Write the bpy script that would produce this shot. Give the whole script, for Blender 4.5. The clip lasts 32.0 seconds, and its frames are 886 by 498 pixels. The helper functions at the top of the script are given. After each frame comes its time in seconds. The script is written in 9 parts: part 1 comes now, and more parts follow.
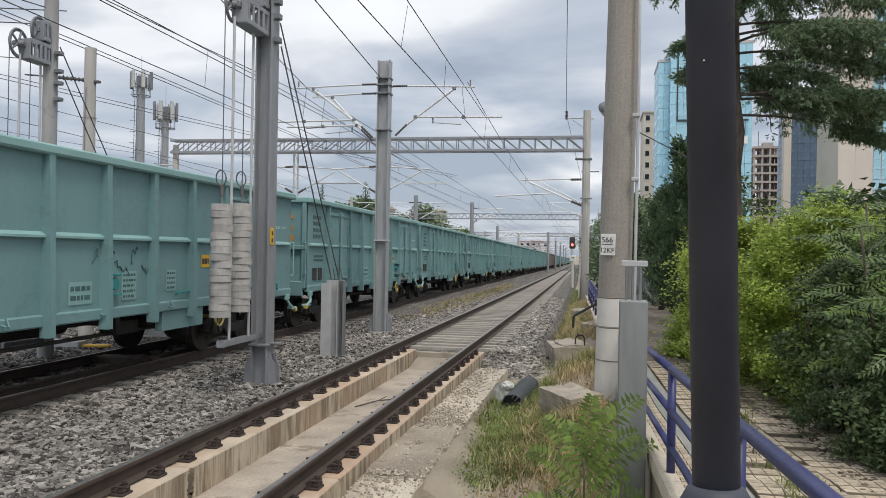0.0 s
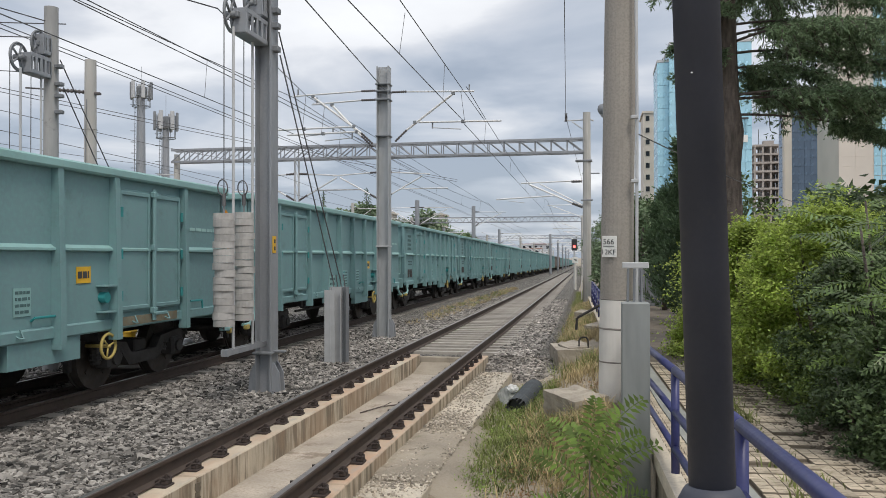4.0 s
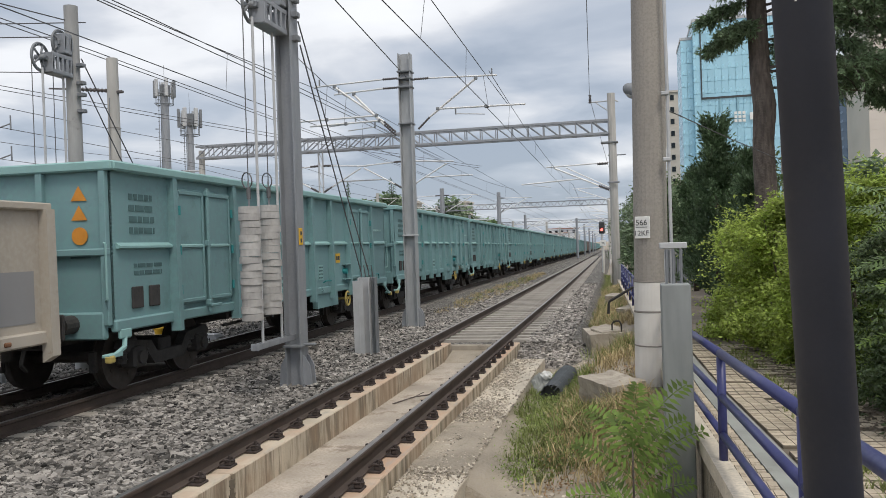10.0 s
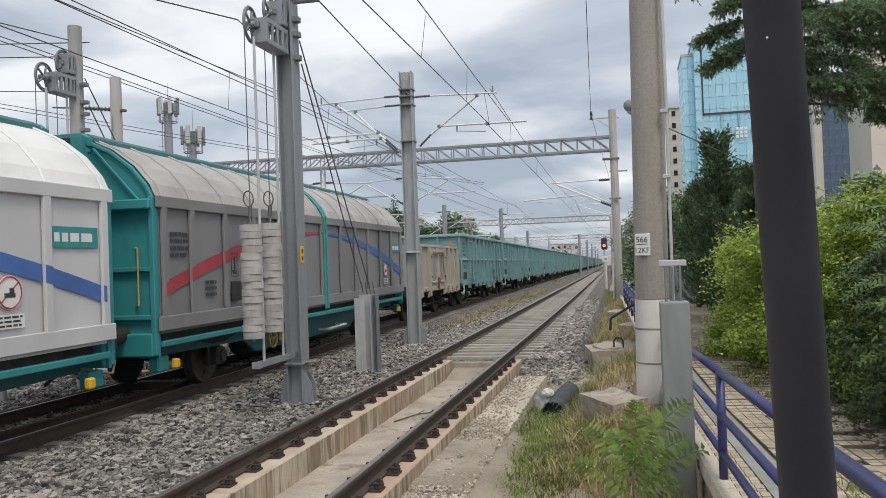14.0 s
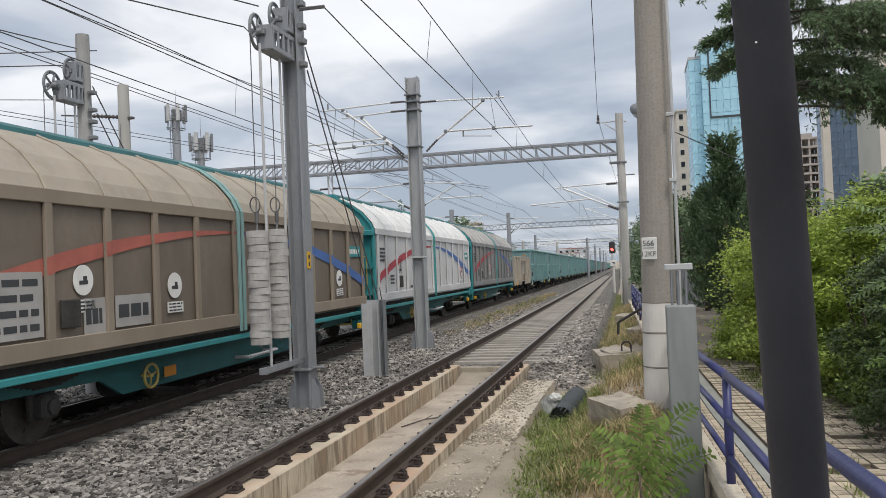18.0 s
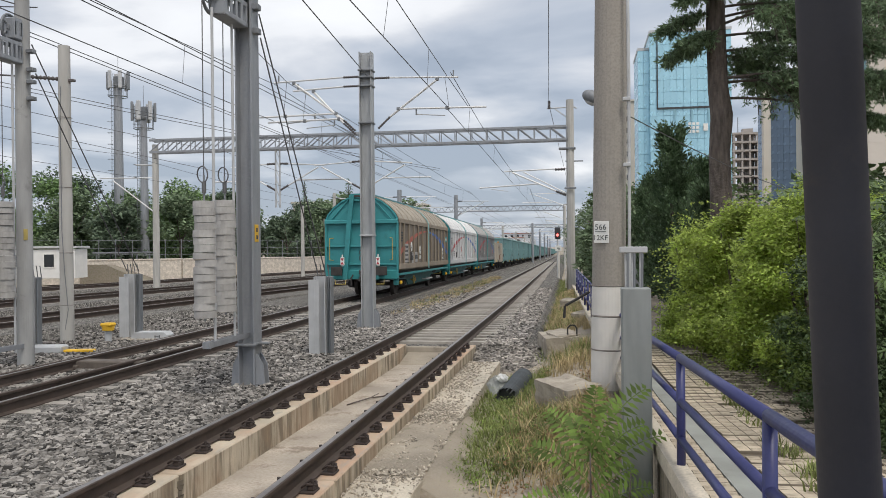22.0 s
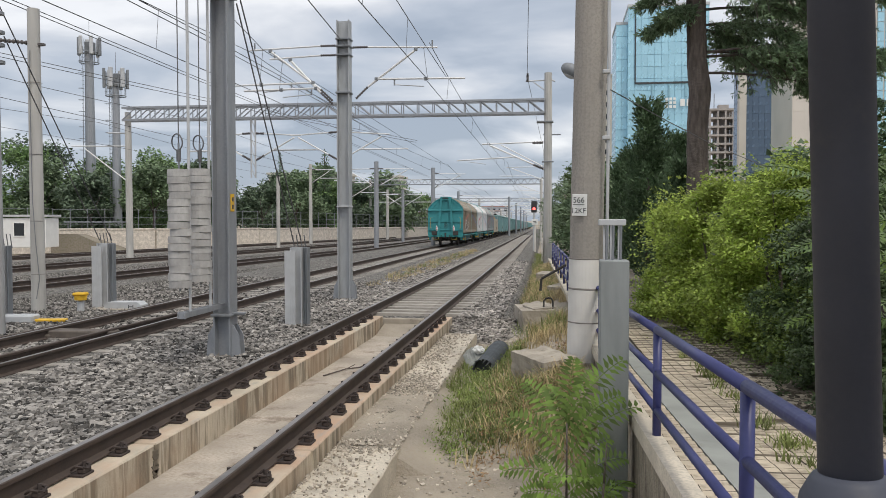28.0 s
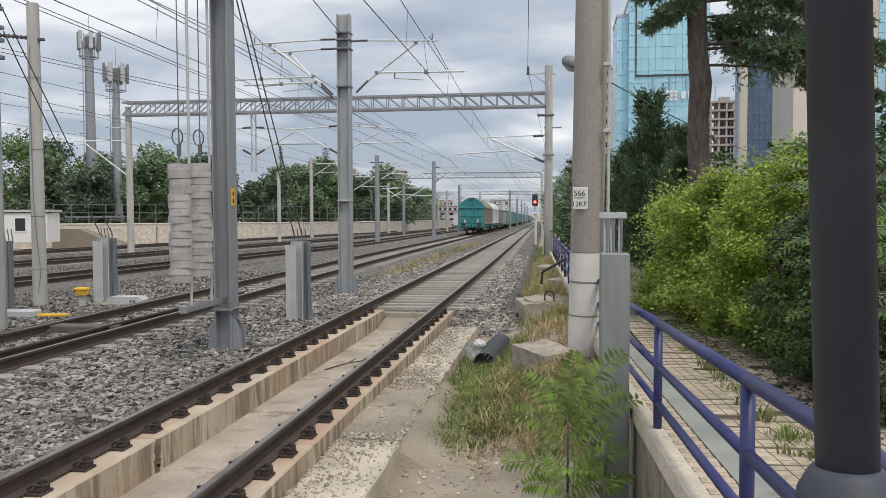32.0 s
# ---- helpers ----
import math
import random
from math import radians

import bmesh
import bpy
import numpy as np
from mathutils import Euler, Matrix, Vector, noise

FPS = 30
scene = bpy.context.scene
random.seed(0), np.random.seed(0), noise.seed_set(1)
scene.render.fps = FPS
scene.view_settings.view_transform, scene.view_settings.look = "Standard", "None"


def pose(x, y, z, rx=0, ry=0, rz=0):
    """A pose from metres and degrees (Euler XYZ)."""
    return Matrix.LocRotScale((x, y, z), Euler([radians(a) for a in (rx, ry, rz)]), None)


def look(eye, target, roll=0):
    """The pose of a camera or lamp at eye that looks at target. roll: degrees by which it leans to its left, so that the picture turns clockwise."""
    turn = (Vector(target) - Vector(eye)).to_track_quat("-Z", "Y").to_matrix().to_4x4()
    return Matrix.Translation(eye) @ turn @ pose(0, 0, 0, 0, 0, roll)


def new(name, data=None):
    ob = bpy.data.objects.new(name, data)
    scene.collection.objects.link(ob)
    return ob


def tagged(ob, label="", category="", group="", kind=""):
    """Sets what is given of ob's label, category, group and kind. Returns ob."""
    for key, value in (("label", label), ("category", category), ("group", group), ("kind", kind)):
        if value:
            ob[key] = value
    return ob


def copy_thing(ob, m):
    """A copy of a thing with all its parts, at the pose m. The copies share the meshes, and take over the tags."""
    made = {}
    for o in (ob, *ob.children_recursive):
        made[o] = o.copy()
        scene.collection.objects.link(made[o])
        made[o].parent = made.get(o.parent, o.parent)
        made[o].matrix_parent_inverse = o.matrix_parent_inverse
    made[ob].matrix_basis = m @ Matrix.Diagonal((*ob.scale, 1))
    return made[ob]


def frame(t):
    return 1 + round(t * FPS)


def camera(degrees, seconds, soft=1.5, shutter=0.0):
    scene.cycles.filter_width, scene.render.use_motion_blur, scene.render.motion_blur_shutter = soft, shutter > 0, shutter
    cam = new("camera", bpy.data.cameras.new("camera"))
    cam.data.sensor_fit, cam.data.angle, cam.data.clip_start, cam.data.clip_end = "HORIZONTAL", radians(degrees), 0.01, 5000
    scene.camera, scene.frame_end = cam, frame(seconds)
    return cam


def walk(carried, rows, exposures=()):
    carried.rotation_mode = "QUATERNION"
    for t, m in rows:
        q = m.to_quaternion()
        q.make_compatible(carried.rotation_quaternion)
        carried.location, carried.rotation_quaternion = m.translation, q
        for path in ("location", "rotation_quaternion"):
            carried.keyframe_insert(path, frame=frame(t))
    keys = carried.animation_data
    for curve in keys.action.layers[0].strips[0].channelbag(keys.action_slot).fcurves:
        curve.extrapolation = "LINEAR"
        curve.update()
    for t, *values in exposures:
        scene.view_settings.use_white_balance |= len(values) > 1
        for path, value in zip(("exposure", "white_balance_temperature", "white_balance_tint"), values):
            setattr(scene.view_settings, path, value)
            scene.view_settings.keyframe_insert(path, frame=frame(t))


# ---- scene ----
cam = camera(57.44, 32.0, soft=0.65)
PATH = [
    (0, (0.154, -0.280, 1.899), (-1.708, 9.537, 1.933), 0.99),
    (0.5, (0.146, -0.276, 1.895), (-1.724, 9.541, 1.929), 1.04),
    (1, (0.151, -0.276, 1.898), (-1.701, 9.546, 1.940), 1.05),
    (1.5, (0.154, -0.268, 1.897), (-1.698, 9.556, 1.938), 1.07),
    (2, (0.160, -0.287, 1.902), (-1.701, 9.536, 1.949), 0.70),
    (2.5, (0.162, -0.307, 1.911), (-1.698, 9.518, 1.965), 0.33),
    (3, (0.157, -0.313, 1.912), (-1.716, 9.512, 1.977), -0.10),
    (3.5, (0.159, -0.317, 1.911), (-1.736, 9.503, 1.989), -0.12),
    (5.5, (0.185, -0.290, 1.907), (-1.685, 9.535, 1.998), 0.03),
    (6, (0.177, -0.314, 1.905), (-1.708, 9.507, 1.995), 0.06),
    (6.5, (0.180, -0.313, 1.902), (-1.672, 9.508, 1.981), -0.01),
    (7, (0.197, -0.296, 1.905), (-1.648, 9.518, 1.983), 0.30),
    (7.5, (0.188, -0.254, 1.898), (-1.694, 9.559, 1.917), -0.59),
    (8, (0.128, -0.182, 1.910), (-1.706, 9.645, 1.837), -1.63),
    (8.5, (0.089, -0.157, 1.916), (-1.709, 9.679, 1.845), -2.20),
    (9, (0.091, -0.142, 1.913), (-1.756, 9.686, 1.846), -1.86),
    (9.5, (0.096, -0.136, 1.906), (-1.910, 9.665, 1.855), -2.04),
    (10, (0.090, -0.126, 1.898), (-2.119, 9.636, 1.841), -1.91),
    (10.5, (0.078, -0.130, 1.897), (-2.206, 9.616, 1.808), -1.85),
    (11, (0.088, -0.153, 1.917), (-2.289, 9.573, 1.851), -2.14),
    (11.5, (0.099, -0.161, 1.919), (-2.255, 9.561, 1.878), -2.06),
    (12, (0.109, -0.136, 1.913), (-2.237, 9.576, 1.941), -1.96),
    (12.5, (0.115, -0.123, 1.914), (-2.192, 9.600, 1.956), -1.95),
    (13, (0.113, -0.134, 1.914), (-2.186, 9.593, 1.997), -2.02),
    (13.5, (0.117, -0.140, 1.918), (-2.148, 9.596, 2.050), -2.07),
    (14, (0.122, -0.142, 1.917), (-2.111, 9.604, 2.060), -2.07),
    (14.5, (0.122, -0.146, 1.923), (-2.124, 9.596, 2.101), -2.14),
    (16.5, (0.125, -0.138, 1.921), (-2.073, 9.613, 2.138), -2.28),
    (17, (0.129, -0.149, 1.921), (-2.049, 9.607, 2.136), -2.30),
    (17.5, (0.128, -0.157, 1.917), (-2.050, 9.595, 2.121), -2.31),
    (18, (0.144, -0.141, 1.918), (-2.179, 9.573, 2.124), -2.40),
    (18.5, (0.169, -0.100, 1.914), (-2.215, 9.599, 2.114), -2.01),
    (19, (0.181, -0.080, 1.909), (-2.252, 9.607, 2.081), -1.75),
    (19.5, (0.161, -0.066, 1.906), (-2.266, 9.632, 2.037), -1.53),
    (20, (0.067, -0.036, 1.896), (-2.311, 9.682, 1.985), -1.61),
    (20.5, (0.017, -0.033, 1.887), (-2.324, 9.695, 1.961), -2.15),
    (21, (0.026, -0.032, 1.888), (-1.990, 9.770, 1.910), -1.45),
    (21.5, (0.034, -0.043, 1.887), (-1.683, 9.815, 1.874), -0.87),
    (22, (0.027, -0.041, 1.872), (-1.644, 9.826, 1.833), -0.58),
    (22.5, (0.015, -0.029, 1.868), (-1.585, 9.845, 1.786), -0.35),
    (23, (0.003, -0.015, 1.861), (-1.595, 9.855, 1.737), -0.23),
    (23.5, (-0.006, -0.006, 1.860), (-1.577, 9.869, 1.707), -0.06),
    (24, (-0.007, 0.004, 1.859), (-1.535, 9.886, 1.675), 0.09),
    (24.5, (-0.002, 0.015, 1.857), (-1.508, 9.898, 1.650), 0.23),
    (25, (-0.004, 0.001, 1.860), (-1.483, 9.886, 1.583), 0.25),
    (25.5, (-0.001, 0.007, 1.856), (-1.452, 9.895, 1.517), 0.17),
    (27.5, (0.002, -0.005, 1.859), (-1.381, 9.900, 1.486), -0.05),
    (28, (-0.001, -0.010, 1.855), (-1.382, 9.897, 1.478), -0.01),
    (28.5, (0.000, -0.008, 1.857), (-1.363, 9.900, 1.470), -0.01),
    (29, (-0.000, -0.008, 1.857), (-1.363, 9.899, 1.467), 0.02),
    (29.5, (-0.001, -0.014, 1.857), (-1.365, 9.893, 1.458), -0.01),
    (30, (0.006, -0.008, 1.859), (-1.358, 9.896, 1.442), -0.15),
    (30.5, (0.003, -0.010, 1.855), (-1.362, 9.893, 1.427), -0.16),
    (31, (0.004, -0.007, 1.856), (-1.366, 9.894, 1.417), -0.18),
    (31.5, (-0.001, -0.017, 1.857), (-1.374, 9.883, 1.408), -0.17),
    (32, (0.003, -0.010, 1.857), (-1.390, 9.887, 1.401), -0.22),
]
walk(cam, [(t, look(eye, target, roll)) for t, eye, target, roll in PATH])

# ---------------------------------------------------------------- world, sun, exposure
scene.view_settings.exposure = 0.22


def make_world():
    w = bpy.data.worlds.new("overcast_sky")
    scene.world = w
    w.use_nodes = True
    nt = w.node_tree
    n, l = nt.nodes, nt.links
    n.clear()
    out = n.new("ShaderNodeOutputWorld")
    bg = n.new("ShaderNodeBackground")
    sky = n.new("ShaderNodeTexSky")
    sky.sky_type, sky.sun_disc = "NISHITA", False
    sky.sun_elevation, sky.sun_rotation = radians(58), radians(SUN_TURN)
    dim = n.new("ShaderNodeVectorMath")
    dim.operation = "SCALE"
    dim.inputs["Scale"].default_value = 0.10
    l.new(sky.outputs[0], dim.inputs[0])
    tc = n.new("ShaderNodeTexCoord")
    sep = n.new("ShaderNodeSeparateXYZ")
    l.new(tc.outputs["Generated"], sep.inputs[0])
    up = n.new("ShaderNodeMath")
    up.operation = "MAXIMUM"
    up.inputs[1].default_value = 0.0
    l.new(sep.outputs["Z"], up.inputs[0])
    lift = n.new("ShaderNodeMath")
    lift.operation = "ADD"
    lift.inputs[1].default_value = 0.16
    l.new(up.outputs[0], lift.inputs[0])
    div = n.new("ShaderNodeVectorMath")
    div.operation = "DIVIDE"
    comb = n.new("ShaderNodeCombineXYZ")
    for i in range(3):
        l.new(lift.outputs[0], comb.inputs[i])
    l.new(tc.outputs["Generated"], div.inputs[0])
    l.new(comb.outputs[0], div.inputs[1])
    no = n.new("ShaderNodeTexNoise")
    no.inputs["Scale"].default_value = 1.25
    no.inputs["Detail"].default_value = 9
    no.inputs["Roughness"].default_value = 0.48
    no.inputs["Distortion"].default_value = 0.35
    l.new(div.outputs[0], no.inputs["Vector"])
    # cover grows brighter and more broken with height; a slate bank lies along the horizon
    hgt = n.new("ShaderNodeMapRange")
    hgt.inputs["From Min"].default_value, hgt.inputs["From Max"].default_value = 0.0, 0.34
    hgt.inputs["To Min"].default_value, hgt.inputs["To Max"].default_value = -0.175, 0.115
    l.new(up.outputs[0], hgt.inputs["Value"])
    add = n.new("ShaderNodeMath")
    add.operation = "ADD"
    l.new(no.outputs["Fac"], add.inputs[0])
    l.new(hgt.outputs[0], add.inputs[1])
    ramp = n.new("ShaderNodeValToRGB")
    e = ramp.color_ramp.elements
    e[0].position, e[0].color = 0.36, (0.33, 0.38, 0.46, 1)
    e[1].position, e[1].color = 0.72, (0.86, 0.87, 0.89, 1)
    for p, c in ((0.44, (0.43, 0.475, 0.55, 1)), (0.53, (0.585, 0.61, 0.66, 1)), (0.61, (0.78, 0.79, 0.815, 1))):
        k = e.new(p)
        k.color = c
    l.new(add.outputs[0], ramp.inputs[0])
    mix = n.new("ShaderNodeMix")
    mix.data_type = "RGBA"
    mix.inputs["Factor"].default_value = 0.90
    l.new(dim.outputs[0], mix.inputs["A"])
    l.new(ramp.outputs[0], mix.inputs["B"])
    l.new(mix.outputs["Result"], bg.inputs["Color"])
    bg.inputs["Strength"].default_value = 1.05
    l.new(bg.outputs[0], out.inputs[0])


SUN_TURN = 150.0
make_world()
sun = new("sun", bpy.data.lights.new("sun", "SUN"))
sun.data.energy, sun.data.angle, sun.data.color = 1.5, radians(16), (1.0, 0.93, 0.82)
sun.matrix_world = look((8, -11, 22), (0, 0, 0))


# ---------------------------------------------------------------- materials
def mat(name, col, rough=0.7, metal=0.0, var=0.18, scale=6.0, fine=40.0, bump=0.15, dist=0.01, tint=None, spots=None, rand=0.0, island=0.0, translucent=0.0, streak=None, spec=0.5, coords="Object"):
    m = bpy.data.materials.new(name)
    m.use_nodes = True
    nt = m.node_tree
    n, l = nt.nodes, nt.links
    bs = n["Principled BSDF"]
    bs.inputs["Roughness"].default_value, bs.inputs["Metallic"].default_value = rough, metal
    bs.inputs["Specular IOR Level"].default_value = spec
    tc = n.new("ShaderNodeTexCoord")
    a = n.new("ShaderNodeTexNoise")
    a.inputs["Scale"].default_value, a.inputs["Detail"].default_value = scale, 5
    b = n.new("ShaderNodeTexNoise")
    b.inputs["Scale"].default_value, b.inputs["Detail"].default_value = fine, 4
    for k in (a, b):
        l.new(tc.outputs[coords], k.inputs["Vector"])
    if streak:
        mp = n.new("ShaderNodeMapping")
        mp.inputs["Scale"].default_value = streak
        l.new(tc.outputs[coords], mp.inputs["Vector"])
        l.new(mp.outputs[0], a.inputs["Vector"])
    dark = tuple(c * (1 - var) for c in col)
    light = tuple(min(1.0, c * (1 + var)) for c in col)
    r1 = n.new("ShaderNodeValToRGB")
    r1.color_ramp.elements[0].position, r1.color_ramp.elements[0].color = 0.32, (*dark, 1)
    r1.color_ramp.elements[1].position, r1.color_ramp.elements[1].color = 0.68, (*light, 1)
    l.new(a.outputs["Fac"], r1.inputs[0])
    cur = r1.outputs[0]

    def blend(fac, colour, kind="MIX"):
        nonlocal cur
        x = n.new("ShaderNodeMix")
        x.data_type, x.blend_type = "RGBA", kind
        l.new(fac, x.inputs["Factor"])
        l.new(cur, x.inputs["A"])
        x.inputs["B"].default_value = (*colour, 1)
        cur = x.outputs["Result"]

    def ramp(src, lo, hi, top=1.0):
        x = n.new("ShaderNodeMapRange")
        x.inputs["From Min"].default_value, x.inputs["From Max"].default_value = lo, hi
        x.inputs["To Max"].default_value = top
        l.new(src, x.inputs["Value"])
        return x.outputs[0]

    if tint:
        blend(ramp(b.outputs["Fac"], 0.42, 0.66, 0.6), tint)
    if spots:
        c = n.new("ShaderNodeTexNoise")
        c.inputs["Scale"].default_value, c.inputs["Detail"].default_value = spots[1], 7
        c.inputs["Roughness"].default_value = 0.7
        l.new(tc.outputs[coords], c.inputs["Vector"])
        blend(ramp(c.outputs["Fac"], spots[2], spots[2] + 0.12, spots[3] if len(spots) > 3 else 0.8), spots[0])
    if rand or island:
        if island:
            g = n.new("ShaderNodeNewGeometry")
            src = g.outputs["Random Per Island"]
            amt = island
        else:
            g = n.new("ShaderNodeObjectInfo")
            src = g.outputs["Random"]
            amt = rand
        hs = n.new("ShaderNodeHueSaturation")
        v = n.new("ShaderNodeMapRange")
        v.inputs["To Min"].default_value, v.inputs["To Max"].default_value = 1 - amt, 1 + amt
        l.new(src, v.inputs["Value"])
        l.new(v.outputs[0], hs.inputs["Value"])
        l.new(cur, hs.inputs["Color"])
        cur = hs.outputs[0]
    l.new(cur, bs.inputs["Base Color"])
    rr = n.new("ShaderNodeMapRange")
    rr.inputs["To Min"].default_value, rr.inputs["To Max"].default_value = max(0.02, rough - 0.1), min(1, rough + 0.1)
    l.new(b.outputs["Fac"], rr.inputs["Value"])
    l.new(rr.outputs[0], bs.inputs["Roughness"])
    if bump:
        bp = n.new("ShaderNodeBump")
        bp.inputs["Strength"].default_value, bp.inputs["Distance"].default_value = bump, dist
        l.new(b.outputs["Fac"], bp.inputs["Height"])
        l.new(bp.outputs[0], bs.inputs["Normal"])
    if translucent:
        tr = n.new("ShaderNodeBsdfTranslucent")
        l.new(cur, tr.inputs["Color"])
        ms = n.new("ShaderNodeMixShader")
        ms.inputs[0].default_value = translucent
        l.new(bs.outputs[0], ms.inputs[1])
        l.new(tr.outputs[0], ms.inputs[2])
        l.new(ms.outputs[0], n["Material Output"].inputs["Surface"])
    return m


def glow(name, col, strength):
    m = bpy.data.materials.new(name)
    m.use_nodes = True
    bs = m.node_tree.nodes["Principled BSDF"]
    bs.inputs["Base Color"].default_value = (*col, 1)
    bs.inputs["Emission Color"].default_value = (*col, 1)
    bs.inputs["Emission Strength"].default_value = strength
    return m


def crushed(name, lo, hi, scale):
    """Broken stone: cells of uneven grey, with the shade of the gaps painted dark."""
    m = bpy.data.materials.new(name)
    m.use_nodes = True
    n, l = m.node_tree.nodes, m.node_tree.links
    bs = n["Principled BSDF"]
    bs.inputs["Roughness"].default_value = 0.95
    tc = n.new("ShaderNodeTexCoord")
    v = n.new("ShaderNodeTexVoronoi")
    v.inputs["Scale"].default_value = scale
    g = n.new("ShaderNodeTexVoronoi")
    g.feature = "DISTANCE_TO_EDGE"
    g.inputs["Scale"].default_value = scale
    big = n.new("ShaderNodeTexNoise")
    big.inputs["Scale"].default_value = 0.7
    for k in (v, g, big):
        l.new(tc.outputs["Object"], k.inputs["Vector"])
    bw = n.new("ShaderNodeSeparateColor")
    l.new(v.outputs["Color"], bw.inputs[0])
    r = n.new("ShaderNodeValToRGB")
    r.color_ramp.elements[0].color = (*lo, 1)
    r.color_ramp.elements[1].color = (*hi, 1)
    l.new(bw.outputs[0], r.inputs[0])
    # tone falls towards cell edges: shade between the stones, put into the colour
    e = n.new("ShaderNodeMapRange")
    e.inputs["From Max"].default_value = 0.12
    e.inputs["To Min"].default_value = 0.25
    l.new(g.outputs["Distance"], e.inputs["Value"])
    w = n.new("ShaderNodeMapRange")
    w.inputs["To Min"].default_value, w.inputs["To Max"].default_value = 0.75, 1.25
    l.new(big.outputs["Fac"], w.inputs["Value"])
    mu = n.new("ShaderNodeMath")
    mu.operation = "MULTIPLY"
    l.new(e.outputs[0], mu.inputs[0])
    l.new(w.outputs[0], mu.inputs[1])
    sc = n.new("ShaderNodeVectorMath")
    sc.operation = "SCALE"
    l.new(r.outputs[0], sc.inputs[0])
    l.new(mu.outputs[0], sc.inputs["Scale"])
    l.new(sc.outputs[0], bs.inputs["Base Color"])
    bp = n.new("ShaderNodeBump")
    bp.inputs["Strength"].default_value, bp.inputs["Distance"].default_value = 1.0, 0.05
    l.new(g.outputs["Distance"], bp.inputs["Height"])
    l.new(bp.outputs[0], bs.inputs["Normal"])
    return m


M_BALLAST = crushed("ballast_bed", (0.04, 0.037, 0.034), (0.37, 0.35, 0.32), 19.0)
M_STONE = mat("ballast_stone", (0.205, 0.192, 0.178), 0.9, var=0.35, scale=3, fine=55, bump=0.4, dist=0.006, island=0.92)
M_STONEL = mat("pale_ballast_stone", (0.275, 0.255, 0.235), 0.9, var=0.35, scale=3, fine=55, bump=0.4, dist=0.006, island=0.8)
M_SOIL = mat("dry_soil", (0.33, 0.285, 0.225), 0.97, var=0.25, scale=1.6, fine=38, bump=0.7, dist=0.03, tint=(0.36, 0.32, 0.27), spots=((0.14, 0.15, 0.07), 2.2, 0.60, 0.5))
M_EARTH = mat("far_ground", (0.24, 0.205, 0.17), 0.97, var=0.3, scale=0.15, fine=7, bump=0.3, dist=0.05, tint=(0.14, 0.15, 0.08))
M_CONC = mat("weathered_concrete", (0.56, 0.50, 0.41), 0.9, var=0.2, scale=2.2, fine=45, bump=0.35, dist=0.006, tint=(0.40, 0.36, 0.30), spots=((0.19, 0.17, 0.14), 3.2, 0.60, 0.6))


def plinth_mat():
    """Cream concrete: rust-tinted on top beside the rail seats, with uneven dark drips down the sides."""
    m = mat("stained_plinth_concrete", (0.53, 0.46, 0.36), 0.92, var=0.16, scale=2.0, fine=45, bump=0.4, dist=0.006, spots=((0.36, 0.31, 0.25), 6.0, 0.58, 0.6))
    n, l = m.node_tree.nodes, m.node_tree.links
    bs = n["Principled BSDF"]
    cur = bs.inputs["Base Color"].links[0].from_socket
    tc = n.new("ShaderNodeTexCoord")
    sep = n.new("ShaderNodeSeparateXYZ")
    geo = n.new("ShaderNodeNewGeometry")
    l.new(geo.outputs["Normal"], sep.inputs[0])

    def stain(scale, lo, hi, top, colour, upright):
        nonlocal cur
        mp = n.new("ShaderNodeMapping")
        mp.inputs["Scale"].default_value = scale
        l.new(tc.outputs["Object"], mp.inputs["Vector"])
        no = n.new("ShaderNodeTexNoise")
        no.inputs["Scale"].default_value, no.inputs["Detail"].default_value = 1.0, 6
        no.inputs["Roughness"].default_value = 0.62
        l.new(mp.outputs[0], no.inputs["Vector"])
        r = n.new("ShaderNodeMapRange")
        r.inputs["From Min"].default_value, r.inputs["From Max"].default_value, r.inputs["To Max"].default_value = lo, hi, top
        l.new(no.outputs["Fac"], r.inputs["Value"])
        k = n.new("ShaderNodeMapRange")
        a, b = (0.8, 0.4) if upright else (0.4, 0.8)
        k.inputs["From Min"].default_value, k.inputs["From Max"].default_value = a, b
        l.new(sep.outputs["Z"], k.inputs["Value"])
        mu = n.new("ShaderNodeMath")
        mu.operation = "MULTIPLY"
        l.new(r.outputs[0], mu.inputs[0])
        l.new(k.outputs[0], mu.inputs[1])
        x = n.new("ShaderNodeMix")
        x.data_type = "RGBA"
        l.new(mu.outputs[0], x.inputs["Factor"])
        l.new(cur, x.inputs["A"])
        x.inputs["B"].default_value = (*colour, 1)
        cur = x.outputs["Result"]
    stain((0.9, 0.45, 1), 0.40, 0.58, 0.8, (0.49, 0.31, 0.21), False)
    stain((9, 2.6, 1), 0.54, 0.70, 0.7, (0.36, 0.335, 0.30), False)
    stain((1, 7.5, 0.9), 0.47, 0.60, 0.85, (0.17, 0.135, 0.095), True)
    stain((1, 22, 1.6), 0.50, 0.66, 0.7, (0.20, 0.165, 0.12), True)
    stain((1, 1.1, 0.9), 0.46, 0.62, 0.6, (0.36, 0.25, 0.165), True)
    l.new(cur, bs.inputs["Base Color"])
    return m


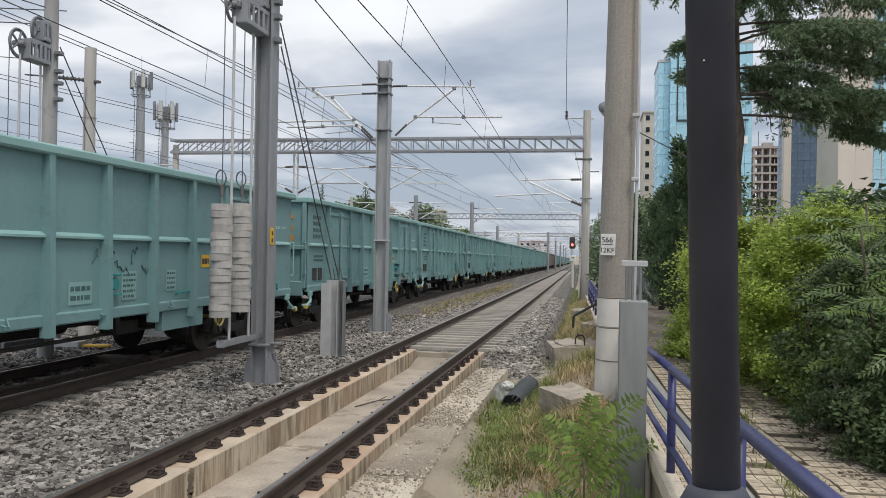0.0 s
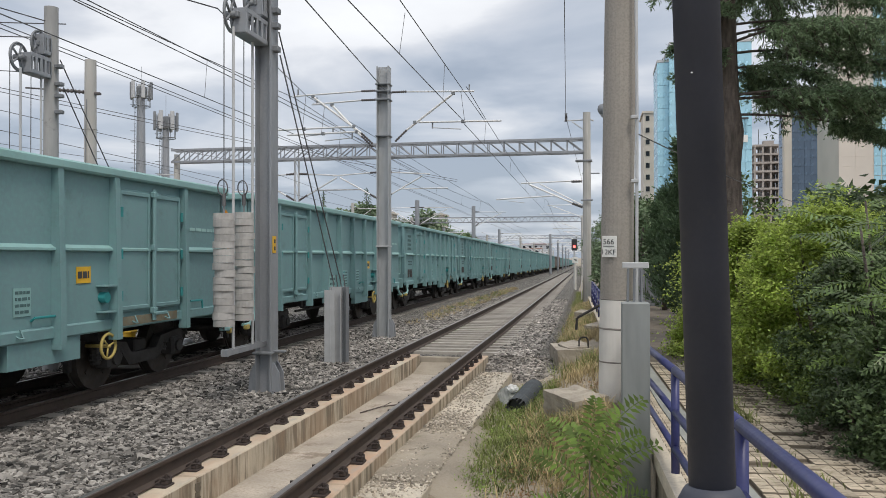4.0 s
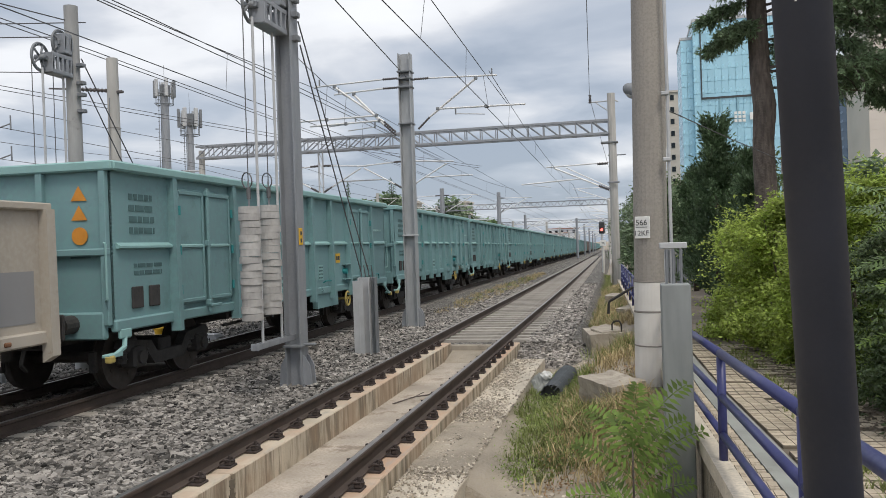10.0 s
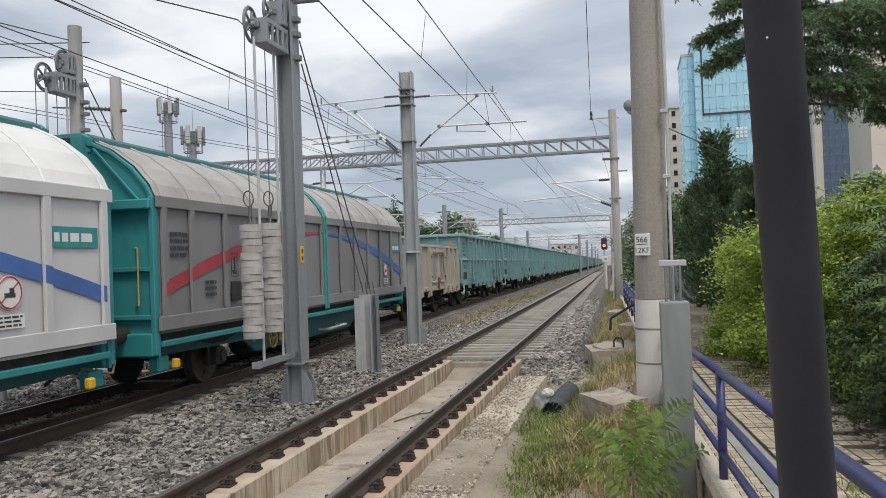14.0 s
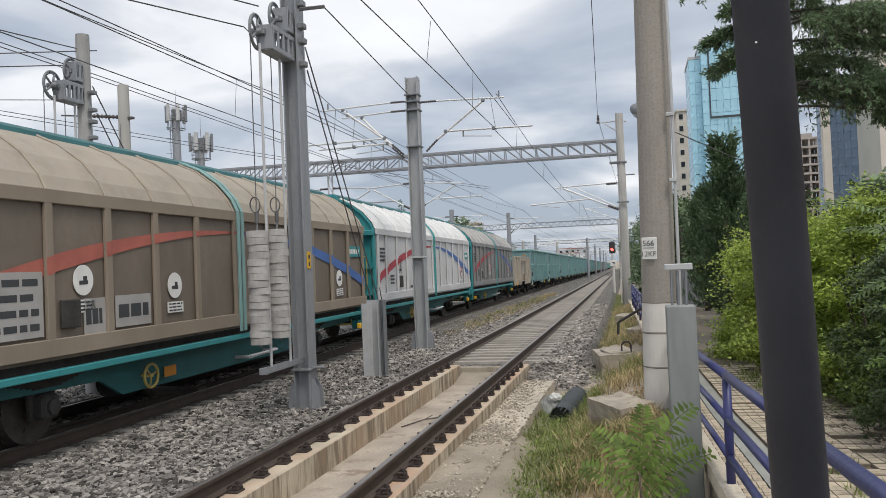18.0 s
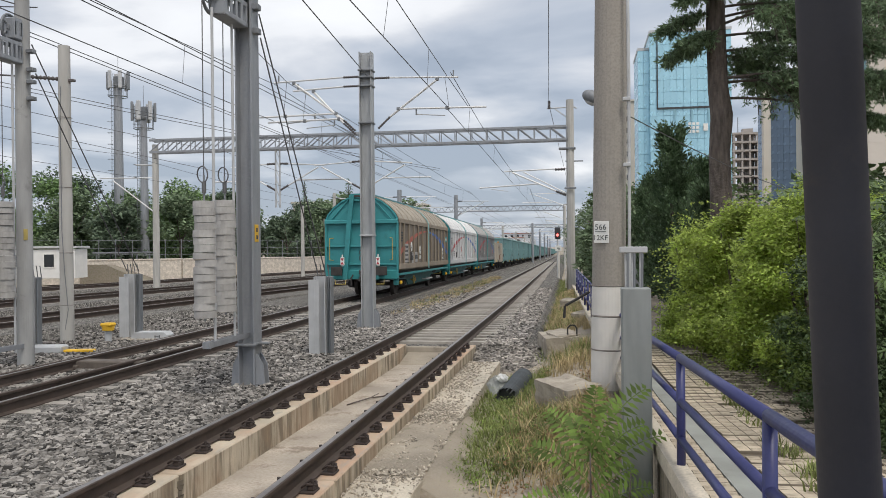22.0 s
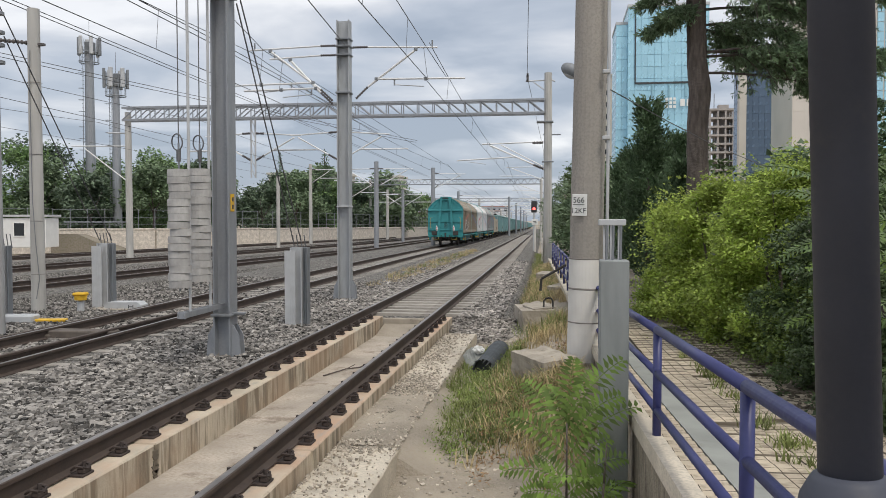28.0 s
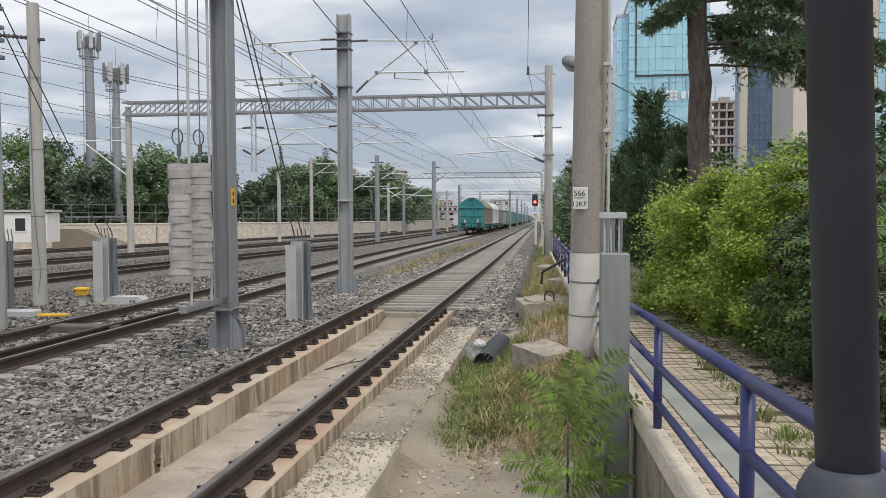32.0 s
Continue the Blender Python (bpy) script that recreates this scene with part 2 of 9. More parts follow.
M_PLINTH = plinth_mat()
M_FLOORC = mat("dusty_channel_floor", (0.44, 0.385, 0.325), 0.95, var=0.25, scale=1.5, fine=30, bump=0.4, dist=0.01, tint=(0.33, 0.28, 0.22), spots=((0.19, 0.145, 0.105), 2.6, 0.54, 0.75))
M_SLEEPER = mat("concrete_sleeper", (0.34, 0.315, 0.285), 0.92, var=0.14, scale=5, fine=50, bump=0.3, dist=0.005, rand=0.15, spots=((0.25, 0.21, 0.18), 4, 0.58, 0.7))
M_RAIL = mat("rusty_rail", (0.060, 0.044, 0.037), 0.75, var=0.25, scale=5, fine=70, bump=0.2, dist=0.003, tint=(0.085, 0.060, 0.046))
M_RAILTOP = mat("worn_rail_head", (0.27, 0.25, 0.24), 0.38, 0.85, var=0.15, scale=5, fine=60, bump=0.05)
M_CLIP = mat("rusty_clip", (0.055, 0.042, 0.038), 0.8, 0.2, var=0.3, scale=20, fine=90, bump=0.3, dist=0.003)
M_TIE = mat("dark_brown_tie", (0.125, 0.105, 0.09), 0.8, 0.1, var=0.25, scale=6, fine=40, bump=0.2, dist=0.004)
M_GALV = mat("galvanised_steel", (0.30, 0.315, 0.34), 0.55, 0.35, var=0.10, scale=3, fine=30, bump=0.04, streak=(3, 3, 0.7), tint=(0.34, 0.355, 0.38))
M_GALVM = mat("weathered_zinc", (0.40, 0.415, 0.43), 0.55, 0.3, var=0.10, scale=3, fine=30, bump=0.04, streak=(3, 3, 0.7))
M_GALVD = mat("dull_grey_steel", (0.215, 0.228, 0.245), 0.6, 0.3, var=0.12, scale=4, fine=35, bump=0.05, streak=(3, 3, 0.6))
M_GALVL = mat("pale_grey_steel", (0.50, 0.51, 0.525), 0.6, 0.2, var=0.08, scale=4, fine=30, bump=0.03)
M_TUBE = mat("bright_cantilever_tube", (0.74, 0.745, 0.75), 0.45, 0.25, var=0.06, scale=8, fine=40, bump=0.02)
M_MASTC = mat("spun_concrete_mast", (0.335, 0.310, 0.280), 0.9, var=0.10, scale=1.8, fine=35, bump=0.15, dist=0.003, streak=(2, 2, 0.4), tint=(0.25, 0.23, 0.21), spots=((0.21, 0.19, 0.17), 2.0, 0.6, 0.5))
M_MASTL = mat("pale_concrete_mast", (0.44, 0.43, 0.41), 0.9, var=0.14, scale=1.8, fine=35, bump=0.12, dist=0.003, streak=(2, 2, 0.4))
M_MASTG = mat("grey_mottled_mast", (0.355, 0.357, 0.357), 0.9, var=0.16, scale=2.2, fine=30, bump=0.12, dist=0.003, streak=(2, 2, 0.5), spots=((0.20, 0.20, 0.195), 2.6, 0.57, 0.6))
M_LIME = mat("peeling_whitewash", (0.66, 0.64, 0.61), 0.9, var=0.07, scale=3, fine=30, bump=0.2, dist=0.004, spots=((0.50, 0.46, 0.40), 5, 0.64, 0.7))
M_BAND = mat("mast_dark_band", (0.22, 0.20, 0.185), 0.9, var=0.2, scale=6)
M_WEIGHT = mat("concrete_tension_weight", (0.40, 0.39, 0.38), 0.93, var=0.14, scale=8, fine=60, bump=0.45, dist=0.006, rand=0.10, spots=((0.27, 0.25, 0.23), 9, 0.60, 0.6))
M_GRIT = mat("pale_dusty_grit", (0.40, 0.355, 0.295), 0.95, var=0.2, scale=3, fine=50, bump=0.4, dist=0.004, island=0.45)
M_COLUMN = mat("stained_grey_column_paint", (0.245, 0.262, 0.262), 0.7, 0.1, var=0.14, scale=3, fine=25, bump=0.06, streak=(3, 3, 0.5), spots=((0.36, 0.34, 0.29), 5.0, 0.60, 0.6))
M_WIRE = mat("dark_wire", (0.135, 0.135, 0.142), 0.6, 0.4, var=0.1, scale=3, bump=0)
M_INSUL = mat("brown_insulator", (0.105, 0.095, 0.095), 0.35, var=0.2, scale=20, bump=0)
M_BLACK = mat("black_underframe", (0.042, 0.041, 0.041), 0.8, 0.1, var=0.4, scale=4, fine=30, bump=0.2, tint=(0.066, 0.058, 0.052))
M_WHEEL = mat("wheel_steel", (0.066, 0.059, 0.054), 0.7, 0.3, var=0.3, scale=6, fine=30, bump=0.1, tint=(0.075, 0.055, 0.045))
M_TEAL = mat("faded_teal_paint", (0.168, 0.288, 0.304), 0.62, var=0.10, scale=0.9, fine=14, bump=0.03, streak=(1, 1, 0.3), tint=(0.175, 0.335, 0.338), spots=((0.12, 0.215, 0.21), 2.0, 0.57, 0.55))
M_WORN = mat("brown_worn_sill_paint", (0.20, 0.195, 0.145), 0.8, var=0.3, scale=2.5, fine=20, bump=0.1, tint=(0.22, 0.15, 0.08))
M_RUST = mat("red_brown_rust", (0.165, 0.080, 0.042), 0.9, var=0.35, scale=8, fine=50, bump=0.3, dist=0.003)
M_TEALINK = mat("dull_dark_lettering", (0.07, 0.14, 0.145), 0.7, var=0.2, scale=6, bump=0)
M_TEALP = mat("pale_teal_trim", (0.245, 0.415, 0.412), 0.6, var=0.08, scale=1.4, fine=16, bump=0.03, tint=(0.25, 0.445, 0.44), spots=((0.15, 0.27, 0.265), 3.0, 0.62, 0.5))
M_TEALD = mat("deep_teal_paint", (0.030, 0.245, 0.255), 0.52, var=0.08, scale=1.2, fine=16, bump=0.03, streak=(1, 1, 0.4), spots=((0.035, 0.17, 0.175), 3.0, 0.60, 0.6))
M_TEALX = mat("bright_teal_paint", (0.040, 0.255, 0.275), 0.55, var=0.12, scale=1.2, fine=16, bump=0.03, streak=(1, 1, 0.35), spots=((0.035, 0.16, 0.17), 2.5, 0.56, 0.6))
M_TEALB = mat("clean_teal_strip", (0.060, 0.330, 0.335), 0.5, var=0.08, scale=2, fine=16, bump=0.02)
# ridge paint; on the solebar the dark tone stands for shade
M_TEALK = mat("dark_teal_ridge_and_shaded_sole", (0.022, 0.125, 0.135), 0.55, var=0.15, scale=2, fine=16, bump=0.03)
M_BROWNW = mat("rust_brown_wagon_paint", (0.20, 0.165, 0.150), 0.7, var=0.12, scale=0.9, fine=14, bump=0.04)
M_BEIGE = mat("dusty_beige_paint", (0.40, 0.36, 0.305), 0.78, var=0.17, scale=1.3, fine=18, bump=0.06, streak=(1, 1, 0.35), tint=(0.43, 0.40, 0.35), spots=((0.20, 0.12, 0.075), 3.5, 0.64, 0.7))
M_GREYW = mat("grey_wagon_wall", (0.24, 0.24, 0.246), 0.6, var=0.10, scale=1.1, fine=14, bump=0.03, streak=(1, 1, 0.3))
M_GREYR = mat("pale_grey_wagon_roof", (0.40, 0.39, 0.38), 0.62, var=0.12, scale=1.6, fine=14, bump=0.03, spots=((0.33, 0.31, 0.29), 3.0, 0.58, 0.6))
M_WHITEW = mat("silver_white_wagon_wall", (0.60, 0.60, 0.61), 0.55, var=0.08, scale=1.1, fine=14, bump=0.03, streak=(1, 1, 0.3))
M_WHITER = mat("white_wagon_roof", (0.72, 0.72, 0.72), 0.55, var=0.07, scale=1.4, fine=14, bump=0.03, spots=((0.55, 0.54, 0.53), 3.0, 0.60, 0.6))
M_TAN = mat("grimy_brown_wall_panel", (0.178, 0.150, 0.122), 0.75, var=0.22, scale=1.3, fine=9, bump=0.05, streak=(1, 1, 0.5), tint=(0.19, 0.155, 0.12))
M_TANL = mat("dusty_tan_frame", (0.275, 0.230, 0.180), 0.75, var=0.12, scale=1.4, fine=14, bump=0.04, streak=(1, 1, 0.4))
M_TANR = mat("dusty_tan_roof", (0.345, 0.302, 0.245), 0.75, var=0.12, scale=1.6, fine=9, bump=0.04, tint=(0.37, 0.34, 0.29))
M_REDS = mat("red_stripe_paint", (0.42, 0.055, 0.075), 0.6, var=0.12, scale=3, bump=0.02)
M_REDT = mat("faded_red_stripe_paint", (0.42, 0.13, 0.10), 0.7, var=0.12, scale=3, bump=0.02)
M_BLUES = mat("blue_stripe_paint", (0.07, 0.155, 0.42), 0.6, var=0.12, scale=3, bump=0.02)
M_WHITE = mat("white_paint", (0.78, 0.78, 0.76), 0.6, var=0.06, scale=5, bump=0.02)
M_INK = mat("dark_lettering", (0.05, 0.055, 0.06), 0.7, var=0.1, scale=5, bump=0)
M_FAINT = mat("faint_lettering", (0.33, 0.52, 0.51), 0.7, var=0.1, scale=5, bump=0)
M_YEL = mat("yellow_paint", (0.70, 0.42, 0.03), 0.55, var=0.12, scale=5, bump=0.03)
M_YELD = mat("dirty_yellow_paint", (0.42, 0.33, 0.10), 0.6, var=0.2, scale=8, bump=0.05)
M_ORANGE = mat("orange_plate", (0.62, 0.25, 0.03), 0.6, var=0.1, scale=6, bump=0)
M_BLUE = mat("navy_railing_paint", (0.030, 0.036, 0.135), 0.42, var=0.12, scale=6, fine=40, bump=0.03, tint=(0.040, 0.045, 0.155))
M_POLE = mat("charcoal_pole_paint", (0.053, 0.058, 0.079), 0.6, var=0.28, scale=3.5, fine=120, bump=0.05, dist=0.001, spots=((0.075, 0.075, 0.083), 9, 0.60, 0.6))
M_PATH = mat("cream_paving", (0.52, 0.445, 0.340), 0.93, var=0.18, scale=2.0, fine=40, bump=0.3, dist=0.004, rand=0.16, spots=((0.22, 0.18, 0.135), 4.0, 0.48, 0.75))
M_JOINT = mat("dirty_joint", (0.155, 0.13, 0.10), 0.97, var=0.25, scale=4, fine=40, bump=0.4)
M_OLDC = mat("old_dirty_concrete", (0.37, 0.33, 0.275), 0.95, var=0.2, scale=2.5, fine=30, bump=0.5, dist=0.02, streak=(1, 3, 0.6), spots=((0.14, 0.12, 0.10), 3.0, 0.55, 0.8))
M_BANK = mat("crumbling_retaining_edge", (0.26, 0.225, 0.175), 0.97, var=0.35, scale=4, fine=28, bump=0.9, dist=0.03, streak=(2, 5, 0.8), spots=((0.10, 0.085, 0.065), 4.0, 0.53, 0.8))
M_GREYC = mat("smooth_grey_concrete", (0.295, 0.305, 0.285), 0.88, var=0.14, scale=2, fine=30, bump=0.15, dist=0.003, spots=((0.19, 0.18, 0.15), 3.0, 0.57, 0.6))
M_MULCH = mat("dark_leaf_litter", (0.125, 0.100, 0.075), 0.97, var=0.4, scale=5, fine=45, bump=0.9, dist=0.02, tint=(0.21, 0.175, 0.135), spots=((0.06, 0.07, 0.03), 3, 0.58, 0.6))
M_PIPE = mat("dark_rubber_pipe", (0.075, 0.085, 0.095), 0.7, var=0.15, scale=6, fine=40, bump=0.1)
M_BARK = mat("pine_bark", (0.115, 0.094, 0.083), 0.95, var=0.35, scale=6, fine=22, bump=0.9, dist=0.03, streak=(3, 3, 0.7))
M_LEAF = mat("fresh_leaf", (0.360, 0.455, 0.100), 0.6, var=0.25, scale=2.0, fine=20, bump=0, island=0.45, translucent=0.48)
M_LEAFM = mat("mid_green_leaf", (0.195, 0.268, 0.068), 0.62, var=0.3, scale=1.8, fine=20, bump=0, island=0.5, translucent=0.32)
M_LEAFD = mat("dull_dark_leaf", (0.090, 0.135, 0.052), 0.65, var=0.25, scale=1.5, fine=20, bump=0, island=0.45, translucent=0.25)
M_NEEDLE = mat("conifer_needle", (0.092, 0.145, 0.072), 0.7, var=0.3, scale=1.3, fine=20, bump=0, island=0.5, translucent=0.2)
M_CEDAR = mat("cedar_needle", (0.185, 0.262, 0.148), 0.7, var=0.3, scale=1.3, fine=20, bump=0, island=0.5, translucent=0.3)
M_WOOD = mat("far_tree_leaf", (0.160, 0.222, 0.125), 0.75, var=0.3, scale=0.4, fine=5, bump=0, island=0.4, translucent=0.2)
M_WOODL = mat("fresh_far_tree_leaf", (0.170, 0.262, 0.105), 0.75, var=0.3, scale=0.4, fine=5, bump=0, island=0.4, translucent=0.25)
M_WOODD = mat("dull_far_tree_leaf", (0.118, 0.165, 0.105), 0.75, var=0.3, scale=0.4, fine=5, bump=0, island=0.4, translucent=0.2)
M_GRASS = mat("verge_grass", (0.215, 0.250, 0.085), 0.75, var=0.3, scale=1.2, fine=10, bump=0, island=0.4, translucent=0.3)
M_STRAW = mat("dry_grass", (0.46, 0.37, 0.21), 0.85, var=0.25, scale=1.5, fine=10, bump=0, island=0.35, translucent=0.2)
M_RUSSET = mat("dried_russet_weed", (0.30, 0.19, 0.10), 0.85, var=0.3, scale=3, fine=20, bump=0, island=0.4, translucent=0.2)
M_SUMAC = mat("young_tree_leaf", (0.130, 0.205, 0.036), 0.65, var=0.3, scale=3, fine=20, bump=0, island=0.45, translucent=0.25)
M_FROND = mat("dark_compound_leaf", (0.095, 0.150, 0.045), 0.42, var=0.3, scale=3, fine=20, bump=0, island=0.4, translucent=0.2)
M_GLASSB = mat("blue_curtain_glass", (0.38, 0.64, 0.76), 0.25, 0.35, var=0.10, scale=0.05, fine=0.6, bump=0, rand=0.06)
M_GLASSD = mat("slate_curtain_glass", (0.13, 0.19, 0.28), 0.25, 0.3, var=0.15, scale=0.05, fine=0.6, bump=0, rand=0.06)
M_MULL = mat("pale_mullion", (0.27, 0.47, 0.56), 0.5, 0.3, var=0.05, scale=1, bump=0)
M_STUCCO = mat("cream_facade", (0.60, 0.56, 0.50), 0.9, var=0.06, scale=0.15, fine=3, bump=0.05)
M_STONEP = mat("cream_stone_panel", (0.58, 0.535, 0.485), 0.9, var=0.05, scale=0.15, fine=3, bump=0.05, rand=0.05)
M_RAW = mat("raw_concrete_frame", (0.36, 0.33, 0.31), 0.95, var=0.1, scale=0.3, fine=3, bump=0.05)
M_STONEW = mat("pale_stone_wall", (0.60, 0.545, 0.48), 0.95, var=0.22, scale=3.5, fine=9, bump=0.6, dist=0.05, tint=(0.40, 0.36, 0.31))
M_CABIN = mat("white_cabin_panel", (0.70, 0.70, 0.69), 0.6, var=0.05, scale=2, bump=0.02)
M_WIN = mat("dark_window_glass", (0.03, 0.035, 0.04), 0.12, 0.1, var=0.1, scale=2, bump=0)
M_ROOFT = mat("far_clay_roof", (0.34, 0.17, 0.12), 0.9, var=0.15, scale=0.5, bump=0.1)
# pale bluish tone carries the haze of distance in the wall colour
M_HAZE = mat("haze_tinted_town_wall", (0.50, 0.52, 0.56), 0.95, var=0.1, scale=0.1, fine=1, bump=0)
M_REDLAMP = glow("red_signal_lamp", (1.0, 0.06, 0.05), 6.0)


# ---------------------------------------------------------------- mesh helpers
def box(bm, c, s, bevel=0.0, m=None):
    """A box of size s about c; m turns it about its own middle first."""
    mt = Matrix.Translation(c) @ (m or Matrix.Identity(4)) @ Matrix.Diagonal((*s, 1))
    r = bmesh.ops.create_cube(bm, size=1, matrix=mt)
    if bevel:
        es = {e for v in r["verts"] for e in v.link_edges}
        bmesh.ops.bevel(bm, geom=list(es), offset=bevel, segments=1, affect="EDGES", profile=0.5)


def rod(bm, a, b, r, r2=None, n=10):
    """A round bar from a to b."""
    a, b = Vector(a), Vector(b)
    d = b - a
    if d.length < 1e-6:
        return
    m = Matrix.Translation((a + b) / 2) @ d.to_track_quat("Z", "Y").to_matrix().to_4x4()
    bmesh.ops.create_cone(bm, cap_ends=True, segments=n, radius1=r, radius2=r if r2 is None else r2, depth=d.length, matrix=m)


def tube(bm, pts, r, n=8):
    for a, b in zip(pts, pts[1:]):
        rod(bm, a, b, r, n=n)


def ring(bm, c, axis, R, r, n=24, k=6):
    """A torus about c whose axle points along axis."""
    q = Vector(axis).to_track_quat("Z", "Y")
    vs = []
    for i in range(n):
        a = 2 * math.pi * i / n
        row = []
        for j in range(k):
            b = 2 * math.pi * j / k
            p = Vector(((R + r * math.cos(b)) * math.cos(a), (R + r * math.cos(b)) * math.sin(a), r * math.sin(b)))
            row.append(bm.verts.new(Vector(c) + q @ p))
        vs.append(row)
    for i in range(n):
        for j in range(k):
            bm.faces.new((vs[i][j], vs[(i + 1) % n][j], vs[(i + 1) % n][(j + 1) % k], vs[i][(j + 1) % k]))


def prism(bm, prof, y0, y1, axis="y"):
    """Extrudes an outline of (x, z) from y0 to y1; axis x extrudes (y, z) along x, axis z extrudes (x, y) upwards."""
    def at(p, h):
        return {"y": (p[0], h, p[1]), "x": (h, p[0], p[1]), "z": (p[0], p[1], h)}[axis]
    a = [bm.verts.new(at(p, y0)) for p in prof]
    b = [bm.verts.new(at(p, y1)) for p in prof]
    k = len(prof)
    for i in range(k):
        bm.faces.new((a[i], a[(i + 1) % k], b[(i + 1) % k], b[i]))
    bm.faces.new(a[::-1])
    bm.faces.new(b)


def quad(bm, *pts):
    bm.faces.new([bm.verts.new(p) for p in pts])


def mesh(name, bm, material, smooth=False):
    bmesh.ops.recalc_face_normals(bm, faces=bm.faces)
    me = bpy.data.meshes.new(name)
    bm.to_mesh(me)
    bm.free()
    me.materials.append(material)
    if smooth:
        me.shade_smooth()
    return me


def part(name, bm, material, parent, label="", smooth=False):
    ob = new(name, mesh(name, bm, material, smooth))
    ob.parent = parent
    return tagged(ob, label)


def thing(name, m, label, category, group="", kind=""):
    e = new(name)
    e.empty_display_size = 0.2
    e.matrix_world = m
    return tagged(e, label, category, group, kind)


def solid(name, bm, material, label, category, group="", kind="", smooth=False, m=None):
    ob = new(name, mesh(name, bm, material, smooth))
    if m is not None:
        ob.matrix_world = m
    return tagged(ob, label, category, group, kind)


def raw(name, verts, faces, material, parent=None):
    me = bpy.data.meshes.new(name)
    me.from_pydata(np.asarray(verts).tolist(), [], np.asarray(faces).tolist())
    me.materials.append(material)
    ob = new(name, me)
    if parent:
        ob.parent = parent
    return ob


BM = bmesh.new


# ---------------------------------------------------------------- the line of the tracks
def past(y):
    """Metres of the line past the place where it bends to the left and falls."""
    d = y - 25.0
    return (d + math.sqrt(d * d + 100.0)) / 2 - 0.95 if y > -20 else 0.0


def line(y, x0, z0=0.0):
    s = past(y)
    return Vector((x0 - 0.0175 * s, y, z0 - 0.0085 * s))


T1, T2, T2Z = -3.115, -8.0, -0.05


def line2(y, dz=0.0, dx=0.0):
    """The middle of the second track, which edges away from the first."""
    return line(y, T2 + dx - 0.009 * min(max(y - 12, 0), 30), T2Z + dz)


def x3(y):
    return -16.3 + 0.075 * min(max(y - 18, 0), 35)


def x4(y):
    return -22.5 + 0.085 * min(max(y - 25, 0), 50)


def x5(y):
    return -29.5 + 0.10 * min(max(y - 38, 0), 70)


RAIL = [(-0.075, -0.172), (0.075, -0.172), (0.075, -0.160), (0.012, -0.142), (0.010, -0.050), (0.036, -0.036), (0.036, -0.007), (0.030, -0.002), (-0.030, -0.002), (-0.036, -0.007), (-0.036, -0.036), (-0.010, -0.050), (-0.012, -0.142), (-0.075, -0.160)]


def steps(y0, y1):
    ys, y = [], y0
    while y < y1:
        ys.append(y)
        y += 3.0 if y < 80 else 12.0
    return ys + [y1]


def sweep(bm, prof, ys, centre, dx=0.0):
    rows = []
    for y in ys:
        c = centre(y)
        rows.append([bm.verts.new((c.x + dx + p[0], y, c.z + p[1])) for p in prof])
    k = len(prof)
    for a, b in zip(rows, rows[1:]):
        for i in range(k):
            bm.faces.new((a[i], a[(i + 1) % k], b[(i + 1) % k], b[i]))
    bm.faces.new(rows[0][::-1])
    bm.faces.new(rows[-1])


def rails(track, centre, y0, y1, gap=0.7535):
    for s in (-1, 1):
        bm = BM()
        sweep(bm, RAIL, steps(y0, y1), centre, s * gap)
        r = part("rail", bm, M_RAIL, track)
        bm = BM()
        sweep(bm, [(-0.026, -0.0019), (0.026, -0.0019), (0.024, 0.001), (-0.024, 0.001)], steps(y0, y1), centre, s * gap)
        part("rail_head", bm, M_RAILTOP, r, "worn steel running surface")


def sleeper_mesh():
    bm = BM()
    prism(bm, [(-0.14, -0.2), (0.14, -0.2), (0.105, 0.0), (-0.105, 0.0)], -1.3, 1.3, "x")
    return mesh("sleeper", bm, M_SLEEPER)


def clip_mesh():
    """A bent spring clip on its base plate."""
    bm = BM()
    box(bm, (0, 0, 0.012), (0.14, 0.16, 0.024), 0.006)
    box(bm, (0.03, 0, 0.045), (0.07, 0.11, 0.05), 0.012)
    for s in (-1, 1):
        tube(bm, [(-0.05, s * 0.05, 0.05), (0.0, s * 0.065, 0.085), (0.05, s * 0.05, 0.075), (0.06, 0, 0.055)], 0.011, 5)
    rod(bm, (0.03, 0, 0.06), (0.03, 0, 0.115), 0.016, n=6)
    return mesh("clip", bm, M_CLIP)


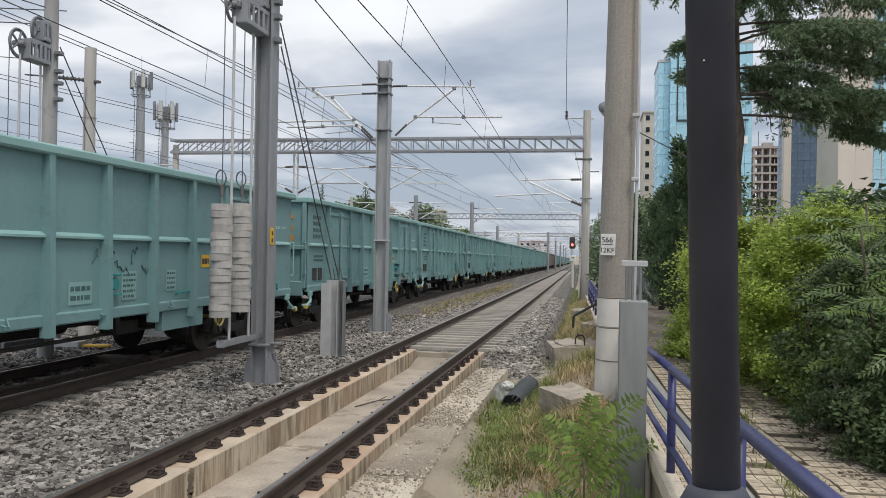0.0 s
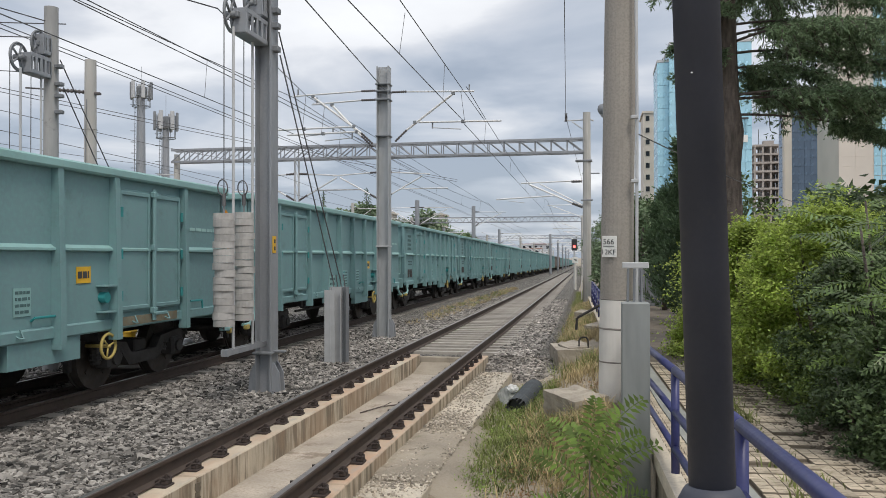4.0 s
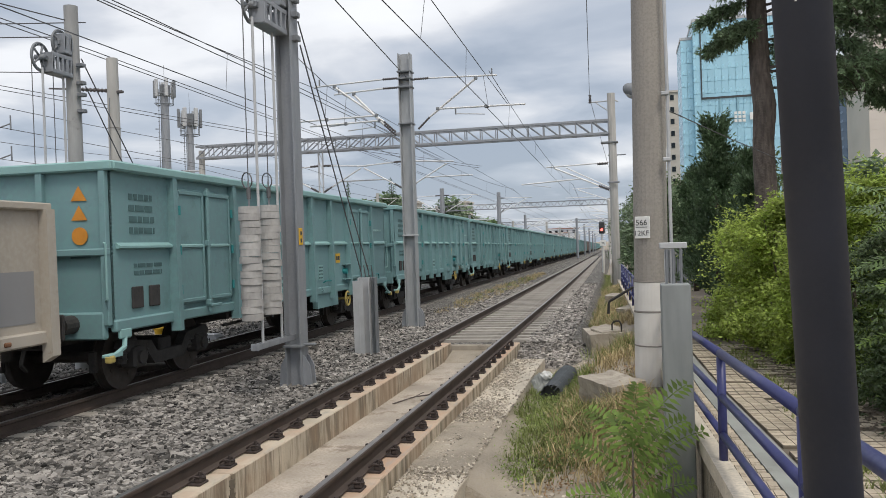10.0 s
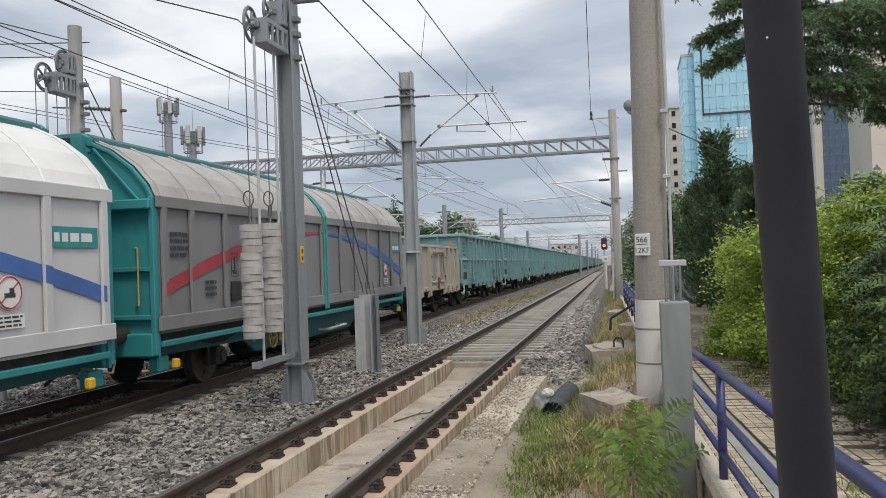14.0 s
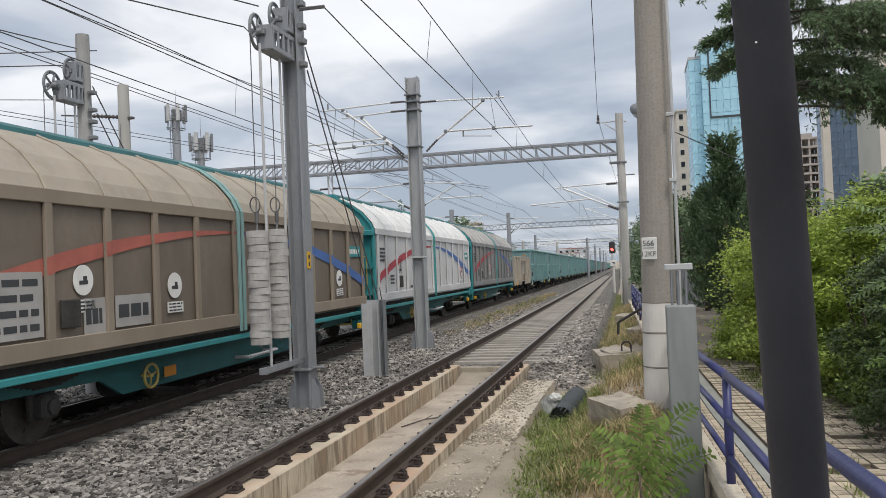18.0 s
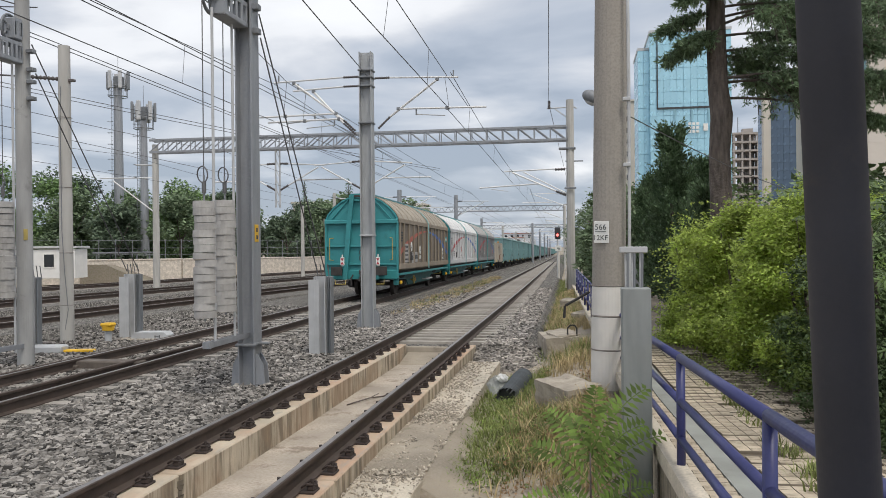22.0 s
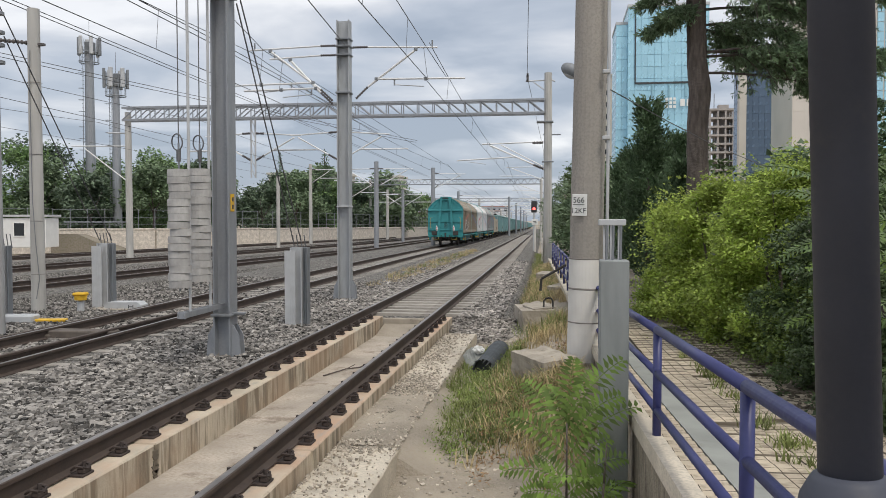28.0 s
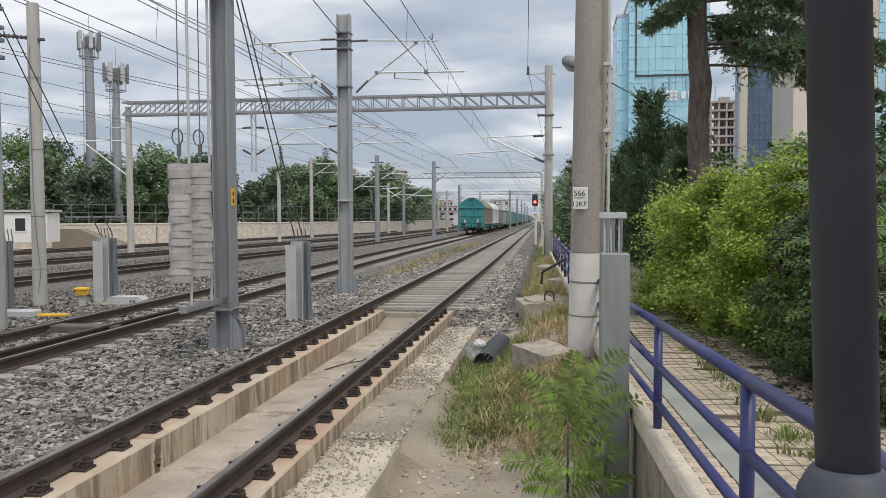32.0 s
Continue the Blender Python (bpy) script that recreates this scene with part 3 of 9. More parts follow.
def ground():
    """One sheet from the yard to the horizon; it falls with the line and rises to the footway."""
    def z(x, y):
        s = past(y)
        b = -0.0085 * min(s, 400)
        soil = -0.62
        if x > -1.55:
            k = min(max((x + 1.2) / 1.5, 0), 1)
            k = k * k * (3 - 2 * k)
            far = min(max((y - 7.6) / 2.2, 0), 1)
            soil = -0.66 + 0.13 * min(max((y - 6.7) / 1.3, 0), 1) + k * far * 0.44
            soil += 0.05 * noise.noise((x * 1.3, y * 1.3, 0)) + 0.02 * noise.noise((x * 5, y * 5, 2))
        near = min(max((3.9 - y) / 1.4, 0), 1)
        if near > 0 and -2.0 < x:
            soil += near * 0.85
        return soil + b
    xs = [-900, -500, -250, -120, -70, -45, -30, -22, -15, -9, -5] + [-4.2 + 0.25 * i for i in range(1, 21)] + [1.2, 1.6, 2.2, 3, 5, 9, 16, 30, 60, 120, 250, 500, 900]
    ys = [-300, -100, -40, -15, -6, -3] + [-1 + 0.4 * i for i in range(0, 70)] + [27, 29, 32, 36, 41, 48, 60, 80, 110, 160, 240, 340, 420, 700, 1200, 2000]
    vs = [(x, y, z(x, y) - (0.4 if x < -33 or x > 40 else 0)) for y in ys for x in xs]
    w = len(xs)
    fs = [(j * w + i, j * w + i + 1, (j + 1) * w + i + 1, (j + 1) * w + i) for j in range(len(ys) - 1) for i in range(w - 1)]
    ob = raw("ground", vs, fs, M_SOIL)
    ob.data.shade_smooth()
    tagged(ob, "dry brown soil verge with bare patches beside the tracks", "ground", kind="structure")


def bed(name, x0, x1, y0, y1, top, label, cen=None, skirt=0.55):
    """A ballast bed with sloping shoulders, following the line."""
    bm = BM()
    rows = []
    ys = []
    y = y0
    while y < y1:
        ys.append(y)
        y += 0.5 if y < 30 else (2.5 if y < 80 else 12.0)
    ys.append(y1)
    n = 16
    for y in ys:
        o = (cen(y) if cen else 0.0)
        row = []
        for i in range(n + 1):
            k = i / n
            x = x0 + (x1 - x0) * k + o
            row.append((x, top + 0.018 * noise.noise((x * 1.7, y * 1.7, 3))))
        row = [(x0 - skirt + o, top - 0.62)] + row + [(x1 + skirt + o, top - 0.62)]
        rows.append([bm.verts.new((x - 0.0175 * past(y), y, zz - 0.0085 * past(y))) for x, zz in row])
    for a, b in zip(rows, rows[1:]):
        for i in range(len(a) - 1):
            bm.faces.new((a[i], a[i + 1], b[i + 1], b[i]))
    bm.faces.new(rows[0])
    solid(name, bm, M_BALLAST, label, "ballast", kind="structure")


ICO = None


def stones(name, count, place, lo, hi, material, label):
    """Many broken stones as one mesh; place(n) gives their feet."""
    global ICO
    if ICO is None:
        bm = BM()
        bmesh.ops.create_cube(bm, size=1.32)
        bmesh.ops.triangulate(bm, faces=list(bm.faces))
        bm.verts.ensure_lookup_table()
        ICO = (np.array([v.co for v in bm.verts]), np.array([[v.index for v in f.verts] for f in bm.faces]))
        bm.free()
    rng = np.random.default_rng(len(name) * 7 + count)
    p = place(count, rng)
    n = len(p)
    v0, f0 = ICO
    k = len(v0)
    sz = rng.uniform(lo, hi, (n, 1, 1)) * rng.uniform(0.5, 1.35, (n, 1, 3))
    v = v0[None] * sz * rng.uniform(0.55, 1.28, (n, k, 1))
    a = rng.uniform(0, 6.283, n)
    b = rng.uniform(-0.7, 0.7, n)
    ca, sa, cb, sb = np.cos(a), np.sin(a), np.cos(b), np.sin(b)
    x = v[..., 0] * cb[:, None] + v[..., 2] * sb[:, None]
    z = -v[..., 0] * sb[:, None] + v[..., 2] * cb[:, None]
    y = v[..., 1]
    v = np.stack([x * ca[:, None] - y * sa[:, None], x * sa[:, None] + y * ca[:, None], z * 0.8], -1) + p[:, None, :]
    f = f0[None] + (np.arange(n) * k)[:, None, None]
    ob = raw(name, v.reshape(-1, 3), f.reshape(-1, 3), material)
    tagged(ob, label, "stones", kind="stuff")


def spread(x0, x1, y0, y1, z, power=1.6, bend=True):
    """Feet of stones over a strip of bed, thinning out with distance."""
    def place(n, rng):
        k = rng.random(n)
        y = (y0 ** (1 - power) + k * (y1 ** (1 - power) - y0 ** (1 - power))) ** (1 / (1 - power))
        x = rng.uniform(x0, x1, n)
        d = y - 25.0
        s = (d + np.sqrt(d * d + 100)) / 2 - 0.95
        return np.stack([x - 0.0175 * s, y, z + rng.uniform(-0.024, 0.022, n) - 0.0085 * s], -1)
    return place


# ---------------------------------------------------------------- ground and tracks
ground()
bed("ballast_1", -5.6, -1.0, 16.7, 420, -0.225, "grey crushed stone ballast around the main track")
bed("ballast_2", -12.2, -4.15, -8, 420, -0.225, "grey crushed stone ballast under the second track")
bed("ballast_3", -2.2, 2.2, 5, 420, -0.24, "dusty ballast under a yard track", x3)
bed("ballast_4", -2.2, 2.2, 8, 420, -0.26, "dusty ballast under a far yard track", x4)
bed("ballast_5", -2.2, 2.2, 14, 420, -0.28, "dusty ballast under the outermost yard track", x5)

bm = BM()
toe = [[bm.verts.new((x, y, -0.225 - 0.47 * ((16.72 - y) / 1.9) ** 0.8 - (0.12 * max(0, x + 1.1)) + 0.02 * noise.noise((x * 3, y * 3, 9)))) for x in (-2.11, -1.8, -1.5, -1.2, -0.9, -0.55)] for y in (16.72, 16.4, 16.0, 15.5, 15.0, 14.82)]
for a, b in zip(toe, toe[1:]):
    for i in range(5):
        bm.faces.new((a[i], a[i + 1], b[i + 1], b[i]))
solid("ballast_toe", bm, M_BALLAST, "toe of the ballast sloping into the ditch", "ballast", kind="structure")

track_1 = thing("track_1", pose(0, 0, 0), "rusty rails on concrete plinths, then on sleepers", "track", kind="structure")
rails(track_1, lambda y: line(y, T1), -6, 420)
track_2 = thing("track_2", pose(0, 0, 0), "rusty railway track in ballast carrying the goods train", "track", kind="structure")
rails(track_2, line2, -8, 420)
for num, fx in ((3, x3), (4, x4), (5, x5)):
    tr = thing("track_%d" % num, pose(0, 0, 0), "brown rusty yard track beyond the train", "track", kind="structure")
    rails(tr, lambda y, fx=fx: line(y, fx(y), -0.08), 6 + 6 * (num - 3), 420)
    bm = BM()
    y = 12.0
    while y < 90:
        c = line(y, fx(y), -0.08)
        box(bm, (c.x, y, c.z - 0.24), (2.5, 0.24, 0.14))
        y += 0.65
    tagged(part("sleepers", bm, M_SLEEPER, tr), kind="stuff")

# the switch rail that runs beside the far rail of the second track
bm = BM()
sweep(bm, RAIL, steps(4, 21), lambda y: line2(y, -0.004, -0.7535 - 0.11 - 0.012 * max(0, 15 - y)))
part("switch_rail", bm, M_RAIL, track_2)
bm = BM()
sweep(bm, RAIL, steps(4, 19), lambda y: line2(y, -0.004, 0.45 - 0.02 * max(0, 18 - y)))
part("switch_rail", bm, M_RAIL, track_2)
bm = BM()
box(bm, (T2 - 0.35, 13.1, T2Z - 0.13), (1.5, 0.34, 0.17), 0.02)
box(bm, (T2 - 0.95, 13.1, T2Z - 0.16), (0.5, 0.5, 0.1), 0.02)
part("hollow_tie", bm, M_TIE, track_2, "dark brown hollow tie of the switch")

# plinths and channel of the first track
channel = thing("track_channel", pose(0, 0, 0), "cream stained concrete track plinths with a channel between", "track base", kind="structure")
for x0, x1 in ((-4.22, -3.59), (-2.64, -2.12)):
    y = -6.72
    while y < 16.6:
        y1 = min(y + 4.52, 16.62)
        bm = BM()
        box(bm, ((x0 + x1) / 2, (y + y1) / 2 - 0.012, -0.455), (x1 - x0, y1 - y - 0.024, 0.53), 0.012)
        part("plinth", bm, M_PLINTH, channel)
        bm = BM()
        box(bm, ((x0 + x1) / 2, y1 - 0.012, -0.475), (x1 - x0 - 0.03, 0.03, 0.50))
        part("joint_filler", bm, M_JOINT, channel, "dark crumbling joint filler")
        y += 4.52
rch = random.Random(12)
for i in range(9):
    bm = BM()
    h = rch.uniform(0.03, 0.09)
    z = -0.24 - 0.045 * i
    prism(bm, [(6.77 + rch.uniform(-0.03, 0.02), z), (6.85 + rch.uniform(-0.01, 0.04), z - 0.01), (6.84 + rch.uniform(0, 0.03), z - h), (6.79 + rch.uniform(-0.02, 0.02), z - h * 0.8)], -3.60, -3.584, "x")
    part("broken_edge", bm, M_JOINT, channel, "dark broken concrete at the joint")
bm = BM()
box(bm, (-3.14, 5.3, -0.60), (0.915, 22.6, 0.2))
part("channel_floor", bm, M_FLOORC, channel, "dusty concrete channel floor")
bm = BM()
box(bm, (-3.12, 16.72, -0.46), (1.9, 0.16, 0.44), 0.02)
part("end_beam", bm, M_OLDC, channel)
bm = BM()
prism(bm, [(15.75, -0.50), (16.64, -0.50), (16.64, -0.36), (16.2, -0.42)], -3.57, -2.66, "x")
part("drifted_soil", bm, M_SOIL, channel, "brown soil drifted into the channel end")
for ya, yb, x0, x1 in ((0.15, 7.62, -2.115, -1.485), (9.75, 15.45, -2.115, -1.51)):
    bm = BM()
    box(bm, ((x0 + x1) / 2, (ya + yb) / 2, -0.62), (x1 - x0, yb - ya, 0.50), 0.012)
    bmesh.ops.subdivide_edges(bm, edges=[e for e in bm.edges if e.calc_length() > 2], cuts=40)
    for v in bm.verts:
        v.co.x += 0.022 * noise.noise((v.co.x * 3, v.co.y * 2.2, 4)) * (v.co.x > -1.9)
        v.co.z += 0.018 * noise.noise((v.co.x * 4, v.co.y * 1.7, 7))
    part("side_slab", bm, M_CONC, channel, "rough concrete slab beside the plinth")
bm = BM()
rows = []
for i in range(26):
    y = 7.35 + 0.145 * i
    k = min(1, (y - 7.35) / 0.5) * min(1, max(0.0, (11.0 - y) / 1.3)) - (2.6 if i == 0 else 0)
    rows.append([bm.verts.new((-2.13 + 0.085 * j, y, -0.45 + 0.115 * k - 0.40 * max(0, (j - 6) / 8) ** 1.5 * (1 + 0.3 * noise.noise((y, 2, j * 0.2))) + 0.03 * noise.noise((j * 0.5, y * 3, 5)))) for j in range(15)])
for a, b in zip(rows, rows[1:]):
    for j in range(14):
        bm.faces.new((a[j], a[j + 1], b[j + 1], b[j]))
part("soil_drift", bm, M_SOIL, channel, "dusty soil and grit filling the gap between the slabs")
bm = BM()
tube(bm, [(-3.42, 11.6, -0.485), (-3.20, 12.1, -0.47), (-3.05, 12.35, -0.488), (-2.95, 12.7, -0.47)], 0.011, 5)
tube(bm, [(-3.20, 12.1, -0.47), (-3.14, 12.4, -0.455)], 0.007, 5)
solid("fallen_twig", bm, M_BARK, "dry forked twig lying on the channel floor", "twig")

clip = clip_mesh()
for sx in (-1, 1):
    for i in range(30):
        y = 0.86 + 0.562 * i
        if y > 16.5:
            continue
        for s in (-1, 1):
            o = new("clip", clip)
            o.parent = track_1
            o.matrix_basis = pose(T1 + sx * 0.7535 + s * 0.118, y, -0.192, 0, 0, 0 if s > 0 else 180)
sl = sleeper_mesh()
for cen, zz, ya, yb, tr in ((T1, 0, 17.1, 62, track_1), (T2, T2Z, 2.2, 58, track_2)):
    y = ya
    while y < yb:
        c = line(y, cen, zz) if tr is track_1 else line2(y)
        o = new("sleeper", sl)
        o.parent = tr
        o.matrix_basis = pose(c.x, y, c.z - 0.168)
        y += 0.6
    if yb > 50:
        bm = BM()
        while y < 150:
            c = line(y, cen, zz) if tr is track_1 else line2(y)
            box(bm, (c.x, y, c.z - 0.25), (2.5, 0.24, 0.16))
            y += 0.6
        tagged(part("sleepers", bm, M_SLEEPER, tr), kind="stuff")


# ---------------------------------------------------------------- the goods train
def wheelset(parent, y, r=0.46):
    """Two flanged wheels on an axle, centred on the axle."""
    bm = BM()
    rod(bm, (-1.05, 0, 0), (1.05, 0, 0), 0.085, n=12)
    for s in (-1, 1):
        rod(bm, (s * 0.69, 0, 0), (s * 0.82, 0, 0), r, n=28)
        rod(bm, (s * 0.665, 0, 0), (s * 0.69, 0, 0), r + 0.028, n=28)
        rod(bm, (s * 0.82, 0, 0), (s * 0.85, 0, 0), 0.17, n=14)
        for k in range(4):
            a = k * math.pi / 2 + 0.4
            box(bm, (s * 0.824, 0.29 * math.cos(a), 0.29 * math.sin(a)), (0.012, 0.06, 0.06), 0, Matrix.Rotation(a, 4, "X"))
    ob = part("wheelset", bm, M_WHEEL, parent)
    ob.matrix_basis = pose(0, y, r)
    ob["axle"] = y
    return ob


def axlebox(bm, y, z=0.46, x=1.02):
    for s in (-1, 1):
        box(bm, (s * x, y, z), (0.26, 0.30, 0.30), 0.04)
        rod(bm, (s * (x + 0.13), y, z), (s * (x + 0.17), y, z), 0.10, n=10)


def bogie(parent, yc):
    bm = BM()
    for s in (-1, 1):
        x = s * 1.0
        prism(bm, [(-1.25, 0.62), (-1.15, 0.74), (-0.5, 0.66), (-0.35, 0.48), (0.35, 0.48), (0.5, 0.66), (1.15, 0.74), (1.25, 0.62), (1.1, 0.55), (0.62, 0.52), (0.42, 0.30), (-0.42, 0.30), (-0.62, 0.52), (-1.1, 0.55)], x - 0.07, x + 0.07, "x")
        for k in (-1, 1):
            for d in (-0.27, 0.27):
                rod(bm, (x, k * 0.9 + d, 0.40), (x, k * 0.9 + d, 0.64), 0.075, n=8)
                ring(bm, (x, k * 0.9 + d, 0.46), (0, 0, 1), 0.075, 0.018, 10, 4)
                ring(bm, (x, k * 0.9 + d, 0.54), (0, 0, 1), 0.075, 0.018, 10, 4)
    box(bm, (0, 0, 0.55), (2.0, 0.34, 0.22), 0.02)
    for k in (-0.9, 0.9):
        axlebox(bm, k)
        for s in (-1, 1):
            box(bm, (s * 0.75, k * 1.62, 0.46), (0.10, 0.08, 0.30), 0.01)
    f = part("bogie_frame", bm, M_BLACK, parent)
    f.matrix_basis = pose(0, yc, 0)
    for k in (-0.9, 0.9):
        wheelset(parent, yc + k)


def buffers(parent, ye, ends=(-1, 1), z=1.05, mat_=None):
    for e in ends:
        for s in (-1, 1):
            bm = BM()
            rod(bm, (s * 0.875, e * (ye - 0.62), z), (s * 0.875, e * (ye - 0.22), z), 0.125, n=14)
            rod(bm, (s * 0.875, e * (ye - 0.22), z), (s * 0.875, e * (ye - 0.06), z), 0.085, n=14)
            box(bm, (s * 0.875, e * (ye - 0.035), z), (0.45, 0.05, 0.34), 0.02)
            part("buffer", bm, M_BLACK, parent)
        bm = BM()
        box(bm, (0, e * (ye - 0.5), 1.0), (0.14, 0.4, 0.16), 0.02)
        tube(bm, [(0, e * (ye - 0.32), 1.0), (0.03, e * (ye - 0.16), 0.84), (0, e * (ye - 0.08), 0.66)], 0.035, 6)
        rod(bm, (-0.12, e * (ye - 0.12), 0.72), (0.12, e * (ye - 0.12), 0.72), 0.03, n=6)
        tube(bm, [(0.32, e * (ye - 0.55), 0.95), (0.34, e * (ye - 0.25), 0.8), (0.3, e * (ye - 0.2), 0.55), (0.26, e * (ye - 0.35), 0.45)], 0.028, 6)
        tube(bm, [(-0.32, e * (ye - 0.55), 0.95), (-0.36, e * (ye - 0.25), 0.78), (-0.34, e * (ye - 0.22), 0.5)], 0.028, 6)
        part("coupling", bm, M_BLACK, parent)


def plate(parent, x, y, z, w, h, material, rows=0, ink=None, name="plate", seed=1):
    """A small board on a wall that faces +x, with bars for its lettering."""
    bm = BM()
    box(bm, (x + 0.004, y, z), (0.008, w, h))
    p = part(name, bm, material, parent)
    if rows:
        rnd = random.Random(seed)
        bm = BM()
        for i in range(rows):
            zz = z + h / 2 - h * (i + 0.7) / (rows + 0.4)
            a = -w * 0.42
            while a < w * 0.34:
                b = min(a + w * rnd.uniform(0.10, 0.30), w * 0.42)
                box(bm, (x + 0.0102, y + (a + b) / 2, zz), (0.002, b - a, h * 0.42 / rows))
                a = b + w * 0.05
        part("lettering", bm, ink, p)
    return p


def letters(parent, x, y, z, w, h, rows, ink, seed=1):
    """Lettering painted straight on a wall that faces +x."""
    rnd = random.Random(seed)
    bm = BM()
    for i in range(rows):
        zz = z + h / 2 - h * (i + 0.5) / rows
        a = -w / 2
        while a < w / 2 - 0.03:
            b = min(a + rnd.uniform(0.06, 0.22), w / 2)
            box(bm, (x + 0.002, y + (a + b) / 2, zz), (0.004, b - a, h * 0.55 / rows))
            a = b + 0.03
    part("lettering", bm, ink, parent)


def handwheel(parent, x, y, z, r=0.2, material=None):
    bm = BM()
    ring(bm, (x, y, z), (1, 0, 0), r, 0.022, 20, 6)
    for k in range(3):
        a = k * 2.094 + 0.3
        rod(bm, (x, y, z), (x, y + r * math.cos(a), z + r * math.sin(a)), 0.014, n=5)
    rod(bm, (x - 0.35, y, z), (x + 0.03, y, z), 0.025, n=6)
    part("brake_wheel", bm, material or M_YELD, parent, "yellow spoked brake wheel", smooth=True)


def gondola(body, trim, label):
    """A high-sided bogie open wagon with two pairs of side doors."""
    w = thing("open_wagon", pose(0, 0, 0), label, "wagon", "goods train")
    L, X, Z0, Z1 = 6.45, 1.43, 0.98, 3.12
    stakes = [-6.4, -4.98, -3.05, -1.83, -0.61, 0.61, 1.83, 3.05, 4.98, 6.4]
    for s in (-1, 1):
        bm = BM()
        box(bm, (s * (X - 0.02), 0, (Z0 + Z1) / 2), (0.04, 2 * L, Z1 - Z0))
        part("side_wall", bm, body, w)
        bm = BM()
        box(bm, (s * (X + 0.035), 0, Z1 + 0.02), (0.17, 2 * L + 0.1, 0.13), 0.025)
        part("top_rail", bm, trim, w)
        if s > 0:
            for a, b in zip(stakes, stakes[1:]):
                bm = BM()
                prism(bm, [(s * X, 2.03), (s * (X + 0.07), 2.045), (s * (X + 0.07), 2.075), (s * X, 2.12)], a + 0.05, b - 0.05)
                part("waist_rail", bm, trim, w)
        else:
            bm = BM()
            prism(bm, [(s * X, 2.03), (s * (X + 0.07), 2.045), (s * (X + 0.07), 2.075), (s * X, 2.12)], stakes[0], stakes[-1])
            part("waist_rail", bm, trim, w)
        bm = BM()
        box(bm, (s * (X + 0.0), 0, Z0 + 0.03), (0.10, 2 * L, 0.16), 0.02)
        part("sole_rail", bm, body, w)
        for y in stakes[1:-1]:
            bm = BM()
            k = 0.054
            prism(bm, [(s * X, 0.80), (s * (X + 0.15), 0.80), (s * (X + 0.15), 1.15), (s * (X + 0.10), Z1 - 0.04), (s * X, Z1 - 0.04)], y - k, y + k)
            part("stake", bm, body, w)
        for y0, y1 in ((-4.98, -3.05), (3.05, 4.98)):
            m = (y0 + y1) / 2
            for q, (a, b) in enumerate(((y0 + 0.12, m - 0.05), (m + 0.05, y1 - 0.12))):
                bm = BM()
                box(bm, (s * (X + 0.022), (a + b) / 2, 2.05), (0.044, b - a, 1.78), 0.01)
                for z in (1.22, 2.88):
                    box(bm, (s * (X + 0.055), (a + b) / 2, z), (0.03, b - a - 0.02, 0.06), 0.008)
                for yy in (a + 0.03, b - 0.03):
                    box(bm, (s * (X + 0.055), yy, 2.05), (0.03, 0.05, 1.70), 0.008)
                d = part("door", bm, body, w)
                if s > 0:
                    bm = BM()
                    for z in (1.4, 2.0, 2.6):
                        rod(bm, (X + 0.09, a if q == 0 else b, z - 0.07), (X + 0.09, a if q == 0 else b, z + 0.07), 0.022, n=6)
                    part("hinge", bm, M_TEALD, d)
            bm = BM()
            rod(bm, (s * (X + 0.10), m, 1.0), (s * (X + 0.10), m, 2.98), 0.032, n=8)
            for z in (1.15, 2.1, 2.9):
                box(bm, (s * (X + 0.09), m, z), (0.08, 0.10, 0.09), 0.01)
            box(bm, (s * (X + 0.14), m + 0.12, 1.10), (0.04, 0.34, 0.05), 0.01)
            part("locking_bar", bm, body, w, "vertical door locking bar")
    for e in (-1, 1):
        bm = BM()
        box(bm, (0, e * (L - 0.02), 2.05), (2 * X, 0.04, Z1 - 1.0))
        for x in (-1.37, -0.42, 0.42, 1.37):
            box(bm, (x, e * (L + 0.04), 2.05), (0.10, 0.09, 2.05), 0.01)
        box(bm, (0, e * (L + 0.05), 2.0), (2 * X, 0.10, 0.10), 0.015)
        part("end_wall", bm, body, w)
        bm = BM()
        box(bm, (0, e * (L + 0.02), Z1 + 0.02), (2 * X + 0.2, 0.16, 0.13), 0.02)
        part("end_top_rail", bm, trim, w)
        bm = BM()
        box(bm, (0, e * (L + 0.04), 1.02), (2.7, 0.12, 0.36), 0.02)
        part("headstock", bm, body, w)
        for s in (-1, 1):
            bm = BM()
            box(bm, (s * 1.50, e * (L + 0.20), 0.60), (0.10, 0.12, 0.10), 0.02)
            part("step_tip", bm, M_YELD, w, "yellow painted step tip")
            bm = BM()
            tube(bm, [(s * 1.42, e * (L - 0.28), 0.98), (s * 1.5, e * (L - 0.12), 0.72), (s * 1.5, e * (L + 0.16), 0.62)], 0.035, 6)
            box(bm, (s * 1.47, e * (L + 0.10), 0.64), (0.12, 0.3, 0.05), 0.01)
            box(bm, (s * 1.46, e * (L - 0.2), 0.90), (0.06, 0.26, 0.14), 0.02)
            part("corner_step", bm, trim, w, "pale teal shunter's step")
            bm = BM()
            tube(bm, [(s * 1.38, e * (L + 0.08), 1.35), (s * 1.46, e * (L + 0.16), 1.38), (s * 1.46, e * (L + 0.16), 2.1), (s * 1.38, e * (L + 0.08), 2.12)], 0.016, 6)
            part("grab_rail", bm, trim, w)
    bm = BM()
    box(bm, (0, 0, 1.0), (2 * X - 0.1, 2 * L - 0.1, 0.08))
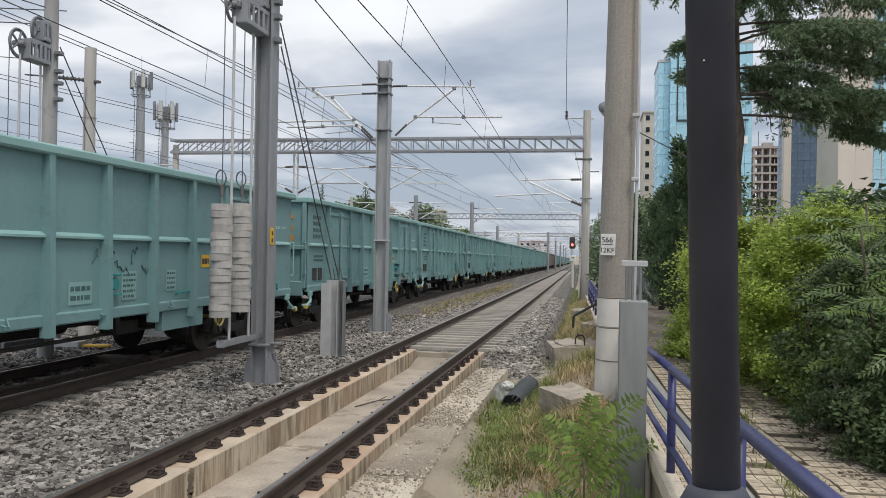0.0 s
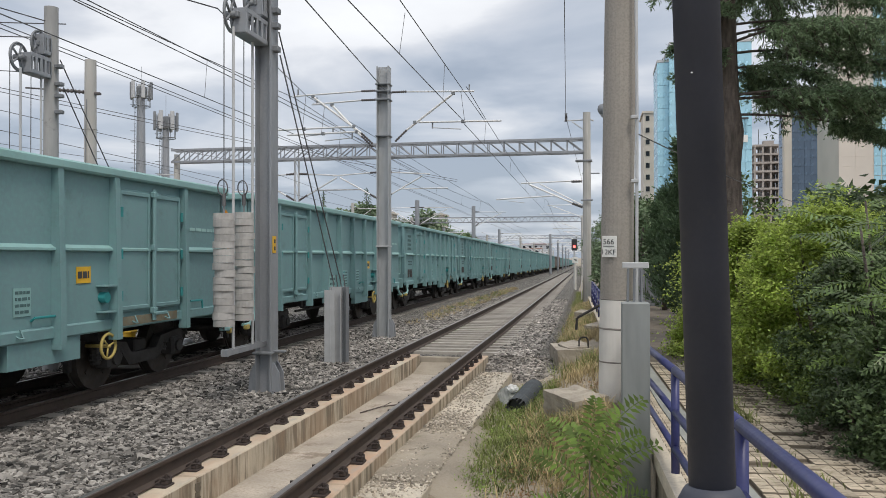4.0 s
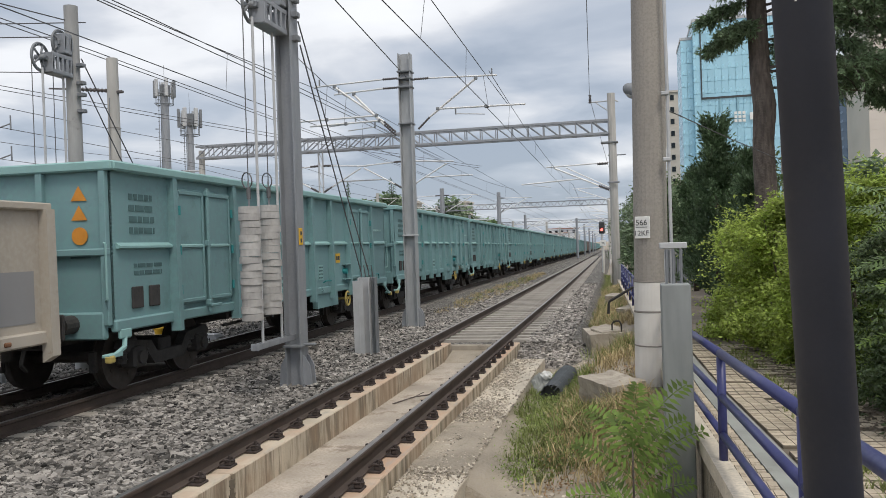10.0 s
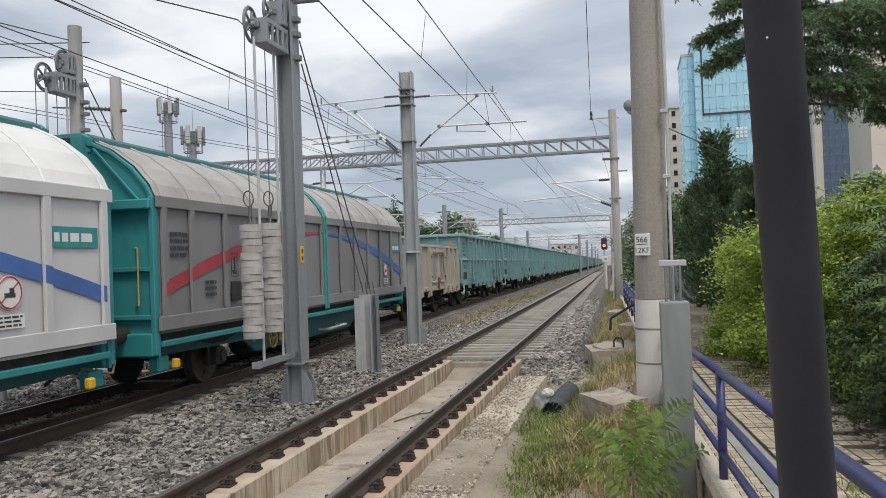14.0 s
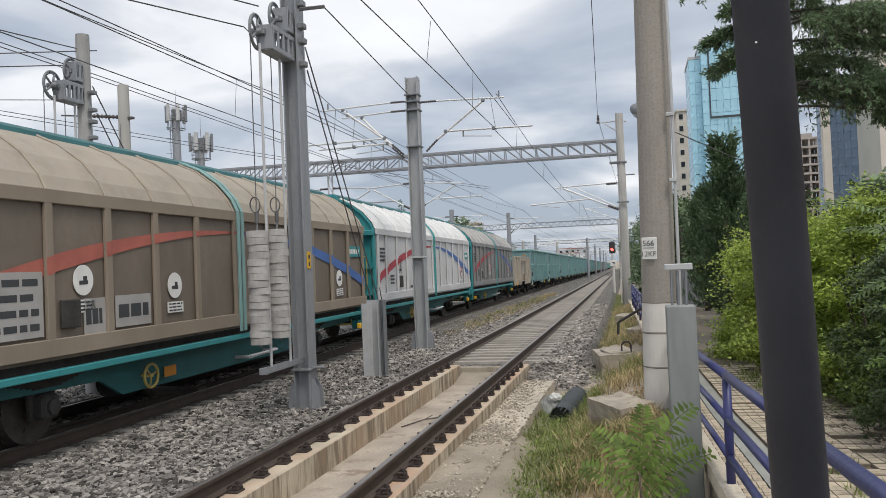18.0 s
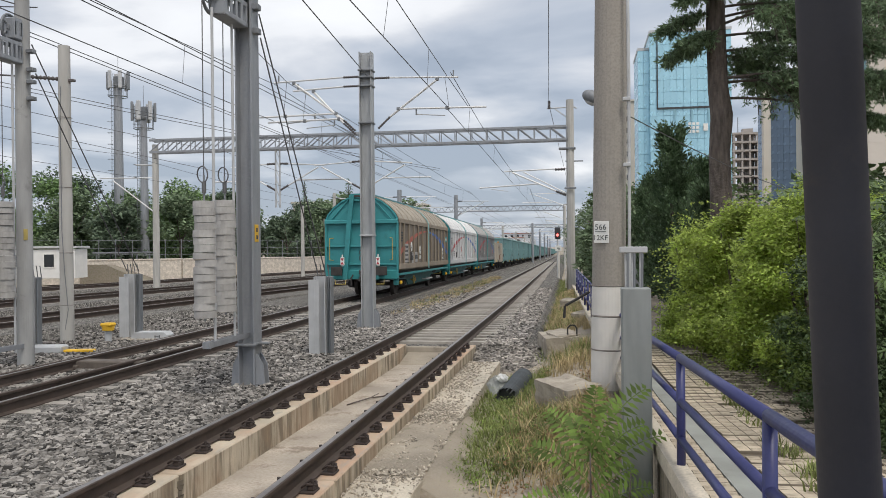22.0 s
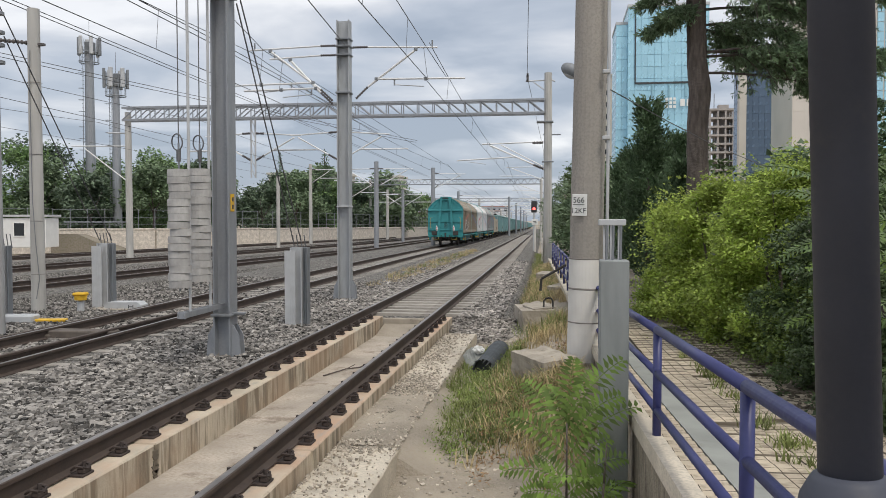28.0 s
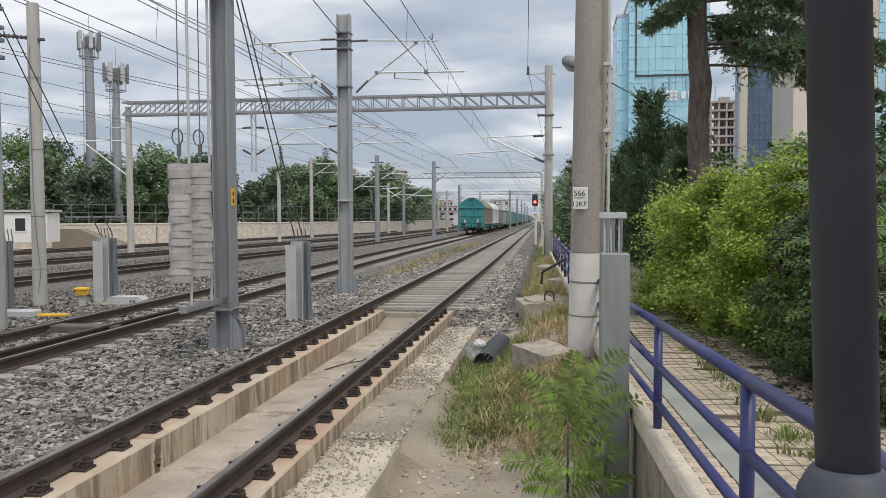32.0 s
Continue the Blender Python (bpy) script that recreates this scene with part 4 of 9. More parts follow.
    for s in (-0.45, 0.45):
        box(bm, (s, 0, 0.86), (0.12, 2 * L - 0.3, 0.26))
    for y in (-3.0, -1.5, 0, 1.5, 3.0):
        box(bm, (0, y, 0.88), (2.6, 0.10, 0.20))
    rod(bm, (-0.3, -1.2, 0.68), (-0.3, 0.9, 0.68), 0.16, n=10)
    rod(bm, (0.9, 1.6, 0.62), (0.9, -2.4, 0.62), 0.03, n=6)
    box(bm, (0.95, 0.6, 0.72), (0.3, 0.6, 0.22), 0.02)
    part("underframe", bm, M_BLACK, w)
    bm = BM()
    prism(bm, [(1.32, 0.62), (1.44, 0.62), (1.44, 0.98), (1.32, 0.98)], 1.0, 2.35)
    part("tank_guard", bm, body, w)
    bogie(w, -4.5)
    bogie(w, 4.5)
    buffers(w, 7.02)
    x = X + 0.004
    plate(w, x, -1.1, 1.32, 0.50, 0.30, trim, 2, M_TEALINK, "data_plate", 3)
    plate(w, x, -1.1, 1.02, 0.5, 0.13, M_GREYW, 1, M_TEALINK, "card_holder", 5)
    plate(w, x, 0.05, 1.38, 0.38, 0.42, trim, 5, M_TEALINK, "data_plate", 8)
    plate(w, x, 1.25, 1.42, 0.30, 0.34, trim, 4, M_TEALINK, "data_plate", 9)
    plate(w, x, 2.42, 1.72, 0.30, 0.22, M_YEL, 1, M_INK, "warning_plate", 2)
    for z in (1.20, 1.56):
        bm = BM()
        box(bm, (X + 0.07, 2.84, z), (0.14, 0.28, 0.025), 0.004)
        part("valve_shelf", bm, body, w)
    bm = BM()
    rod(bm, (X, 2.82, 1.40), (X + 0.10, 2.82, 1.40), 0.075, n=12)
    part("valve_knob", bm, M_TEALD, w)
    bm = BM()
    box(bm, (X + 0.052, 4.0, 1.03), (0.006, 1.55, 0.13))
    part("worn_sill", bm, M_WORN, w, "sill below the doors worn to brown")
    for yy in (-2.6, -0.7, 1.1, 3.5, 4.4):
        bm = BM()
        tube(bm, [(X + 0.05, yy, 1.02), (X + 0.10, yy, 1.0), (X + 0.10, yy + 0.07, 0.99), (X + 0.05, yy + 0.07, 1.10)], 0.012, 5)
        part("rope_hook", bm, body, w)
    letters(w, x, -5.72, 2.52, 0.62, 0.62, 4, M_TEALINK, 4)
    letters(w, x, -5.60, 1.75, 0.70, 0.20, 2, M_TEALINK, 14)
    letters(w, x, 5.72, 2.42, 0.9, 0.10, 1, M_FAINT, 6)
    for yy in (-5.90, -5.48):
        bm = BM()
        box(bm, (x + 0.012, yy, 1.36), (0.024, 0.27, 0.30), 0.01)
        part("card_box", bm, M_BLACK, w, "black mesh card box")
    bm = BM()
    rod(bm, (X, -0.62 + 0.22, 1.42), (X + 0.09, -0.62 + 0.22, 1.42), 0.085, n=10)
    box(bm, (X + 0.03, -0.38, 1.55), (0.14, 0.22, 0.03), 0.005)
    box(bm, (X + 0.03, -0.38, 1.27), (0.14, 0.22, 0.03), 0.005)
    part("relay_valve", bm, M_TEALD, w)
    for yy in (1.6, 5.4):
        bm = BM()
        tube(bm, [(X + 0.01, yy - 0.2, 1.18), (X + 0.06, yy - 0.2, 1.22), (X + 0.06, yy + 0.2, 1.22), (X + 0.06, yy + 0.22, 1.08)], 0.016, 6)
        part("tie_hook", bm, M_TEALD, w)
    handwheel(w, X + 0.06, 2.9, 0.72, 0.17)
    return w


def low_wagon():
    """A short two-axle open wagon, dusty and rust-marked."""
    w = thing("low_wagon", pose(0, 0, 0), "dusty beige two-axle open wagon with rust marks", "wagon", "goods train")
    L, X, Z0, Z1 = 4.05, 1.40, 1.02, 2.55
    st = [-4.0, -2.65, -1.35, 1.35, 2.20, 3.05, 4.0]
    for s in (-1, 1):
        bm = BM()
        box(bm, (s * (X - 0.02), 0, (Z0 + Z1) / 2), (0.04, 2 * L, Z1 - Z0))
        part("side_wall", bm, M_BEIGE, w)
        bm = BM()
        box(bm, (s * (X + 0.02), 0, Z1), (0.12, 2 * L + 0.06, 0.09), 0.015)
        box(bm, (s * (X + 0.02), 0, Z0), (0.10, 2 * L, 0.16), 0.02)
        part("chord", bm, M_BEIGE, w)
        for y in st:
            bm = BM()
            prism(bm, [(s * X, 0.72), (s * (X + 0.14), 0.80), (s * (X + 0.12), Z1 - 0.03), (s * X, Z1 - 0.03)], y - 0.07, y + 0.07)
            part("stake", bm, M_BEIGE, w)
        for y in (-0.62, 0.62):
            bm = BM()
            box(bm, (s * (X + 0.03), y, 1.78), (0.06, 1.18, 1.56), 0.03)
            for z in (1.25, 2.3):
                box(bm, (s * (X + 0.08), y, z), (0.05, 1.1, 0.08), 0.012)
            for q in (-0.5, 0.5):
                box(bm, (s * (X + 0.08), y + q, 1.78), (0.05, 0.08, 1.4), 0.012)
            d = part("door", bm, M_BEIGE, w)
            bm = BM()
            box(bm, (s * (X + 0.0615), y + 0.10, 1.72), (0.008, 0.40, 0.92))
            part("repaint_patch", bm, M_GREYW, d, "grey touched-up panel")
            for z in (1.45, 2.15):
                bm = BM()
                box(bm, (s * (X + 0.11), y + math.copysign(0.58, y), z), (0.06, 0.16, 0.07), 0.015)
                part("hinge", bm, M_RUST, d, "rusty door hinge")
        bm = BM()
        box(bm, (s * (X + 0.12), 0.02, 1.30), (0.09, 0.16, 0.22), 0.03)
        box(bm, (s * (X + 0.12), 0.0, 1.12), (0.06, 0.08, 0.26), 0.02)
        part("door_lock", bm, M_RUST, w, "rusty door lock")
        for yy, zz, ww, hh in ((2.05, 1.85, 0.24, 1.05), (3.40, 1.50, 0.85, 0.60), (-3.3, 1.45, 0.5, 0.45)):
            bm = BM()
            box(bm, (s * (X + 0.003), yy, zz), (0.006, ww, hh))
            part("repaint_patch", bm, M_GREYW, w, "grey touched-up panel")
        for yy in (-3.4, -2.0, 2.0, 3.3):
            bm = BM()
            box(bm, (s * (X + 0.075), yy, 1.01), (0.05, 0.09, 0.05), 0.012)
            part("rope_hook", bm, M_RUST, w)
        bm = BM()
        tube(bm, [(s * (X + 0.14), -0.9, 2.36), (s * (X + 0.14), 0.75, 2.36), (s * (X + 0.14), 0.95, 2.2), (s * (X + 0.14), 1.05, 1.6)], 0.028, 6)
        part("door_bar", bm, M_BEIGE, w)
        letters(w, X + 0.004, -3.3, 2.1, 0.7, 0.4, 2, M_GREYR, 13)
    for e in (-1, 1):
        bm = BM()
        box(bm, (0, e * (L - 0.02), 1.75), (2 * X, 0.05, 1.6))
        for x in (-0.9, -0.3, 0.3, 0.9):
            box(bm, (x, e * (L + 0.03), 1.75), (0.1, 0.08, 1.6), 0.01)
        part("end_wall", bm, M_BEIGE, w)
        bm = BM()
        box(bm, (0, e * (L + 0.02), 1.02), (2.7, 0.12, 0.34), 0.02)
        part("headstock", bm, M_BLACK, w)
    bm = BM()
    box(bm, (0, 0, 0.95), (2.6, 2 * L - 0.1, 0.1))
    for s in (-0.9, 0.9):
        box(bm, (s, 0, 0.86), (0.12, 2 * L - 0.2, 0.24))
    for s in (-1, 1):
        for k in (-2.4, 2.4):
            prism(bm, [(k - 0.22, 0.9), (k + 0.22, 0.9), (k + 0.2, 0.35), (k - 0.2, 0.35)], s * 0.98 - 0.02, s * 0.98 + 0.02, "x")
            for i in range(5):
                box(bm, (s * 1.05, k, 0.68 + 0.022 * i), (0.10, 1.1 - 0.16 * (4 - i), 0.018))
        rod(bm, (s * 1.1, -1.9, 0.45), (s * 1.1, 1.9, 0.45), 0.025, n=6)
        for a in (-0.5, 0.5):
            box(bm, (s * 1.1, a, 0.68), (0.04, 0.05, 0.45))
    axlebox(bm, -2.4)
    axlebox(bm, 2.4)
    part("underframe", bm, M_BLACK, w)
    bm = BM()
    box(bm, (1.44, -3.0, 0.86), (0.12, 0.22, 0.16), 0.02)
    part("brake_changer", bm, M_YEL, w, "yellow-handled brake changeover")
    wheelset(w, -2.4)
    wheelset(w, 2.4)
    buffers(w, 4.62)
    return w


HALF = [(0.42, 3.94), (0.80, 3.77), (1.14, 3.52), (1.38, 3.24), (1.475, 3.04), (1.46, 1.06)]
PROF = [(-x, z) for x, z in reversed(HALF)] + HALF
RIBS = {-1: (-6.60, -5.80, -4.70, -3.60, -2.52, -1.39, -0.14), 1: (0.14, 1.14, 2.24, 3.32, 4.43, 5.54, 6.60)}


def slide_wagon(wall, panel, roof, red, label, tail=False):
    """A two-axle wagon with sliding walls that curve into the roof."""
    w = thing("sliding_wall_wagon", pose(0, 0, 0), label, "wagon", "goods train")
    L = 6.72
    # the skin, as arched panels
    bm = BM()
    prism(bm, [(x * 0.985, z - 0.01) for x, z in PROF], -L + 0.05, L - 0.05)
    part("body", bm, panel, w)
    curve = HALF[:5]
    for s in (-1, 1):
        for h, y0, y1 in ((-1, -L - 0.05, -0.04), (1, 0.04, L + 0.05)):
            bm = BM()
            for (xa, za), (xb, zb) in zip(curve, curve[1:]):
                quad(bm, (s * xa, y0, za), (s * xa, y1, za), (s * xb, y1, zb), (s * xb, y0, zb))
            quad(bm, (s * curve[-1][0], y0, curve[-1][1]), (s * curve[-1][0], y1, curve[-1][1]), (s * 1.481, y1, 2.90), (s * 1.481, y0, 2.90))
            d = part("sliding_wall_roof", bm, roof, w)
            for y in RIBS[h]:
                bm = BM()
                tube(bm, [(s * (xa + 0.004), y, za + 0.004) for xa, za in curve], 0.024, 5)
                part("roof_rib", bm, roof, d)
            for y in RIBS[h]:
                bm = BM()
                box(bm, (s * 1.485, y, 2.04), (0.05, 0.13, 1.76), 0.008)
                part("wall_rib", bm, wall, w)
            bm = BM()
            box(bm, (s * 1.486, (y0 + y1) / 2, 2.98), (0.052, y1 - y0, 0.17), 0.008)
            part("wall_header", bm, wall, w)
            bm = BM()
            box(bm, (s * 1.487, (y0 + y1) / 2, 1.20), (0.054, y1 - y0, 0.21), 0.008)
            part("wall_sill", bm, wall, w)
        bm = BM()
        pts = [(s * (x + 0.02), 0, z) for x, z in [(1.495, 1.0), (1.50, 3.05), (1.40, 3.27), (1.16, 3.55), (0.82, 3.80), (0.42, 3.97)]]
        for lo, hi in ((-0.115, -0.03), (0.03, 0.115)):
            for (xa, _, za), (xb, _, zb) in zip(pts, pts[1:]):
                dx_, dz_ = zb - za, -(xb - xa)
                k = 0.02 / math.hypot(dx_, dz_) * (1 if s > 0 else -1)
                a4 = [(xa, lo, za), (xb, lo, zb), (xb, hi, zb), (xa, hi, za)]
                b4 = [(x + dx_ * k, y, z + dz_ * k) for x, y, z in a4]
                va, vb = [bm.verts.new(p) for p in a4], [bm.verts.new(p) for p in b4]
                bm.faces.new(va[::-1])
                bm.faces.new(vb)
                for i in range(4):
                    bm.faces.new((va[i], va[(i + 1) % 4], vb[(i + 1) % 4], vb[i]))
        part("meeting_post", bm, M_TEALP if wall is M_TANL else M_TEALB, w, "teal strips where the walls meet")
        # the arched stripe, red then blue, laid on panel and frame
        ribs = set()
        for h in (-1, 1):
            ribs.update(RIBS[h])
        cuts = sorted({-6.6, 0.0, 6.6} | {r + q for r in ribs for q in (-0.065, 0.065) if -6.6 < r + q < 6.6} | {-6.6 + 0.33 * i for i in range(41)})
        for lo, hi, mt, nm in ((-6.6, 0.25, red, "red_stripe"), (-0.55, 6.6, M_BLUES, "blue_stripe")):
            bm = BM()
            for a, b in zip(cuts, cuts[1:]):
                if a < lo - 1e-6 or b > hi + 1e-6 or b - a < 0.002:
                    continue
                m = (a + b) / 2
                on = any(abs(m - r) < 0.066 for r in ribs)
                x = s * (1.5135 if on else 1.4645)
                def mid(y):
                    u = abs(y) / 6.6
                    return 2.69 - 1.0 * u ** 1.9
                def half(y):
                    u = abs(y) / 6.6
                    return 0.015 + 0.09 * min(1, u * 1.6)
                quad(bm, (x, a, mid(a) - half(a)), (x, b, mid(b) - half(b)), (x, b, mid(b) + half(b)), (x, a, mid(a) + half(a)))
            part(nm, bm, mt, w)
    bm = BM()
    prism(bm, [(-0.48, 3.91), (0.48, 3.91), (0.46, 3.98), (0.36, 4.04), (-0.36, 4.04), (-0.46, 3.98)], -L - 0.02, L + 0.02)
    part("roof_ridge", bm, M_TEALK, w, "teal ridge cap along the roof")
    # ends
    for e in (-1, 1):
        bm = BM()
        prism(bm, [(x * 0.985, z - 0.012 if z > 2 else 0.72) for x, z in PROF], e * (L - 0.03), e * (L + 0.03))
        part("end_wall", bm, M_TEALX, w, "teal end wall")
        bm = BM()
        rim = PROF[1:-1]
        for (xa, za), (xb, zb) in zip(rim, rim[1:]):
            rod(bm, (xa * 0.965, e * (L + 0.05), za - 0.045), (xb * 0.965, e * (L + 0.05), zb - 0.045), 0.035, n=6)
        for s in (-1, 1):
            box(bm, (s * 1.41, e * (L + 0.06), 1.9), (0.08, 0.09, 2.3), 0.01)
            prism(bm, [(s * 0.24, 3.96), (s * 0.42, 3.96), (s * 0.44, 3.6), (s * 0.54, 2.9), (s * 0.72, 0.72), (s * 0.54, 0.72), (s * 0.36, 2.9), (s * 0.28, 3.6)], e * (L + 0.05), e * (L + 0.24))
            rod(bm, (s * 0.50, e * (L + 0.08), 3.80), (s * 1.24, e * (L + 0.08), 2.98), 0.022, n=6)
        box(bm, (0, e * (L + 0.12), 2.94), (2.88, 0.14, 0.15), 0.02)
        box(bm, (0, e * (L + 0.10), 3.78), (0.9, 0.10, 0.08), 0.015)
        prism(bm, [(-0.46, 3.84), (0.46, 3.84), (0.46, 3.96), (0.36, 4.03), (-0.36, 4.03), (-0.46, 3.96)], e * (L + 0.01), e * (L + 0.16))
        for z in (2.0, 1.3):
            box(bm, (0, e * (L + 0.07), z), (2.85, 0.07, 0.07), 0.01)
        part("end_frame", bm, M_TEALX, w)
        bm = BM()
        box(bm, (0, e * (L + 0.17), 3.93), (0.5, 0.02, 0.09), 0.01)
        part("vent_opening", bm, M_BLACK, w)
        bm = BM()
        box(bm, (0, e * (L + 0.02), 0.90), (2.80, 0.20, 0.34), 0.02)
        part("headstock", bm, M_TEALD, w)
        for s in (-1, 1):
            bm = BM()
            tube(bm, [(s * 1.12, e * (L + 0.05), 2.32), (s * 1.24, e * (L + 0.18), 2.30), (s * 1.24, e * (L + 0.18), 1.48), (s * 1.12, e * (L + 0.05), 1.46)], 0.014, 6)
            part("grab_rail", bm, M_YELD, w, "dull yellow grab rail")
            bm = BM()
            tube(bm, [(s * 0.95, e * (L + 0.35), 0.72), (s * 0.95, e * (L + 0.42), 0.55), (s * 0.55, e * (L + 0.42), 0.55), (s * 0.55, e * (L + 0.35), 0.72)], 0.016, 6)
            part("shunter_rail", bm, M_YELD, w)
            bm = BM()
            box(bm, (s * 1.30, e * (L - 0.2), 0.60), (0.16, 0.30, 0.22), 0.02)
            part("corner_step", bm, M_TEALD, w)
            bm = BM()
            box(bm, (s * 1.44, e * (L - 0.42), 0.58), (0.10, 0.12, 0.14), 0.02)
            part("tow_hook", bm, M_YEL, w, "yellow rope hook")
    # sill, solebar and running gear
    for s in (-1, 1):
        bm = BM()
        box(bm, (s * 1.44, 0, 0.90), (0.10, 2 * L - 0.1, 0.085), 0.01)
        part("running_rail", bm, M_TEALX, w, "teal running rail of the sliding walls")
        bm = BM()
        prism(bm, [(-6.6, 0.86), (6.6, 0.86), (6.6, 0.68), (3.3, 0.62), (2.8, 0.36), (-2.8, 0.36), (-3.3, 0.62), (-6.6, 0.68)], s * 1.02, s * 1.08, "x")
        # darker teal puts the shade below the overhanging walls into the paint
        part("solebar", bm, M_TEALK, w, "teal solebar, darkened for the shade under the body")
        bm = BM()
        tube(bm, [(s * 1.14, 0.4, 0.50), (s * 1.42, 0.4, 0.50), (s * 1.42, 1.5, 0.52), (s * 1.14, 1.5, 0.52)], 0.03, 6)
        box(bm, (s * 1.42, 0.95, 0.52), (0.08, 1.1, 0.03), 0.01)
        part("step_bar", bm, M_GALVL, w)
    bm = BM()
    box(bm, (0, 0, 0.93), (2.5, 2 * L - 0.1, 0.22))
    for s in (-1, 1):
        for k in (-4.3, 4.3):
            prism(bm, [(k - 0.26, 0.9), (k + 0.26, 0.9), (k + 0.2, 0.30), (k - 0.2, 0.30)], s * 0.98 - 0.02, s * 0.98 + 0.02, "x")
            for i in range(5):
                box(bm, (s * 1.05, k, 0.70 + 0.022 * i), (0.10, 1.3 - 0.2 * (4 - i), 0.024))
    axlebox(bm, -4.3)
    axlebox(bm, 4.3)
    box(bm, (0, 1.4, 0.45), (0.8, 1.2, 0.35), 0.03)
    rod(bm, (0.4, -2.2, 0.42), (0.4, -0.6, 0.42), 0.2, n=12)
    part("underframe", bm, M_BLACK, w)
    wheelset(w, -4.3)
    wheelset(w, 4.3)
    buffers(w, 7.28, z=1.05)
    handwheel(w, 1.24, -2.35, 0.56, 0.17, M_YELD)
    x = 1.4645
    signs = ((-4.08, 1.98), (-2.02, 1.85), (4.95, 1.79)) if wall is M_TANL else ((-2.02, 1.9), (4.95, 1.79)) if wall is M_WHITEW else ((-2.02, 1.95), (4.95, 1.79))
    for yy, zs in signs:
        bm = BM()
        rod(bm, (x, yy, zs), (x + 0.006, yy, zs), 0.19, n=24)
        p = part("round_sign", bm, M_WHITE, w, "white round warning sign")
        if wall is not M_TANL:
            bm = BM()
            ring(bm, (x + 0.008, yy, zs), (1, 0, 0), 0.175, 0.010, 24, 4)
            box(bm, (x + 0.008, yy, zs), (0.004, 0.34, 0.016), 0, pose(0, 0, 0, 40))
            part("sign_ring", bm, M_REDS, p, "red ring and slash")
        bm = BM()
        box(bm, (x + 0.008, yy, zs - 0.03), (0.004, 0.16, 0.05))
        box(bm, (x + 0.008, yy + 0.03, zs + 0.02), (0.004, 0.07, 0.06))
        part("sign_mark", bm, M_INK, p)
        plate(w, x, yy, zs - 0.32, 0.42, 0.16, M_WHITE, 3, M_INK, "notice_plate", 21)
    plate(w, x, 6.05, 2.42, 0.88, 0.26, M_TEALX, 1, M_WHITE, "owner_plate", 31)
    letters(w, x, -6.15, 2.36, 0.5, 0.42, 4, M_INK, 15)
    letters(w, x, -5.2, 1.66, 0.36, 0.3, 3, M_INK, 16)
    if wall is not M_TANL:
        bm = BM()
        for dy in (-0.12, 0.12):
            box(bm, (x + 0.003, -4.35 + dy, 2.03), (0.006, 0.008, 0.40))
        for dz in (-0.2, 0.2):
            box(bm, (x + 0.003, -4.35, 2.03 + dz), (0.006, 0.248, 0.008))
        rod(bm, (x + 0.004, -4.35, 1.90), (x + 0.004, -4.35, 2.14), 0.010, n=5)
        tube(bm, [(x + 0.004, -4.35 + 0.085 * math.cos(a), 1.97 + 0.085 * math.sin(a)) for a in (math.radians(200 + 20 * i) for i in range(8))], 0.010, 5)
        ring(bm, (x + 0.004, -4.35, 2.16), (1, 0, 0), 0.022, 0.007, 10, 4)
        part("anchor_mark", bm, M_INK, w, "framed black anchor mark")
    letters(w, x, -3.05, 1.4, 0.3, 0.12, 1, M_INK, 19)
    bm = BM()
    box(bm, (x + 0.02, -4.35, 1.58), (0.04, 0.34, 0.34), 0.01)
    part("card_box", bm, M_BLACK, w)
    if wall is M_TANL:
        plate(w, x, -3.06, 1.55, 0.8, 0.42, M_GREYR, 1, M_INK, "repaint_patch", 23)
        plate(w, x, -3.88, 1.52, 0.42, 0.46, M_GREYR, 1, M_INK, "repaint_patch", 24)
        plate(w, x, -5.25, 1.72, 0.9, 0.75, M_GREYR, 4, M_INK, "repaint_patch", 25)
    bm = BM()
    box(bm, (1.175, -1.75, 0.55), (0.02, 0.32, 0.16), 0.01)
    part("orange_plate", bm, M_ORANGE, w)
    if tail:
        for s in (-1, 1):
            bm = BM()
            box(bm, (s * 0.70, -(L + 0.30), 1.42), (0.16, 0.05, 0.32), 0.02)
            rod(bm, (s * 0.70, -(L + 0.30), 1.58), (s * 0.70, -(L + 0.30), 1.68), 0.03, n=8)
            box(bm, (s * 0.70, -(L + 0.20), 1.30), (0.06, 0.22, 0.14), 0.01)
            p = part("tail_board", bm, M_WHITE, w, "white tail board with red triangles")
            bm = BM()
            y = -(L + 0.328)
            for k in (-1, 1):
                bm.faces.new([bm.verts.new(v) for v in ((s * 0.70, y, 1.42), (s * 0.70 - 0.065, y, 1.42 + k * 0.12), (s * 0.70 + 0.065, y, 1.42 + k * 0.12))])
            part("triangle", bm, M_REDS, p)
        bm = BM()
        y = -(L + 0.045)
        ring(bm, (0.02, y, 1.55), (0, 1, 0), 0.12, 0.012, 20, 4)
        box(bm, (0.02, y, 1.55), (0.2, 0.008, 0.016), 0, pose(0, 0, 0, 0, 45))
        tube(bm, [(-0.12, y, 1.72), (0.16, y, 1.72), (0.02, y, 1.96), (-0.12, y, 1.72)], 0.012, 5)
        box(bm, (0.02, y, 1.79), (0.05, 0.008, 0.10))
        part("warning_sign", bm, M_INK, w, "black painted warning signs")
    return w


